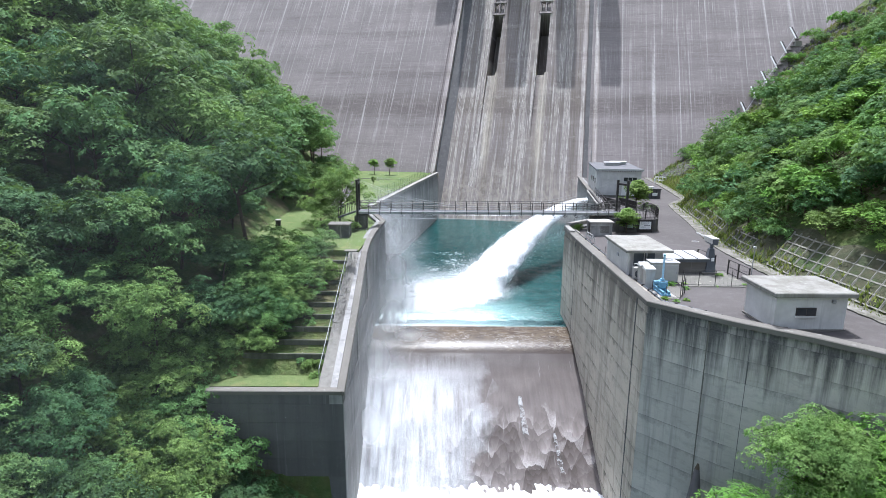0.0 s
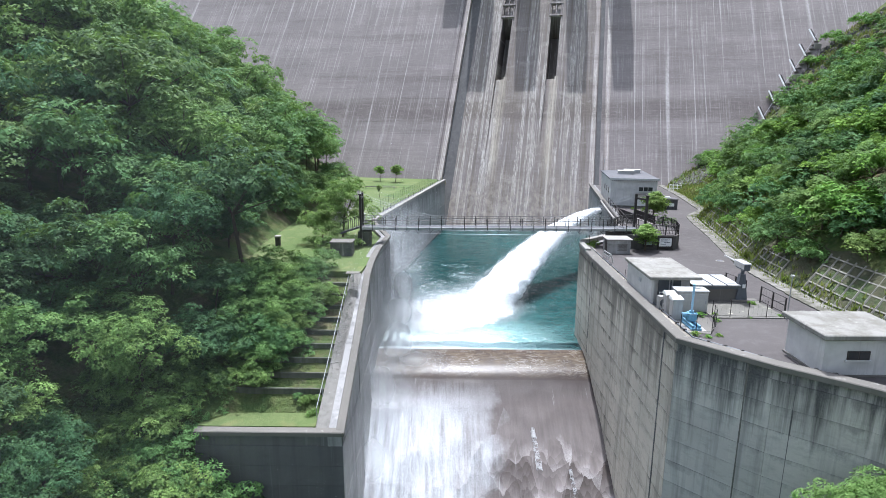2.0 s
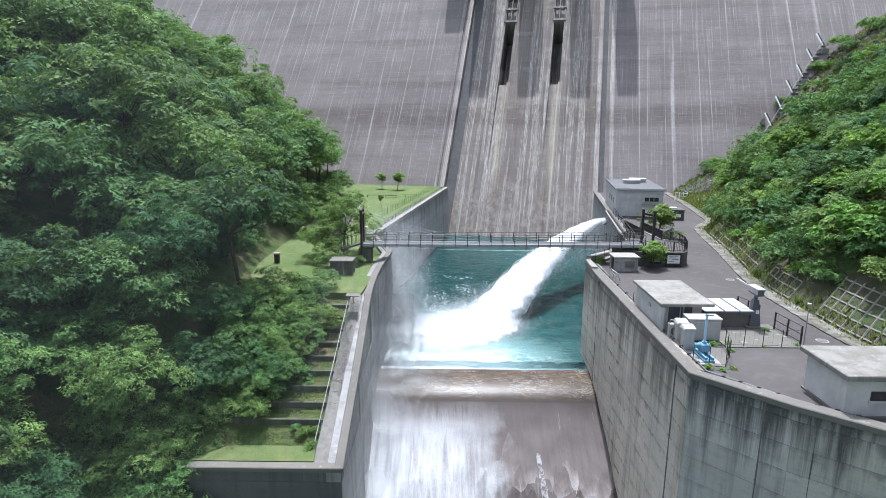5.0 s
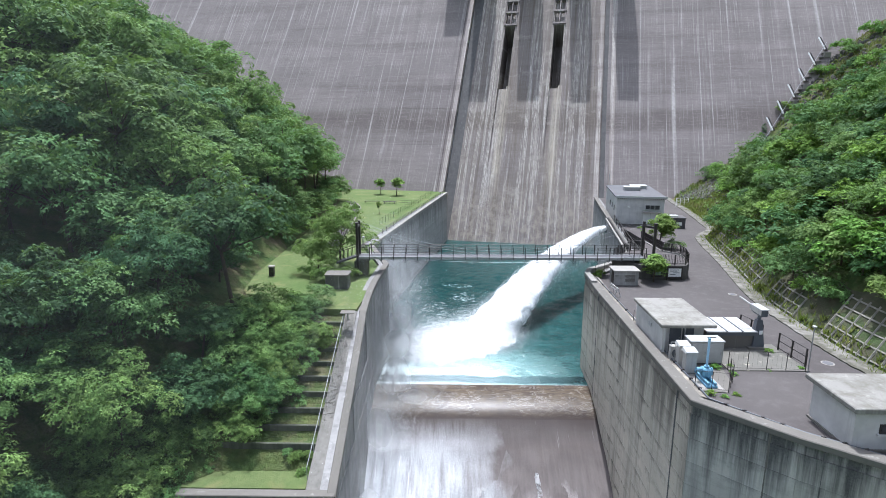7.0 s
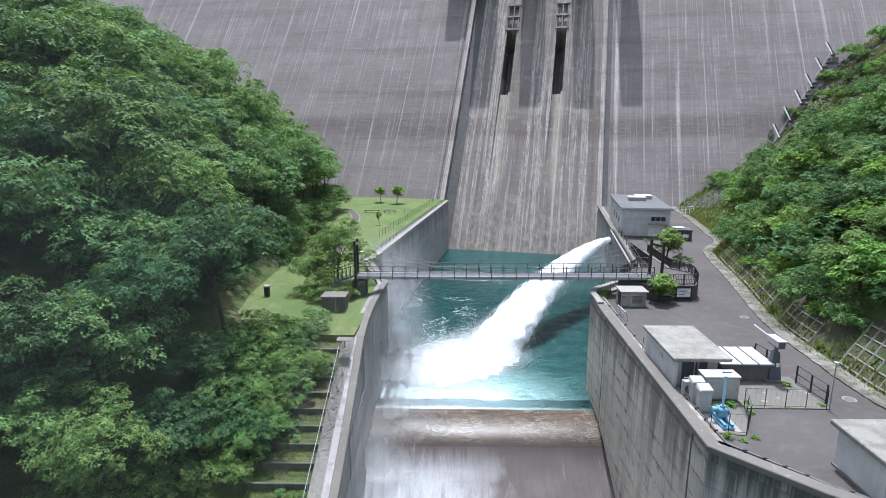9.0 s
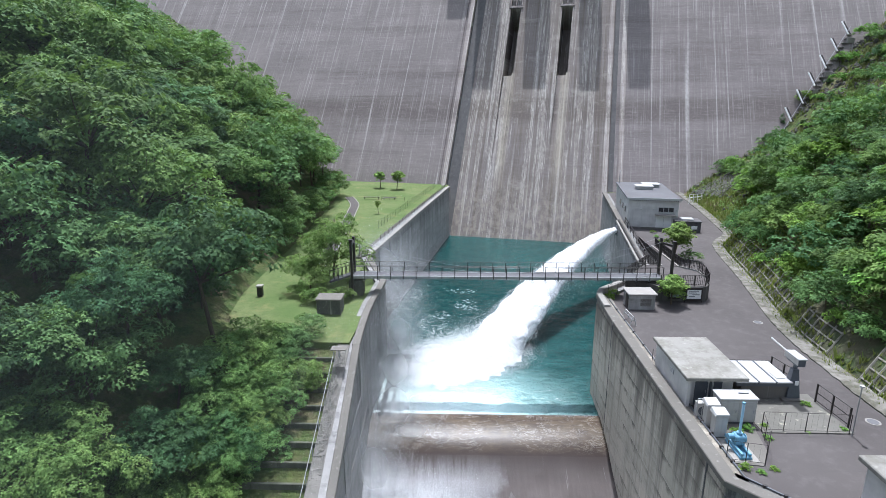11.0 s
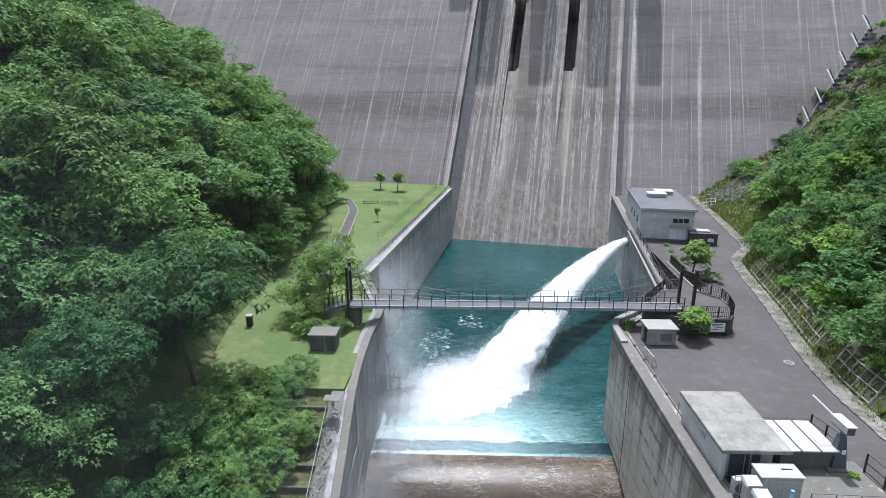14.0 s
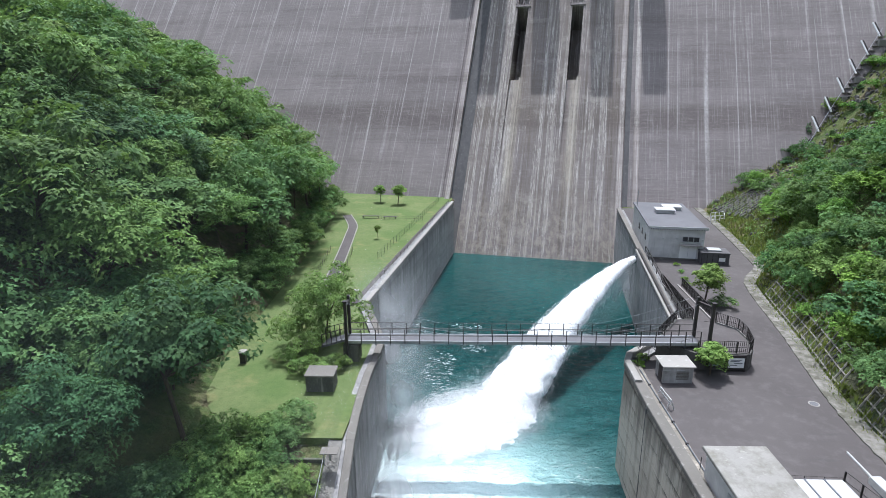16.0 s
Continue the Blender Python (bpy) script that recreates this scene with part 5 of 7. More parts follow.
def footbridge():
    r = thing("footbridge", (0, 0, 0), "light suspension footbridge with pale girders and dark railings", "bridge")
    y0, y1, x0, x1, zb, zt = 65.45, 66.9, -9.7, 21.0, 8.33, 8.62
    for y in (y0, y1):
        part("girder", box(x0, x1, y - 0.06, y + 0.06, zb, zt, 0.01), STEEL, r, "pale steel side girder")
    part("deck", box(x0, x1, y0, y1, zt - 0.12, zt - 0.04), GREY_ROOF, r)
    n = 24
    for y in (y0 - 0.03, y1 + 0.03):
        for k in range(n + 1):
            x = x0 + (x1 - x0) * k / n
            part("post", box(x - 0.035, x + 0.035, y - 0.035, y + 0.035, zb - 0.1, zt + 1.05), DARK, r)
        for z in (zt + 0.5, zt + 1.05):
            part("rail", rod((x0, y, z), (x1, y, z), 0.03, 6), DARK, r)
    for k in range(1, n):
        x = x0 + (x1 - x0) * k / n
        part("crossbeam", box(x - 0.05, x + 0.05, y0 - 0.1, y1 + 0.1, zb - 0.14, zb - 0.02), GREYMETAL, r)
        if k > 3:
            part("stay", rod((x - 0.3, y0 - 0.05, zb), (x, y0 - 0.3, zb - 0.32), 0.025, 5), DARK, r)
            part("stay", rod((x + 0.3, y0 - 0.05, zb), (x, y0 - 0.3, zb - 0.32), 0.025, 5), DARK, r)
    for x, skew in ((x0, 0.0), (x1 + 0.05, 0.7)):
        t = part("tower", box(x + skew - 0.12, x + skew + 0.12, y0 - 0.2, y0 + 0.08, LAWN - 0.3, 12.2, 0.02), DARK, r, "dark steel tower leg")
        part("leg", box(x - 0.12, x + 0.12, y1 - 0.08, y1 + 0.2, LAWN - 0.3, 12.3, 0.02), DARK, t)
        part("tie", bar((x + skew, y0, 11.95), (x, y1, 11.95), 0.18, 0.22), DARK, t)
        part("saddle", box(x + skew - 0.18, x + skew + 0.18, y0 - 0.25, y0 + 0.12, 12.2, 12.34), DARK, t)
    for y in (y0 - 0.05, y1 + 0.05):
        pts = [Vector((x0 + (x1 - 0.6 - x0) * k / 24, y, 9.0 + 3.2 * (2 * k / 24 - 1) ** 2)) for k in range(25)]
        part("cable", swept(pts, 0.012, 4), STEEL, r, "thin main cable")
    for s in (0, 1):
        pts = [Vector((-6.8 + 27.5 * k / 16, 68.5 + 5.0 * (2 * k / 16 - 1) ** 2 + 0.3 * s, 6.9 - 0.5 * s + 0.8 * (1 - (2 * k / 16 - 1) ** 2))) for k in range(17)]
        part("wind_cable", swept(pts, 0.02, 5), STEEL, r)
    part("abutment", box(-10.1, -8.7, 65.5, 66.9, 6.0, 8.1, 0.05), MOSSY, r, "mossy concrete abutment")
    approach = part("approach_walk", bar((-9.8, 66.2, 8.68), (-12.0, 66.5, 7.9), 1.4, 0.2), GREY_ROOF, r, "sloping approach walk")
    for y in (65.5, 66.95):
        for k in range(6):
            p = Vector((-9.8, y, 8.6)).lerp(Vector((-12.0, y + 0.25, 7.9)), k / 5)
            part("post", rod(p, p + Vector((0, 0, 1.1)), 0.035, 6), DARK, approach)
        part("rail", rod((-9.8, y, 9.75), (-12.0, y + 0.25, 9.0), 0.03, 6), DARK, approach)
    return r


footbridge()


def bridge_platform():
    r = thing("bridge_platform", (0, 0, 0), "raised stone-faced platform with dark railings at the bridge end", "platform")
    pts = [(20.4, 64.7), (24.9, 64.5), (25.6, 65.4), (26.2, 67.6), (26.3, 69.6), (24.9, 71.2), (22.8, 72.2), (21.3, 72.0), (18.0, 67.4)]
    part("body", prism(pts, 6.0, 8.0), STONE, r, "dark stone facing")
    inner = [(20.6, 64.9), (24.8, 64.72), (25.4, 65.5), (25.95, 67.65), (26.05, 69.5), (24.8, 70.95), (22.8, 71.9), (21.5, 71.8), (18.4, 67.4)]
    part("paving", prism(inner, 8.0, 8.06), ASPHALT, r)
    part("kerb", bar((26.15, 67.6, 8.16), (26.2, 69.6, 8.16), 0.2, 0.3), PALE, r)
    part("kerb", bar((26.2, 69.6, 8.16), (24.9, 71.1, 8.16), 0.2, 0.3), PALE, r)
    ramp = part("ramp", bar((23.9, 71.5, 8.03), (25.9, 86.0, 6.56), 1.7, 1.0), ASPHALT, r, "grey access ramp")
    part("kerb", bar((23.05, 71.6, 8.15), (25.05, 86.1, 6.75), 0.16, 1.0), PALE, ramp)
    part("kerb", bar((24.75, 71.3, 8.15), (26.75, 85.8, 6.75), 0.16, 1.0), PALE, ramp)
    rails = dict(mat=DARK, rails=(0.15, 0.5, 1.0), r0=0.05, wire=0.022, gap=0.16)
    fence("platform_railing", [(20.6, 64.8, 8.05), (24.85, 64.6, 8.05), (25.5, 65.4, 8.05), (26.1, 67.6, 8.05), (26.2, 69.5, 8.05), (24.85, 71.1, 8.05), (26.8, 84.6, 6.85)], 1.1, 1.1, "dark brown railing round the platform", **rails)
    fence("platform_railing", [(18.2, 67.6, 8.05), (21.4, 71.9, 8.05), (22.95, 71.9, 8.05), (25.1, 86.3, 6.7)], 1.1, 1.1, "dark brown railing beside the ramp", **rails)
    f = fence("stair_railing", [(20.4, 65.6, 7.9), (15.6, 64.9, 6.9)], 1.0, 1.1, "dark stair railing down to the wall corner", mat=DARK, rails=(0.5, 1.0))
    b = thing("notice_board", (23.7, 64.25, YARD), "dark framed notice board with a white picture panel", "sign")
    b.matrix_basis = pose(23.7, 64.25, YARD) @ Matrix.Diagonal((0.85, 1, 0.88, 1))
    part("frame", box(-1.0, 1.0, 0.0, 0.14, 0.15, 1.75, 0.03), DARK, b)
    part("panel", box(-0.78, 0.78, -0.03, 0.0, 0.45, 1.45), SIGN, b, "white panel with unreadable grey bars")
    for k, (x0, x1, z) in enumerate(((-0.6, 0.5, 1.25), (-0.6, 0.3, 1.1), (-0.2, 0.6, 0.9), (-0.6, 0.1, 0.7))):
        part("text_bar", box(x0, x1, -0.04, -0.03, z, z + 0.07), GREYMETAL, b)
    for x in (-0.95, 0.95):
        part("leg", box(x - 0.06, x + 0.06, 0.02, 0.12, 0, 0.2), DARK, b)
    b = thing("notice_board", (21.9, 64.4, YARD), "small dark framed green notice board", "sign")
    part("frame", box(-0.55, 0.55, 0.0, 0.1, 0.3, 1.4, 0.02), DARK, b)
    part("panel", box(-0.42, 0.42, -0.02, 0.0, 0.5, 1.25), plain("faded_green_board", (0.28, 0.36, 0.30), 0.6), b)


bridge_platform()


def pool_rail():
    r = thing("pool_railing", (0, 0, 0), "dark pipe railing behind the pool coping", "railing")
    a, b = Vector((26.0, 99.0, 6.7)), Vector((22.0, 74.0, 6.7))
    part("dark_pipe", rod(a + Vector((0.05, 0, 0.62)), b + Vector((0.05, 0, 0.62)), 0.17, 8), DARK, r, "dark service pipe on the coping")
    part("white_duct", rod(a + Vector((-0.3, 0, 0.5)), b + Vector((-0.3, 0, 0.5)), 0.15, 10), PALE, r, "pale pipe duct on the coping")
    for k in range(9):
        p = a.lerp(b, k / 8)
        part("post", rod(p + Vector((1.0, 0, 0)), p + Vector((1.0, 0, 1.1)), 0.05, 6), DARK, r)
    for h in (0.6, 1.1):
        part("rail", rod(a + Vector((1.0, 0, h)), b + Vector((1.0, 0, h)), 0.05, 6), DARK, r)
    r = thing("pool_railing", (0, 0, 0), "dark pipe railing behind the lawn-side pool coping", "railing")
    a, b = Vector((-9.6, 86.0, 6.7)), Vector((-2.0, 132.5, 6.7))
    for k in range(25):
        p = a.lerp(b, k / 24)
        part("post", rod(p, p + Vector((0, 0, 1.1)), 0.045, 6), DARK, r)
    for h in (0.35, 0.7, 1.1):
        part("rail", rod(a + Vector((0, 0, h)), b + Vector((0, 0, h)), 0.04, 6), DARK, r)


pool_rail()
v = thing("jet_valve", (26.35, 100.9, 5.25), "dark steel valve nozzle set in the pool wall", "valve")
v.matrix_basis = look((26.35, 100.9, 5.25), (24.6, 98.8, 5.35))
part("nozzle", rod((0, 0, 0.6), (0, 0, -0.35), 0.62, 20, None, 0.55), GREYMETAL, v)
part("flange", rod((0, 0, 0.1), (0, 0, 0.0), 0.8, 20), STEEL, v)


def lawn_things():
    r = thing("utility_box", (-12.2, 60.2, LAWN), "grey concrete utility box under a tree", "utility box")
    part("body", box(0.1, 2.3, 0.1, 1.7, 0, 1.35, 0.03), WALL_N, r)
    part("lid", box(0, 2.4, 0, 1.8, 1.35, 1.5, 0.03), COPING, r)
    r = thing("stone_marker", (-19.0, 65.2, LAWN), "short dark post with a tan cap on the lawn edge", "marker")
    part("post", box(-0.25, 0.25, -0.25, 0.25, 0, 1.0, 0.03), DARK, r)
    part("cap", box(-0.32, 0.32, -0.32, 0.32, 1.0, 1.15, 0.03), PALE, r)
    for x, y, l in ((-17.8, 121.8, 3.2), (-13.9, 121.2, 2.6)):
        b = thing("bench", (x, y, LAWN), "low dark wooden bench on the lawn", "bench", "lawn benches")
        part("seat", box(0, l, 0, 0.5, 0.38, 0.46, 0.02), DARK, b)
        for k in (0.2, l - 0.3):
            part("leg", box(k, k + 0.1, 0.05, 0.45, 0, 0.38), STONE, b)
    fence("path_fence", [(-19.0, 100.5, LAWN), (-18.2, 89.0, LAWN)], 1.5, 0.9, "low dark fence beside the footpath", mesh=False, rails=(0.5, 1.0))
    fence("path_fence", [(-15.6, 100.0, LAWN), (-14.8, 89.0, LAWN)], 1.5, 0.9, "low dark fence beside the footpath", mesh=False, rails=(0.5, 1.0))
    fence("path_fence", [(-14, 120.5, LAWN), (-6.5, 120.0, LAWN)], 1.4, 0.8, "low garden fence on the lawn", mesh=False, rails=(0.5, 1.0))
    fence("hedge_fence", [(-11.3, 96, LAWN), (-4.2, 137, LAWN)], 1.6, 1.2, "dark green wire fence behind the pool walkway", mat=plain("green_wire", (0.05, 0.08, 0.04), 0.6), rails=(0.3, 0.6, 1.0))


lawn_things()


# ---- right slope: concrete lattice, stone revetment, dam stairs ----
def lattice():
    r = thing("slope_lattice", (0, 0, 0), "weathered concrete lattice holding the bare brown slope", "retaining lattice", kind="structure")
    LOG = plain("weathered_lattice", (0.25, 0.24, 0.205), 0.9, wear=0.7, scale=2.5)
    for s0, s1, deep, step in ((30.0, 49.5, 5, 1.05), (53.0, 59.0, 3, 1.1), (62.0, 84.0, 4, 1.0)):
        ys = np.arange(s0, s1, step)
        at = lambda y, k: Vector((lerp_table(ROAD_EDGE, y) + 1.8 + 0.68 * k, y + 0.3 * k, 6.55 + 0.93 * (0.1 + 0.68 * k)))
        for y in ys:
            top = deep - 1 if s0 != 62.0 else deep - 1 - 0.6 * random.random()
            part("rib", rod(at(float(y), -0.3), at(float(y), top + 0.3), 0.085, 4), LOG, r)
        for k in range(deep):
            bm = bmesh.new()
            for y0, y1 in zip(ys, ys[1:]):
                rod(at(float(y0), k), at(float(y1), k), 0.08, 4, bm)
            part("waler", bm, LOG, r)


lattice()


def earth_bank():
    """Bare brown earth behind the lattice, just proud of the slope."""
    m = Nodes("bare_earth")
    col = m.mix(m.ramp(m.noise(0.7, detail=6, rough=0.7), 0.35, 0.65), (0.095, 0.09, 0.058), (0.055, 0.066, 0.038))
    col = m.mix(m.ramp(m.noise(0.35, detail=6, rough=0.7), 0.52, 0.66, 0.0, 0.8), col, (0.07, 0.105, 0.04))
    m.bump(m.noise(3.0, detail=6, rough=0.7), 0.9, 0.2)
    earth = m.done(col, 0.95, spec=0.1)
    for y0, y1, d0, d1 in ((26, 60, 1.35, 5.0), (60.5, 90, 1.35, 3.2)):
        bm = bmesh.new()
        rows = []
        for y in np.arange(y0, y1, 0.5):
            rag = d1 + 1.2 * noise.noise((y * 0.3, 2.0, 5.0))
            ds = [d0 + (rag - d0) * k / 8 for k in range(9)]
            rows.append([bm.verts.new((lerp_table(ROAD_EDGE, y) + d, float(y), hill(lerp_table(ROAD_EDGE, y) + d, float(y)) + 0.06 + 0.05 * noise.noise((d, y, 1)))) for d in ds])
        for a, b in zip(rows, rows[1:]):
            for k in range(8):
                bm.faces.new((a[k], a[k + 1], b[k + 1], b[k]))
        tagged(part("earth_bank", bm, earth, smooth=True), "bare brown earth bank at the foot of the slope", "bank", kind="structure")


earth_bank()


def revetment():
    """Dark stone crib beside the dam foot and the white stair rails climbing the abutment."""
    r = thing("stone_revetment", (0, 0, 0), "dark stone crib wall at the dam abutment", "revetment", kind="structure")
    shared = mesh_of(box(-0.6, 0.6, -0.25, 0.25, -0.3, 0.3, 0.08), "stone", STONE)
    for i in range(10):
        for j in range(11):
            x, y = 48.6 + 1.0 * i + 0.5 * (j % 2), 126.5 - 1.15 * j + 0.2 * random.random()
            ob = new("stone", shared)
            ob.parent = r
            ob.matrix_basis = pose(x, y, hill(x, y) + 0.15, random.uniform(-8, 8), -38 + random.uniform(-8, 8), random.uniform(-15, 15))
    s = thing("abutment_stairs", (0, 0, 0), "narrow concrete stairs with white posts along the dam abutment", "stairs")
    prev = None
    for k in range(26):
        u = 67.4 + 0.64 * k
        h = 20.2 + 0.92 * k
        p = DAM_FRAME @ Vector((u, h / 0.8, 0.35))
        part("step", box(p.x - 0.45, p.x + 0.45, p.y - 0.35, p.y + 0.35, p.z - 0.5, p.z - 0.28, 0.03), COPING, s)
        if k % 4 == 0 and k > 1:
            part("landing", box(p.x - 0.2, p.x + 1.3, p.y - 0.9, p.y + 0.3, p.z - 1.3, p.z - 0.1, 0.05), PALE, s, "pale concrete landing block")
            for du, mat, wide in ((0.0, SIGN, 0.17), (0.42, DARK, 0.12)):
                foot, head = DAM_FRAME @ Vector((u + du, h / 0.8 + 0.2, 1.1)), DAM_FRAME @ Vector((u + du - 1.0, h / 0.8 + 3.6, 1.3))
                part("post", rod(foot, head, wide, 6), mat, s, "leaning white post" if mat == SIGN else "")
        if prev:
            part("rail", rod(prev + Vector((-0.3, -0.5, 1.3)), p + Vector((-0.3, -0.5, 1.3)), 0.06, 5), STEEL, s)
        prev = p
    # white railings at the stair foot
    for x0, y0, x1, y1 in ((44.6, 118.5, 47.4, 119.6), (45.8, 121.5, 48.6, 122.6), (47.4, 119.6, 48.6, 122.6)):
        f = fence("stair_foot_railing", [(x0, y0, YARD), (x1, y1, YARD)], 0.9, 1.2, "white railing at the foot of the abutment stairs", mesh=False, mat=SIGN, rails=(0.5, 1.0), r0=0.07)

revetment()


# ---- the valve jet and its spray ----
JET0, JET1 = Vector((25.9, 100.7, 5.3)), Vector((5.2, 75.2, WATER - 0.6))


def jet_point(f):
    p = JET0.lerp(JET1, f)
    p.z = JET0.z + 0.8 * f - (JET0.z + 0.8 - WATER) * f * f
    return p


def flakes(name, centres, sizes, mat, label, category, flat=False):
    """Many tiny droplets as small four-sided flakes, joined."""
    k = len(centres)
    rng = np.random.default_rng(11)
    a = rng.normal(size=(k, 3))
    a /= np.linalg.norm(a, axis=1)[:, None]
    b = np.cross(a, rng.normal(size=(k, 3)))
    b /= np.linalg.norm(b, axis=1)[:, None]
    s = np.asarray(sizes)[:, None]
    c = np.asarray(centres)
    v = np.stack([c + a * s, c + b * s, c - (a + b) * s * 0.7], 1).reshape(-1, 3)
    me = bpy.data.meshes.new(name)
    me.from_pydata(v.tolist(), [], np.arange(3 * k).reshape(-1, 3).tolist())
    me.materials.append(mat)
    return tagged(new(name, me), label, category, kind="stuff")


def jet():
    # the solid core: a ragged tube that swells as it falls
    bm = bmesh.new()
    rows = []
    n, sides = 90, 40
    for i in range(n + 1):
        f = 1.22 * i / n
        p = jet_point(f)
        d = (jet_point(f + 0.01) - p).normalized()
        right = d.cross(Vector((0, 0, 1))).normalized()
        up = right.cross(d)
        wide = 0.5 + 2.9 * f ** 1.1
        tall = 0.5 + 1.5 * f ** 1.15
        row = []
        for k in range(sides):
            t = 2 * math.pi * k / sides
            o = right * math.cos(t) * wide + up * math.sin(t) * tall
            g = p + o
            o *= 1 + (0.10 + 0.14 * f) * noise.noise((g.x * 0.5, g.y * 0.35, g.z * 0.9)) + (0.12 * f) * noise.noise((g.x * 2.6, g.y * 1.5, g.z * 2.6))
            row.append(bm.verts.new(p + o))
        rows.append(row)
    for a, b in zip(rows, rows[1:]):
        for k in range(sides):
            bm.faces.new((a[k], b[k], b[(k + 1) % sides], a[(k + 1) % sides]))
    tagged(part("water_jet", bm, FOAM, smooth=True), "white jet of water shot from the pool wall valve", "water jet", kind="stuff")
    # torn spray shells round the core
    for shell, mat in enumerate(SPRAYS):
        grow = 1.08 + 0.13 * shell
        bm = bmesh.new()
        rows = []
        for i in range(61):
            f = 0.06 + 1.1 * i / 60
            p = jet_point(f)
            d = (jet_point(f + 0.01) - p).normalized()
            right = d.cross(Vector((0, 0, 1))).normalized()
            up = right.cross(d)
            wide, tall = (0.5 + 2.9 * f ** 1.1) * grow, (0.5 + 1.5 * f ** 1.15) * grow
            row = []
            for k in range(28):
                t = 2 * math.pi * k / 28
                o = right * math.cos(t) * wide + up * math.sin(t) * tall
                g = p + o
                row.append(bm.verts.new(p + o * (1 + 0.14 * noise.noise((g.x * 0.7, g.y * 0.5, g.z * 0.9 + shell)))))
            rows.append(row)
        for a, b in zip(rows, rows[1:]):
            for k in range(28):
                bm.faces.new((a[k], b[k], b[(k + 1) % 28], a[(k + 1) % 28]))
        tagged(part("jet_spray", bm, mat, smooth=True), "torn veil of spray round the water jet", "spray", kind="stuff")
    bm = bmesh.new()
    rows = []
    for i in range(41):
        f = 0.03 + 0.84 * i / 40
        p = jet_point(f)
        row = []
        for k in range(9):
            g = k / 8
            z = p.z + (WATER + 0.05 - p.z) * g
            w = 0.5 * noise.noise((f * 9, g * 3, 2)) + 0.5 * g
            row.append(bm.verts.new((p.x + 0.78 * w, p.y - 0.62 * w, z)))
        rows.append(row)
    for a, b in zip(rows, rows[1:]):
        for k in range(8):
            bm.faces.new((a[k], b[k], b[k + 1], a[k + 1]))
    tagged(part("spray_curtain", bm, CURTAIN, smooth=True), "thin curtain of drops falling from the jet", "spray", kind="stuff")
    # the boil where it strikes: a low heap of foam lost in flying drops
    bm = bmesh.new()
    rows = []
    nr, na = 46, 150
    for i in range(nr + 1):
        r = i / nr
        row = []
        for k in range(na):
            t = 2 * math.pi * k / na
            rag = 1 + 0.18 * noise.noise((math.cos(t) * 2.2, math.sin(t) * 2.2, 1.0)) + 0.16 * noise.noise((math.cos(t) * 9, math.sin(t) * 9, 4.0)) + 0.08 * noise.noise((math.cos(t) * 30, math.sin(t) * 30, 4.0))
            x = 1.4 + 7.3 * r * rag * math.cos(t)
            y = 71.4 + 5.5 * r * rag * math.sin(t) + 0.36 * (x - 1.4)
            lump = 0.45 * noise.noise((x * 0.4, y * 0.4, 2.0)) + 0.18 * noise.noise((x * 1.4, y * 1.4, 6.0)) + 0.10 * noise.noise((x * 4, y * 4, 8.0))
            near = math.exp(-((x - 4.5) ** 2 + (y - 75.5) ** 2) / 22)
            z = WATER - 0.15 + (1 - r * r) * (0.9 + 1.3 * near) + lump * (1 - r ** 4)
            row.append(bm.verts.new((x, y, z)))
        rows.append(row)
    for a, b in zip(rows, rows[1:]):
        for k in range(na):
            bm.faces.new((a[k], b[k], b[(k + 1) % na], a[(k + 1) % na]))
    tagged(part("foam_boil", bm, FOAM, smooth=True), "white boiling foam where the jet strikes the pool", "foam", kind="stuff")
    rng = np.random.default_rng(5)
    pts, sizes = [], []
    for _ in range(70000):
        f = rng.random() ** 0.6
        p = jet_point(f)
        s = 0.22 + 1.9 * f ** 1.2
        o = rng.normal(size=3) * (s * 0.7, s * 0.7, s * 0.55)
        pts.append((p.x + o[0], p.y + o[1], max(WATER, p.z + o[2] - 0.25 * f)))
        sizes.append(rng.uniform(0.015, 0.05))
    # the veil that falls out of the jet on its lee side
    for _ in range(14000):
        f = rng.uniform(0.05, 0.95)
        p = jet_point(f)
        drop_ = min(rng.exponential(1.6), p.z - WATER)
        lee = abs(rng.normal()) * 0.35 * (1 + drop_) * (0.4 + f)
        pts.append((p.x + lee * 0.8 + rng.normal() * 0.3, p.y - lee * 0.6 + rng.normal() * 0.3, p.z - drop_))
        sizes.append(rng.uniform(0.015, 0.045))
    # drops thrown up all over the boil, thinning outwards
    for _ in range(180000):
        t, r = rng.uniform(0, 2 * math.pi), rng.random() ** 0.5 * 0.98 + abs(rng.normal()) * 0.2
        c = math.cos(t)
        x = 1.0 + (7.6 if c > 0 else 8.2) * r * c
        y = 71.4 + 5.4 * r * math.sin(t) + 0.36 * (x - 1.0)
        if x < -6.6:
            continue
        high = (1.9 + 0.9 * math.exp(-((x - 4.5) ** 2 + (y - 75.5) ** 2) / 18)) * max(0.12, 1.1 - 0.8 * r)
        pts.append((x, y, WATER + abs(rng.normal()) * high))
        sizes.append(rng.uniform(0.015, 0.045) * (1.0 if r < 0.95 else 0.7))
    flakes("spray", pts, sizes, DROPS, "flying white spray round the jet and the boil", "spray")
    # fine mist drifting over the wall beside the weir
    pts, sizes = [], []
    for _ in range(70000):
        x = max(-13.0, -6.6 + rng.normal() * 2.3)
        y = 60 + rng.normal() * 11
        floor = WATER if y > 58 else max(-12.8, WATER - (58 - y) * 0.62)
        pts.append((x, y, floor + abs(rng.normal()) * 5.6))
        sizes.append(rng.uniform(0.008, 0.022))
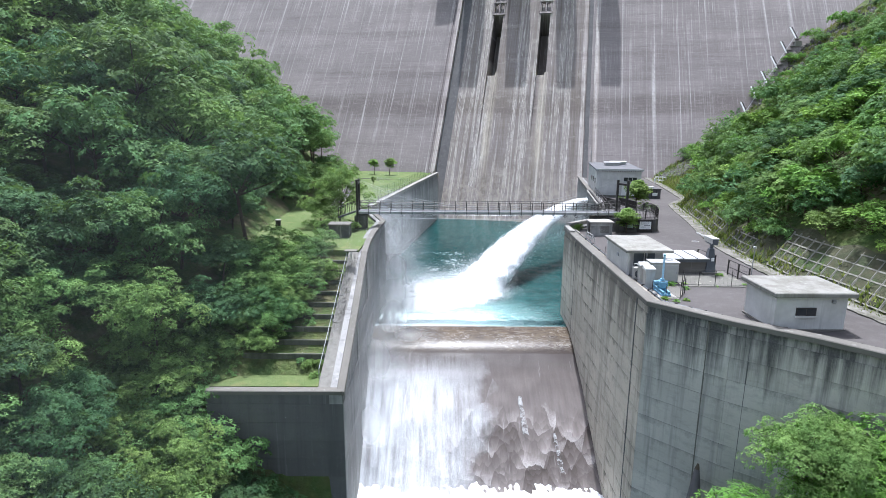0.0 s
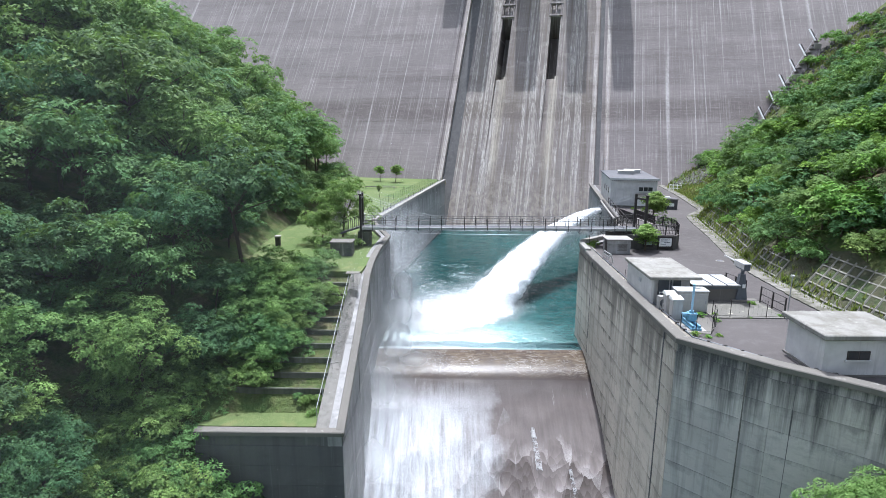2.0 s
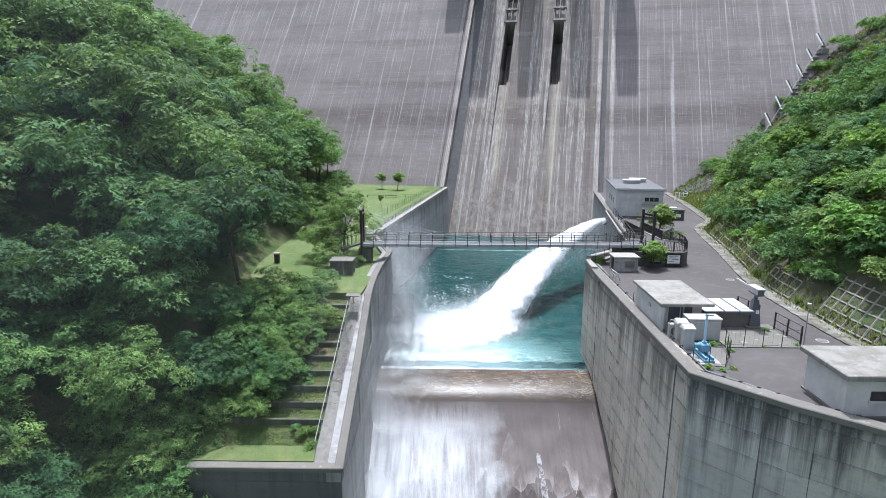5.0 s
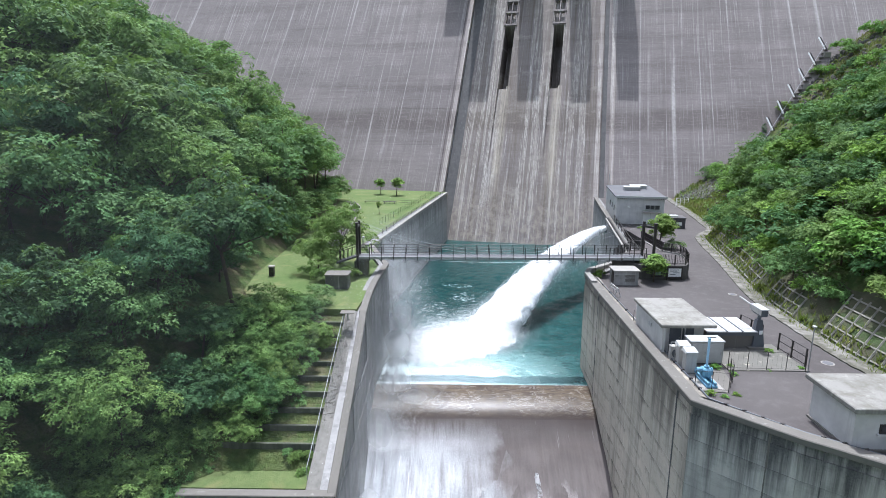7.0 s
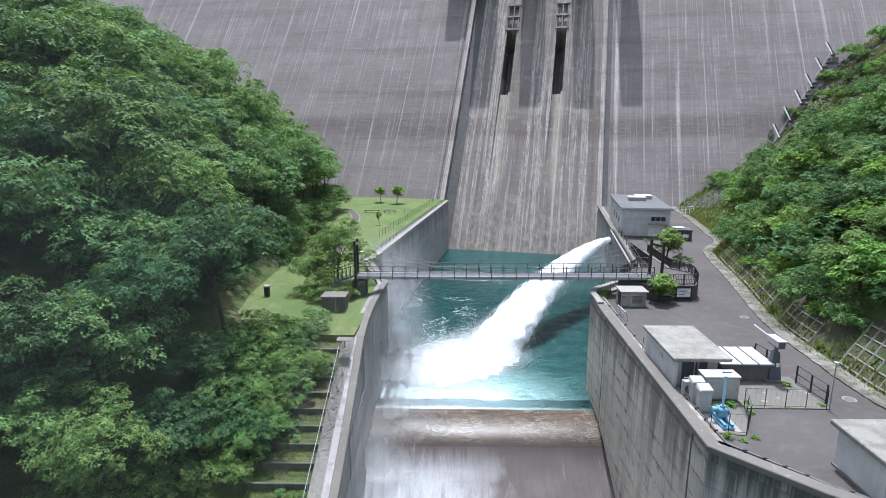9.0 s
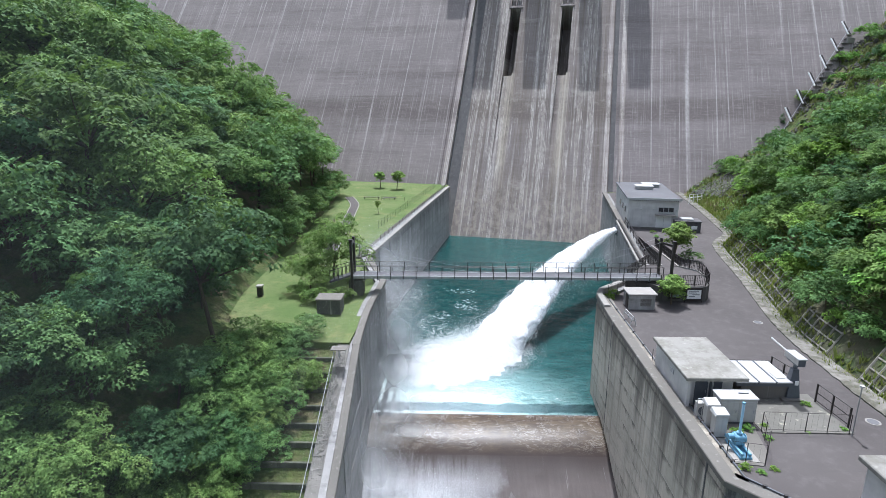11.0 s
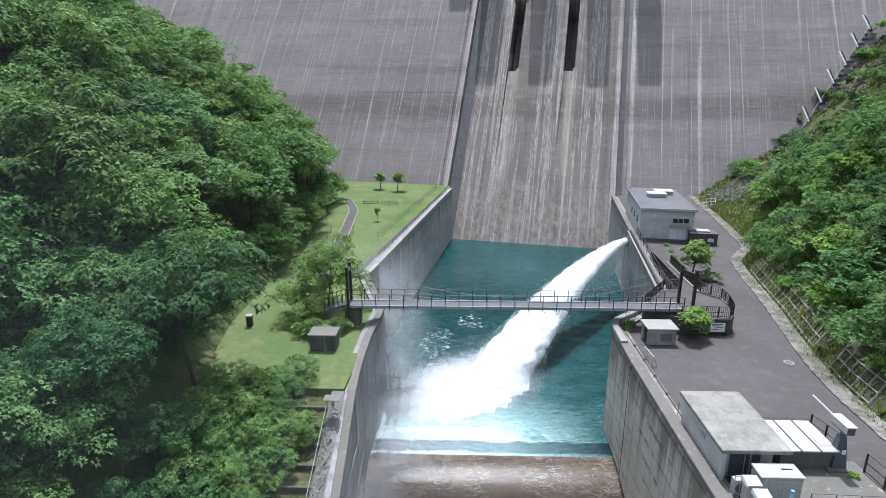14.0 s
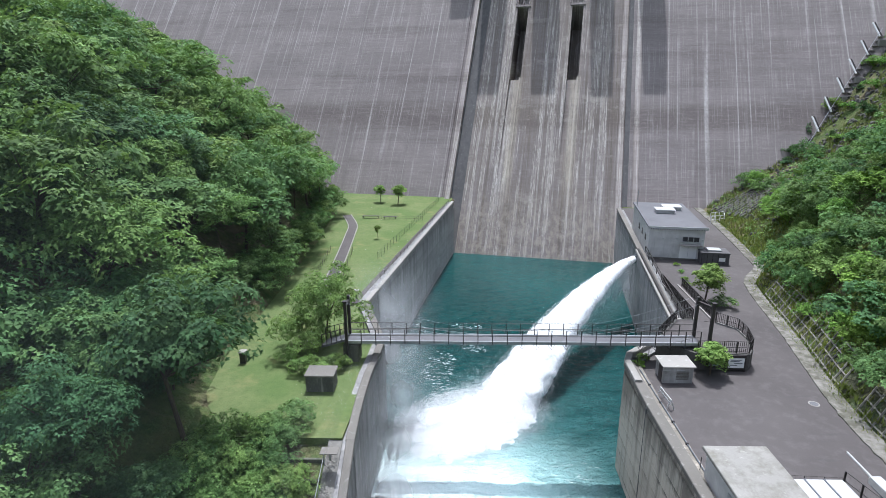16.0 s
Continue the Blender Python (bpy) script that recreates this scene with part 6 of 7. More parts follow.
    flakes("mist", pts, sizes, DROPS, "pale mist drifting over the weir wall", "mist")
    for x0 in (-10.4, -8.5, -6.4, -5.4, -4.4, -3.2):
        bm = bmesh.new()
        rows = []
        for j in range(25):
            y = 37 + 52 * j / 24
            rows.append([bm.verts.new((x0 + 0.35 * noise.noise((y * 0.09, z * 0.11, x0)) - max(0, y - 70) * 0.12, y, z)) for z in np.linspace(-13, 10.5, 16)])
        for a, b in zip(rows, rows[1:]):
            for k in range(15):
                bm.faces.new((a[k], b[k], b[k + 1], a[k + 1]))
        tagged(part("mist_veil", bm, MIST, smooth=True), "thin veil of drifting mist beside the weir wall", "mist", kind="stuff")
    # soft banks of mist across the weir's lee side
    for x0, y0, z0, wide, high in ((-6.0, 47.0, -8.0, 4.0, 7.0), (-6.0, 53.0, -4.5, 4.2, 7.5), (-5.2, 59.0, -2.0, 4.6, 7.0), (-5.4, 64.0, -0.5, 5.0, 8.0), (-5.6, 69.5, 1.0, 5.6, 8.0), (-7.0, 75.0, 3.0, 6.5, 8.5), (-8.0, 82.0, 5.0, 7.5, 8.0), (0.5, 66.6, -3.0, 7.5, 2.6), (-2.0, 70.5, -2.2, 7.5, 3.6), (4.5, 71.5, -2.6, 6.0, 3.0), (6.5, 76.5, -1.2, 5.0, 3.4), (-2.2, 62.4, -3.3, 5.5, 1.7), (-3.5, 57.6, -3.6, 5.0, 2.6), (-0.5, 65.4, -3.2, 6.0, 1.5), (5.0, 68.2, -3.1, 5.0, 1.5), (13.5, 87.0, -0.2, 2.6, 3.0), (10.8, 82.6, -1.0, 3.0, 3.0), (16.4, 91.0, 0.8, 2.2, 2.6)):
        bm = bmesh.new()
        rows = [[bm.verts.new((a / 8, 0.12 * noise.noise((a * 0.3, b * 0.3, y0)), b / 8)) for a in range(-8, 9)] for b in range(-8, 9)]
        for a, b in zip(rows, rows[1:]):
            for k in range(16):
                bm.faces.new((a[k], a[k + 1], b[k + 1], b[k]))
        bank = tagged(part("mist_bank", bm, PUFF, smooth=True), "soft drifting bank of spray mist over the weir wall", "mist", kind="stuff")
        bank.matrix_basis = pose(x0, y0, z0) @ Matrix.Diagonal((wide, 3.0, high, 1))
    # added sheet that pales the wood behind it, in place of haze
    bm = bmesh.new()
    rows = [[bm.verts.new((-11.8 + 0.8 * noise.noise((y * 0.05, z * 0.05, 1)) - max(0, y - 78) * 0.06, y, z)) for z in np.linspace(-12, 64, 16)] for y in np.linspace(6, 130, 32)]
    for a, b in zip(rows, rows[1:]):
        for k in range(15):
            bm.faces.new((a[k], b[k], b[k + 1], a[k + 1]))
    tagged(part("haze_veil", bm, HAZE, smooth=True), "added see-through sheet imitating haze along the wood", "mist", kind="stuff")
    # white flakes laid on the pool to imitate sun glints and broken foam
    pts = []
    for _ in range(1300):
        x, y = rng.uniform(-8.0, 4), rng.uniform(76, 97)
        if noise.noise((x * 0.25, y * 0.2, 2.0)) < 0.12 or x > 8 - (y - 80) * 0.05:
            continue
        w, h, t = rng.uniform(0.06, 0.34), rng.uniform(0.015, 0.05), rng.normal() * 0.2
        dx, dy = math.cos(t), math.sin(t)
        z = WATER + 0.16
        pts += [(x - dx * w, y - dy * w, z), (x + dy * h, y - dx * h, z + 0.03), (x + dx * w, y + dy * w, z), (x - dy * h, y + dx * h, z + 0.03)]
    me = bpy.data.meshes.new("foam_flecks")
    me.from_pydata(pts, [], np.arange(len(pts)).reshape(-1, 4).tolist())
    me.materials.append(FOAM)
    tagged(new("foam_flecks", me), "small white flakes imitating sun glints and foam on the ruffled pool", "foam", kind="stuff")
    # broken foam along the weir's crest
    bm = bmesh.new()
    rows = []
    for i in range(181):
        x = -7.0 + 21.4 * i / 180
        rows.append([bm.verts.new((x, 60.2 + 0.12 * k + 0.22 * noise.noise((x * 0.9, k * 0.7, 3.0)), WATER + 0.05 + 0.05 * noise.noise((x * 2, k, 1)) - 0.03 * (k == 0))) for k in range(4)])
    for a, b in zip(rows, rows[1:]):
        for k in range(3):
            bm.faces.new((a[k], b[k], b[k + 1], a[k + 1]))
    tagged(part("crest_foam", bm, SPRAYS[1], smooth=True), "broken white foam where the pool spills over", "foam", kind="stuff")
    # foam at the foot of the apron
    bm = bmesh.new()
    grid = []
    for j in range(60):
        y = 45.2 - 12 * (j / 59) ** 1.3
        row = []
        for i in range(150):
            x = -9 + 25 * i / 149
            z = -12.45 - 0.05 * max(0.0, 43.5 - y) + 0.35 * noise.noise((x * 0.8, y * 0.8, 3)) + 0.3 * noise.noise((x * 2.5, y * 2.5, 5)) - 0.02 * j
            row.append(bm.verts.new((x, y, z)))
        grid.append(row)
    for a, b in zip(grid, grid[1:]):
        for i in range(149):
            bm.faces.new((a[i], b[i], b[i + 1], a[i + 1]))
    tagged(part("foam_apron", bm, FOAM, smooth=True), "churning white foam at the foot of the weir", "foam", kind="stuff")


def spouts():
    """Two narrow white spouts that break through the thin sheet on the apron."""
    for x0, y0, y1, wide in ((7.95, 51.1, 47.8, 0.24), (10.9, 47.9, 44.9, 0.2)):
        bm = bmesh.new()
        rows = []
        for j in range(15):
            f = j / 14
            y = y0 + (y1 - y0) * f
            z = float(np.interp(y, [43.4, 46.1, 48.6, 51.4], [-13.2, -11.2, -9.45, -7.65]))
            w = wide * (0.8 + 0.4 * f)
            rows.append([bm.verts.new((x0 + 0.25 * f + s * w * (1 + 0.9 * noise.noise((y * 3.1, s * 2, x0))), y, z + 0.30 + (0.10 if abs(s) < 0.9 else -0.05))) for s in (-1, -0.5, 0, 0.5, 1)])
        for a, b in zip(rows, rows[1:]):
            for k in range(4):
                bm.faces.new((a[k], b[k], b[k + 1], a[k + 1]))
        tagged(part("water_spout", bm, SPRAYS[0], smooth=True), "narrow white spout of water on the weir apron", "water spout", kind="stuff")


jet()
spouts()
tagged(part("river_water", prism([(-14, -60), (20, -60), (20, 44), (-14, 44)], -14.2, -13.25), POOL), "dark river water below the weir", "water", kind="structure")


# ---- trees and shrubs ----
def crown_mesh(name, seed, radius, height, clumps, leaves, mat, leaf=0.42, round_=0.0):
    """A crown of domed boughs gathered in a few lobes; each bough carries fans of leaves on its upper side. Base at z = 0."""
    rng = np.random.default_rng(seed)
    lobes = [np.array((0.0, 0.0, 0.66 * height, 0.50 * radius))]
    many = max(5, clumps // 8)
    for k in range(many):
        t = 2 * math.pi * (k + rng.uniform(-0.3, 0.3)) / many
        out = rng.uniform(0.42, 0.66) * radius
        lobes.append(np.array((out * math.cos(t), out * math.sin(t), height * rng.uniform(0.30, 0.62), radius * rng.uniform(0.34, 0.52))))
    C = []
    while len(C) < clumps:
        lobe = lobes[rng.integers(len(lobes))]
        n = rng.normal(size=3)
        n[2] = abs(n[2]) * 1.1 - 0.35
        n /= np.linalg.norm(n)
        c = lobe[:3] + n * lobe[3] * rng.uniform(0.7, 1.08) * (1, 1, 0.8)
        if any(np.linalg.norm((c - o) * (1, 1, 1.5)) < 0.15 * radius for o in C):
            if rng.random() < 0.8:
                continue
        C.append(c)
    V = []
    for c in C:
        rx = radius * rng.uniform(0.19, 0.30)
        rz = rx * (rng.uniform(0.42, 0.62) + round_)
        lean = rng.normal(size=3) * 0.16
        fans = max(4, int(leaves * rng.uniform(0.75, 1.25) / 6))
        n = rng.normal(size=(fans, 3))
        n[:, 2] = np.abs(n[:, 2]) * 1.2 - 0.22
        n /= np.linalg.norm(n, axis=1)[:, None]
        mid = c + n * rng.uniform(0.8, 1.1, (fans, 1)) * (rx, rx, rz)
        up = n * (0.55, 0.55, 0.5) + lean + (0, 0, 0.7) + rng.normal(size=(fans, 3)) * 0.13
        up /= np.linalg.norm(up, axis=1)[:, None]
        out = n * (1, 1, 0.0) + rng.normal(size=(fans, 3)) * 0.3
        out -= up * np.sum(out * up, 1)[:, None]
        out /= np.linalg.norm(out, axis=1)[:, None]
        side = np.cross(up, out)
        for k in range(6):
            t = (k - 2.5) * 0.82 + rng.normal(size=(fans, 1)) * 0.2
            a = out * np.cos(t) + side * np.sin(t) - up * rng.uniform(0.0, 0.35, (fans, 1))
            b = np.cross(up, a) + up * rng.normal(size=(fans, 1)) * 0.3
            s = leaf * rng.uniform(0.75, 1.3, (fans, 1))
            root = mid + a * s * 0.12
            tri = np.stack([root + a * s * 0.35 - b * s * 0.30, root + a * s * 1.1, root + a * s * 0.3 + b * s * 0.30], 1)
            V.append(tri.reshape(-1, 3))
    V = np.concatenate(V)
    me = bpy.data.meshes.new(name)
    me.from_pydata(V.tolist(), [], np.arange(len(V)).reshape(-1, 3).tolist())
    me.materials.append(mat)
    return me, C


def trunk_mesh(name, C, radius, height, seed):
    rng = np.random.default_rng(seed)
    bm = bmesh.new()
    r0 = 0.05 * height * 0.45
    base = Vector((0, 0, -height * 0.35))
    mid = Vector((rng.normal() * 0.25, rng.normal() * 0.25, height * 0.3))
    rod(base, mid, r0, 7, bm, r0 * 0.65)
    for c in C[::5]:
        rod(mid, Vector(c), r0 * 0.4, 4, bm, r0 * 0.12)
    return mesh_of(bm, name, BARK)


def tree_kind(seed, radius, height, clumps, leaves, mat, label, leaf=0.42, name="tree"):
    root = thing(name, (0, 0, -200), label, "tree" if name == "tree" else name)
    me, C = crown_mesh("crown", seed, radius, height, clumps, leaves, mat, leaf=leaf, round_=0.35 if name == "shrub" or radius < 1.8 else 0.0)
    crown = new("crown", me)
    crown.parent = root
    tr = new("trunk", trunk_mesh("trunk", C, radius, height, seed))
    tr.parent = root
    return root


def drop(root):
    for o in (*root.children_recursive, root):
        bpy.data.objects.remove(o)


KINDS = [
    tree_kind(1, 4.3, 6.4, 60, 118, LEAF[0], "broad green deciduous tree on the hillside", 0.300),
    tree_kind(2, 3.7, 6.0, 52, 118, LEAF[1], "light green deciduous tree on the hillside", 0.276),
    tree_kind(3, 4.0, 7.0, 56, 118, LEAF[2], "dark green deciduous tree on the hillside", 0.300),
    tree_kind(4, 3.2, 5.2, 44, 118, LEAF[0], "small green deciduous tree on the hillside", 0.264),
    tree_kind(5, 4.8, 5.6, 66, 118, LEAF[1], "wide layered light green tree on the hillside", 0.300),
]
NEAR = [
    tree_kind(6, 4.2, 6.2, 64, 205, LEAF[0], "broad green deciduous tree on the lower slope", 0.228),
    tree_kind(7, 3.8, 6.0, 58, 205, LEAF[1], "light green deciduous tree on the lower slope", 0.216),
    tree_kind(8, 4.0, 6.8, 60, 205, LEAF[2], "dark green deciduous tree on the lower slope", 0.228),
    tree_kind(9, 3.4, 5.4, 50, 205, LEAF[1], "small light green tree on the lower slope", 0.192),
]
# far crowns take the light leaves more often, haze put into their colour
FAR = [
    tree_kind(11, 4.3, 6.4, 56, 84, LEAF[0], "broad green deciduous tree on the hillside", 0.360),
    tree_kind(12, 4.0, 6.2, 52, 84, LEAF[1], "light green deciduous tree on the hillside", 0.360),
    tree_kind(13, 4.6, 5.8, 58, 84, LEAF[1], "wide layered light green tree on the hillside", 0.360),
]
SHRUBS = [
    tree_kind(21, 1.9, 2.3, 26, 112, LEAF[1], "bright green shrub on the slope", 0.192, "shrub"),
    tree_kind(22, 2.2, 2.7, 28, 112, LEAF[0], "dense green shrub on the slope", 0.204, "shrub"),
    tree_kind(24, 2.0, 2.4, 26, 112, BRIGHT, "fresh bright green shrub on the slope", 0.192, "shrub"),
    tree_kind(23, 1.6, 1.9, 22, 112, LEAF[2], "dark green shrub on the slope", 0.192, "shrub"),
]
rng = random.Random(7)


def plant(kind, x, y, z, size, tall=1.0):
    ob = copy_thing(kind, Matrix.Identity(4))
    ob.matrix_basis = pose(x, y, z, rng.uniform(-5, 5), rng.uniform(-5, 5), rng.uniform(0, 360)) @ Matrix.Diagonal((size, size, size * tall, 1))
    return ob


def left_wood():
    count = 0
    y = 43.5
    while y < 142:
        x = -9.0
        while x > -75:
            step = 4.6 + max(0, -x - 25) * 0.06
            px, py = x + rng.uniform(-1.2, 1.2), y + rng.uniform(-1.2, 1.2)
            x -= step
            if py > 55:
                room = lerp_table(LAWN_EDGE, py) - (3.4 if py < 80 else 1.6) - px
            else:
                room = -15.6 - px
            if room < 0 or px < -62 - (py - 40) * 0.1:
                continue
            if math.hypot(px, py - 5) < 17 or count > 285:
                continue
            k = KINDS[rng.choice((0, 0, 1, 2, 2, 3, 4, 4, 1, 2))]
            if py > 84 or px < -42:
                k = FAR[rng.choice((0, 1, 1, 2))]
            elif py < 50 and px > -34:
                k = NEAR[rng.choice((0, 0, 1, 2, 2, 3))]
            if 45 < py < 62 and -40 < px < -17:
                k = (NEAR if py < 50 else KINDS)[rng.choice((2, 2, 2, 0))]
            s = rng.uniform(0.7, 1.55) * (0.8 if room < 2.5 else 1.0) * (1.1 if py > 60 else 0.9)
            z = hill(px, py) + (0.6 if py < 60 else 1.8) * s + rng.uniform(-1.3, 1.6)
            tall = rng.uniform(0.8, 1.35)
            if py > 62:
                over = z + 6.3 * s * tall - lerp_table(CROWN_LINE, (px + 1.6 * s) * 112 / py)
                if over > 6.5:
                    continue
                if over > 0:
                    z -= over * 0.6
                    s *= 1 - 0.04 * over
            plant(k, px, py, z, s, tall)
            count += 1
        y += 4.7 + max(0, y - 60) * 0.012
    return count


left_wood()


def near_wood():
    """The dense lower wood below and beside the terrace; its crowns leave the terrace wall free."""
    y = 19.0
    while y < 42:
        x = -10.5
        while x > -46:
            px, py = x + rng.uniform(-1.0, 1.0), y + rng.uniform(-1.0, 1.0)
            x -= 3.3 if x > -26 else 4.2
            s = rng.uniform(0.62, 1.0) * (1.15 if px < -24 else 1.0)
            z = hill(px, py) + rng.uniform(-0.6, 0.9)
            mid = z + 3.2 * s
            if py < 38.5:
                edge = lerp_table([(24, -9.4), (36, -14.3)], py) + 0.33 * (lerp_table([(24, 6.6), (36, 0.5)], py) - mid)
            else:
                edge = -15.4
            if px + 2.3 * s > edge or math.hypot(px, py - 5) < 14:
                continue
            plant(NEAR[rng.choice((0, 0, 1, 1, 2, 2, 3))], px, py, z, s, rng.uniform(0.85, 1.3))
        y += 3.5


near_wood()


def right_scrub():
    count = 0
    y = 24.0
    while y < 146:
        xe = lerp_table(ROAD_EDGE, y)
        d = 5.9 if y < 51 else 3.7
        while d < (42 if y < 100 else 58):
            step = 2.7 + 0.06 * d
            px, py = xe + d + rng.uniform(-0.8, 0.8), y + rng.uniform(-0.9, 0.9)
            d += step
            bare = noise.noise((px * 0.09, py * 0.09, 1.7))
            if (py > 96 and d < 9.5) or bare > (0.45 if py < 95 else 0.2) or count > 430 or (py > 114 and px < 54):
                continue
            s = rng.uniform(0.8, 1.95) * (0.72 if d < 9 else 1.1) * (0.6 if py > 104 else 1.0)
            if d > 11 and rng.random() < 0.22 and py < 112:
                plant(KINDS[rng.choice((0, 1, 1, 2, 3))], px, py, hill(px, py) + 0.2, rng.uniform(0.5, 0.85), 1.0)
            else:
                plant(SHRUBS[rng.choice((0, 0, 1, 1, 2, 2, 3, 3))], px, py, hill(px, py) - 0.2, s, rng.uniform(0.8, 1.35))
            count += 1
        y += 3.1 + max(0, y - 60) * 0.012
    return count


right_scrub()
# the wood's edge along the lawn
y = 58.0
while y < 141:
    x = lerp_table(LAWN_EDGE, y) - (3.0 if y < 78 else 1.2)
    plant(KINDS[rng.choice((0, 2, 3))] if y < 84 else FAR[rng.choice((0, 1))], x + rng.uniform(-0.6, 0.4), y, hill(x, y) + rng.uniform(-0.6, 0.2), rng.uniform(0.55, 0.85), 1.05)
    y += rng.uniform(3.0, 4.4)
# single trees
for x, y, z, sz in ((-18.2, 42.2, -0.6, 0.6), (-17.6, 44.6, 0.8, 0.7), (-15.6, 44.2, 0.9, 0.5), (-14.0, 45.8, 1.6, 0.62), (-16.0, 46.8, 2.2, 0.8), (-13.0, 47.6, 2.4, 0.5), (-14.6, 49.0, 3.0, 0.8), (-12.8, 50.6, 3.4, 0.62), (-16.6, 49.8, 4.0, 0.85), (-15.6, 52.2, 5.0, 0.75), (-12.9, 52.6, 4.8, 0.5), (-14.2, 43.2, 0.0, 0.55), (-13.0, 44.8, 1.2, 0.6), (-12.6, 46.6, 2.0, 0.6), (-12.4, 49.0, 3.2, 0.55)):
    plant(NEAR[rng.choice((0, 1, 3))], x, y, z, sz, 1.05)
for x, y, z, sz in ((-18.8, 37.0, -4.6, 0.85), (-17.4, 34.8, -7.6, 0.8), (-20.8, 38.4, -2.4, 0.85), (-19.6, 40.8, -1.2, 0.75), (-18.0, 40.0, -2.4, 0.55), (-22.6, 40.4, 0.0, 0.85), (-21.0, 35.6, -5.0, 0.85), (-17.0, 32.0, -9.6, 0.8)):
    plant(NEAR[rng.choice((0, 1, 1, 3))], x, y, z, sz, 1.1)
tagged(plant(NEAR[3], -12.8, 70.6, LAWN - 0.2, 1.05, 1.4), "light green tree on the lawn beside the footbridge", "tree")
tagged(plant(NEAR[1], -14.6, 67.6, LAWN - 0.6, 0.75, 1.2), "small light green tree on the lawn beside the footbridge", "tree")
plant(SHRUBS[0], -10.6, 64.4, LAWN - 0.2, 0.7, 0.9)
plant(SHRUBS[0], -12.6, 63.4, LAWN - 0.2, 0.9, 0.8)
plant(KINDS[3], -12.4, 55.2, LAWN - 1.2, 0.7, 0.9)
plant(KINDS[1], -11.6, 51.0, 3.6, 0.6, 0.9)
LUSH = [
    tree_kind(41, 3.0, 6.4, 100, 330, LEAF[1], "lush bright green tree below the yard wall", 0.13),
    tree_kind(42, 3.2, 5.6, 100, 330, BRIGHT, "broad fresh green tree below the yard wall", 0.13),
]
for k, x, y, z, sz, tall in ((0, 20.0, 26.6, -2.2, 1.0, 1.2), (1, 17.3, 26.4, -5.0, 0.85, 1.0), (1, 23.6, 27.0, -2.2, 1.0, 1.2), (0, 19.6, 23.8, -5.2, 1.05, 1.0), (1, 21.8, 24.6, -3.4, 1.1, 1.1), (0, 26.6, 24.4, -2.0, 1.2, 1.2)):
    plant(LUSH[k], x, y, z, sz, tall)
plant(NEAR[2], 30.5, 21.5, -1.0, 1.0, 1.1)
plant(NEAR[0], 25.0, 18.5, -5.5, 0.9, 1.0)
# dark cone, stump-shaped, for a pointed thing of unknown kind
stump = thing("tree_stump", (17.0, 32.9, -2.8), "dark pointed cone standing against the yard wall", "stump")
part("trunk", rod((0.1, 0, -10.5), (0, 0, -0.35), 1.5, 9, None, 0.16), SHED, stump, smooth=True)
part("tip", rod((0, 0, -0.4), (0.05, 0, 0.0), 0.17, 7, None, 0.06), BARK, stump)
YT = [
    tree_kind(31, 1.0, 3.4, 75, 62, YOUNG, "small bright green young tree with a slender trunk", 0.17, "tree"),
]
plant(YT[0], 27.9, 80.4, 6.6, 1.75, 0.95)
tagged(plant(SHRUBS[1], 29.2, 79.2, YARD - 0.1, 0.6, 0.9), "low dark green bush under the young tree", "shrub")
plant(YT[0], 21.35, 63.6, 6.5, 1.3, 0.85)
for x, y, s in ((-16.4, 136.6, 1.25), (-12.4, 134.6, 1.45), (-26.5, 137.0, 1.3)):
    plant(YT[0], x, y, 7.5, s, 0.8)
plant(YT[0], -12.9, 107.5, 7.2, 0.5, 1.2)
for x, y, s in ((15.9, 65.2, 0.5), (16.6, 66.3, 0.55), (22.3, 71.5, 0.6), (22.8, 74, 0.5), (17.3, 41.9, 0.35), (18.1, 42.3, 0.35), (16.2, 38.6, 0.3), (28.6, 88.0, 0.4), (29.2, 91.0, 0.4), (29.6, 94.0, 0.4), (28.0, 86.2, 0.4), (30.8, 87.2, 0.35), (19.3, 42.7, 0.22), (18.9, 41.4, 0.25), (21.6, 42.1, 0.16), (23.9, 42.4, 0.22), (23.3, 45.2, 0.3), (16.9, 38.3, 0.22), (17.7, 38.6, 0.22), (24.6, 73.5, 0.3), (22.2, 73.6, 0.3), (-9.5, 40.2, 0.26), (-10.2, 41.2, 0.3), (-9.4, 41.4, 0.25), (-10.9, 41.6, 0.24)):
    clump = plant(SHRUBS[2 if x > 0 else 0], x, y, (YARD if x > 0 else hill(x, y)) - 0.1, s * (0.6 if x > 0 else 1.0), 0.9)
    tagged(clump, "small green weed clump at the edge of the paving" if x > 0 else "low green bush behind the terrace wall", "shrub")
for k in KINDS + NEAR + FAR + SHRUBS + LUSH + YT:
    drop(k)


# grassy tufts along the foot of the slope and the gutter
def tufts():
    r = np.random.default_rng(3)
    V = []
    for _ in range(9000):
        y = r.uniform(28, 128)
        d = 0.75 + abs(r.normal()) * (3.6 if y > 62 else 1.0)
        x = lerp_table(ROAD_EDGE, y) + d
        if r.random() < (0.75 if y < 60 else 0.45) and d < 5:
            continue
        z = hill(x, y)
        for _ in range(3):
            t = r.uniform(0, 6.28)
            h, w = r.uniform(0.25, 0.75), r.uniform(0.05, 0.12)
            dx, dy = math.cos(t), math.sin(t)
            V += [(x - dy * w, y + dx * w, z), (x + dy * w, y - dx * w, z), (x + dx * h * 0.5, y + dy * h * 0.5, z + h)]
    me = bpy.data.meshes.new("weeds")
    me.from_pydata(V, [], np.arange(len(V)).reshape(-1, 3).tolist())
    me.materials.append(WEED)
    tagged(new("weeds", me), "tall dry weeds and grass at the foot of the slope", "weeds", kind="stuff")


tufts()


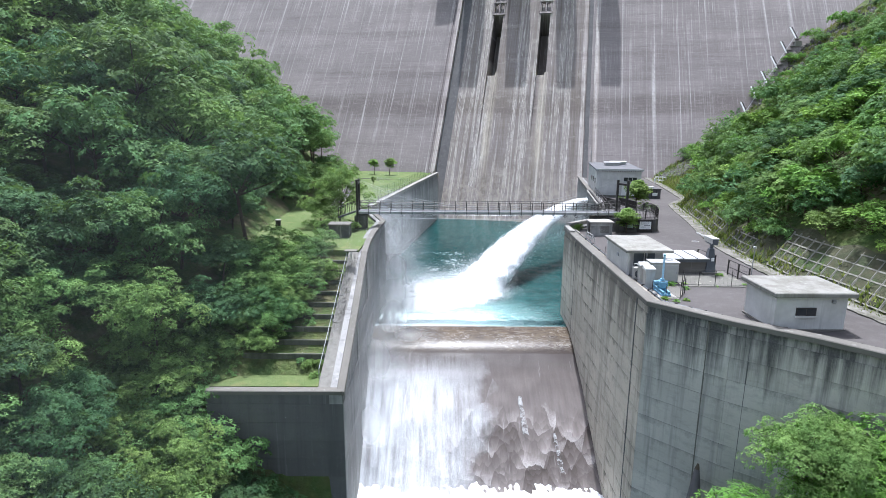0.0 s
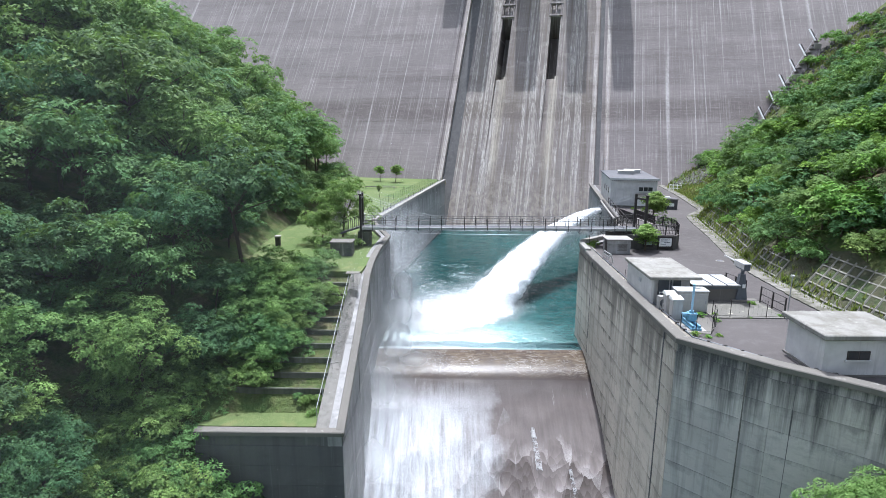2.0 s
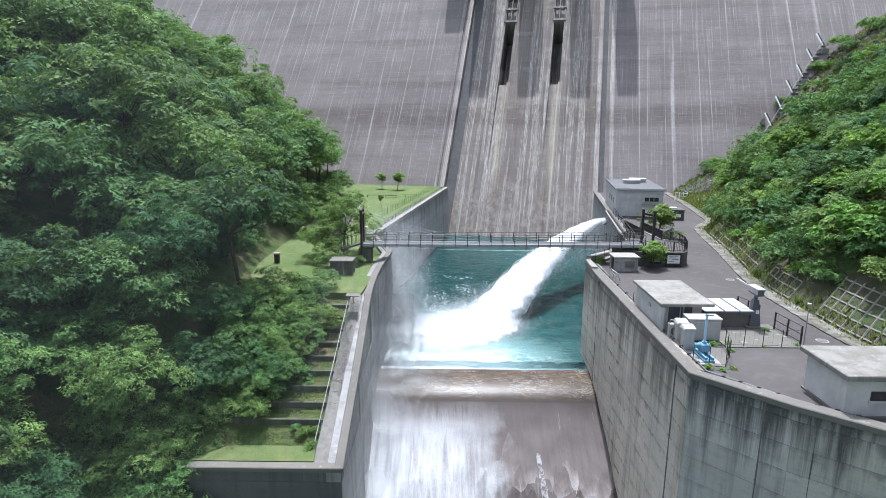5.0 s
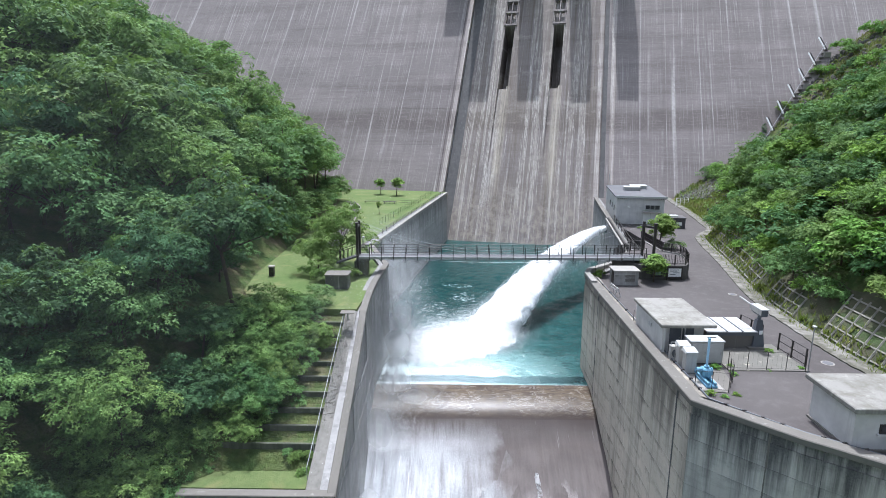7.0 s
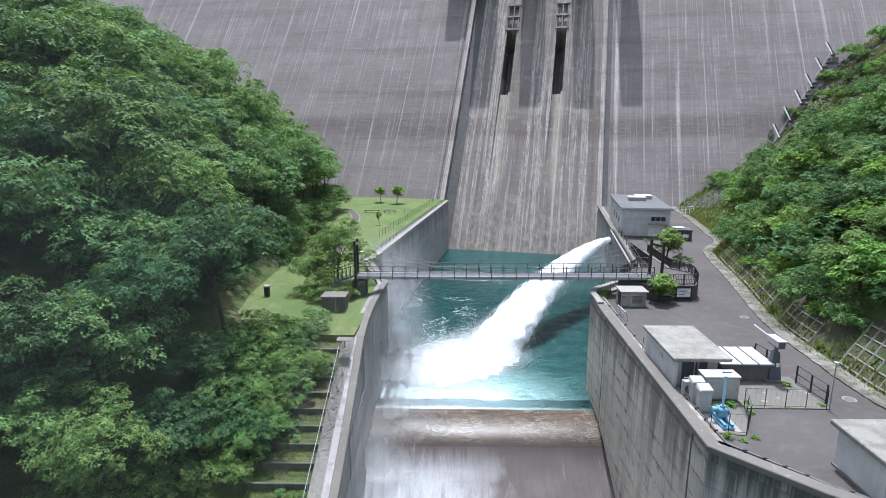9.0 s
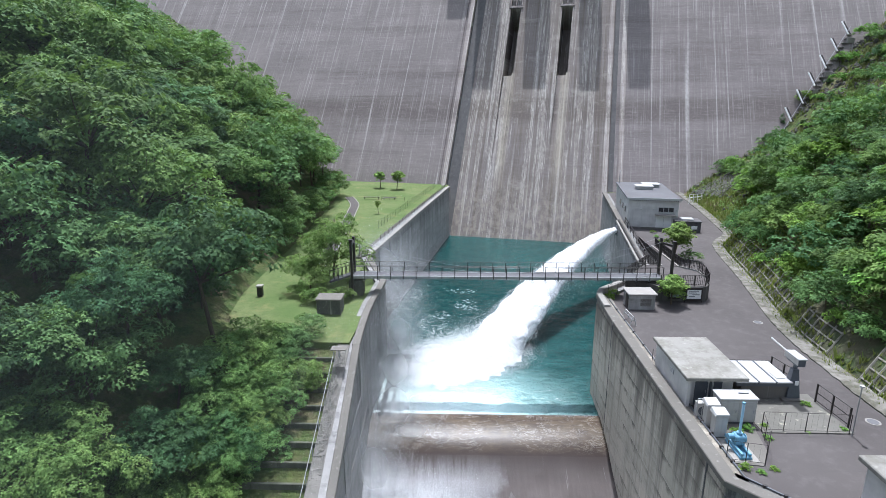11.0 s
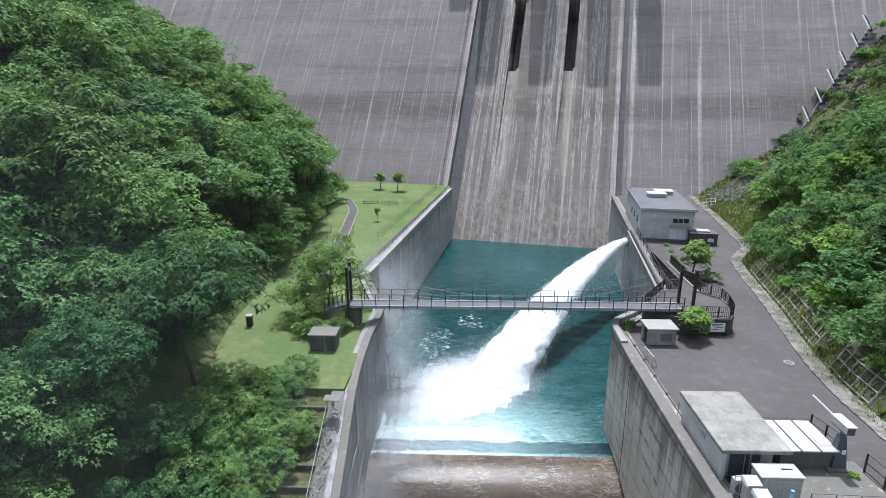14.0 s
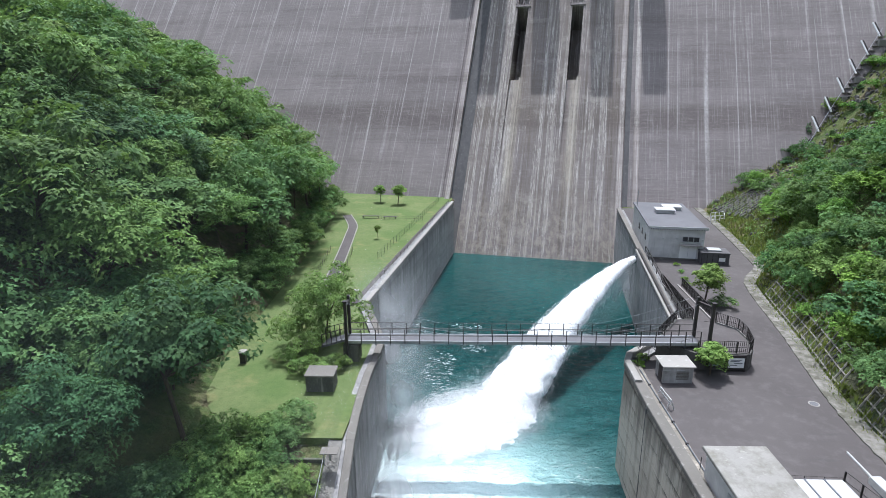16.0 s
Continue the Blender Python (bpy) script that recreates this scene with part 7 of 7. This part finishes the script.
def rubble():
    """Loose dark rock and dry grass on the bare ground below the abutment stairs."""
    r = np.random.default_rng(17)
    bm = bmesh.new()
    for _ in range(1500):
        y = 146 - 42 * r.random() ** 1.4
        x = lerp_table(ROAD_EDGE, y) + r.uniform(3, 60)
        s = r.uniform(0.2, 0.75)
        m = pose(x, y, hill(x, y) + 0.1, *r.uniform(0, 360, 3)) @ Matrix.Diagonal((s, s * r.uniform(0.5, 1), s * 0.6, 1))
        bmesh.ops.create_icosphere(bm, subdivisions=1, radius=1.0, matrix=m)
    tagged(part("rubble", bm, STONE), "loose dark rocks on the bare abutment slope", "rocks", kind="stuff")
    V = []
    for _ in range(34000):
        y = r.uniform(100, 148)
        x = lerp_table(ROAD_EDGE, y) + r.uniform(2, 62)
        if noise.noise((x * 0.13, y * 0.13, 4.0)) < -0.15:
            continue
        z, t = hill(x, y), r.uniform(0, 6.28)
        h, w = r.uniform(0.3, 0.9), r.uniform(0.08, 0.16)
        dx, dy = math.cos(t), math.sin(t)
        V += [(x - dy * w, y + dx * w, z), (x + dy * w, y - dx * w, z), (x + dx * h * 0.5, y + dy * h * 0.5, z + h)]
    me = bpy.data.meshes.new("dry_grass")
    me.from_pydata(V, [], np.arange(len(V)).reshape(-1, 3).tolist())
    me.materials.append(DRY)
    tagged(new("dry_grass", me), "patchy dry grass on the abutment slope", "grass", kind="stuff")


rubble()


def creepers():
    """Low leafy ground cover between the shrubs of the right slope."""
    r = np.random.default_rng(8)
    V = []
    for _ in range(30000):
        y = r.uniform(24, 132)
        x = lerp_table(ROAD_EDGE, y) + (3.0 if y > 62 else 6.0 if y < 52 else 4.0) + 36 * r.random() ** 1.5
        z = hill(x, y) + abs(r.normal()) * 0.35
        if y > 95 and r.random() < 0.55:
            continue
        t, s = r.uniform(0, 6.28), r.uniform(0.10, 0.26)
        a = np.array((math.cos(t), math.sin(t), r.normal() * 0.4)) * s
        b = np.array((-math.sin(t), math.cos(t), r.normal() * 0.4)) * s * 0.6
        c = np.array((x, y, z))
        V += [tuple(c - a), tuple(c + b), tuple(c + a), tuple(c - b)]
    me = bpy.data.meshes.new("creepers")
    me.from_pydata(V, [], np.arange(len(V)).reshape(-1, 4).tolist())
    me.materials.append(LEAF[1])
    tagged(new("creepers", me), "low leafy creepers covering the slope between shrubs", "ground cover", kind="stuff")


creepers()


# ---- cast panels of the walls and the dam, last ----
def cast_panels():
    lift, bay = 1.5, 7.4
    for root, a, b, nrm, za, zb, ta, tb, mat in PANELS:
        length = (b - a).length
        d = (b - a).normalized()
        bays = max(1, round(length / bay))
        w = length / bays
        bm = box(-w / 2 + 0.005, w / 2 - 0.005, -0.05, 0.0, -lift / 2 + 0.009, lift / 2 - 0.009)
        shared = mesh_of(bm, "panel", mat)
        ang = math.degrees(math.atan2(d.y, d.x))
        flip = 180 if nrm.dot(Vector((math.sin(radians(ang)), -math.cos(radians(ang)), 0))) < 0 else 0
        for i in range(bays):
            mid = a + d * (w * (i + 0.5))
            f0, f1 = i / bays, (i + 1) / bays
            top = min(ta + (tb - ta) * f0, ta + (tb - ta) * f1)
            z = -13.4
            while z + lift < top:
                if z > min(za, zb) - 0.5 and z > -13.5:
                    ob = new("panel", shared)
                    ob.parent = root
                    off = random.uniform(-0.012, 0.012)
                    ob.matrix_basis = Matrix.Translation(mid - nrm * (0.012 - off) + Vector((0, 0, z + lift / 2))) @ pose(0, 0, 0, 0, 0, ang + flip) @ pose(0, -0.0, 0)
                z += lift
    # dam lifts, three metres high between contraction joints
    lifts = {}
    for u0, step, blocks in ((-3.5, -14.0, 7), (33.5, 14.0, 6)):
        for i in range(blocks):
            c = u0 + step * (i + 0.5)
            for j in range(23):
                y = 1.9 + 3.75 * j
                if "m" not in lifts:
                    lifts["m"] = mesh_of(box(-6.99, 6.99, -1.867, 1.867, -0.2, 0.0), "lift", DAM)
                ob = new("lift", lifts["m"])
                ob.parent = the_dam
                ob.matrix_basis = DAM_FRAME @ pose(c, y, random.uniform(-0.008, 0.008))


cast_panels()
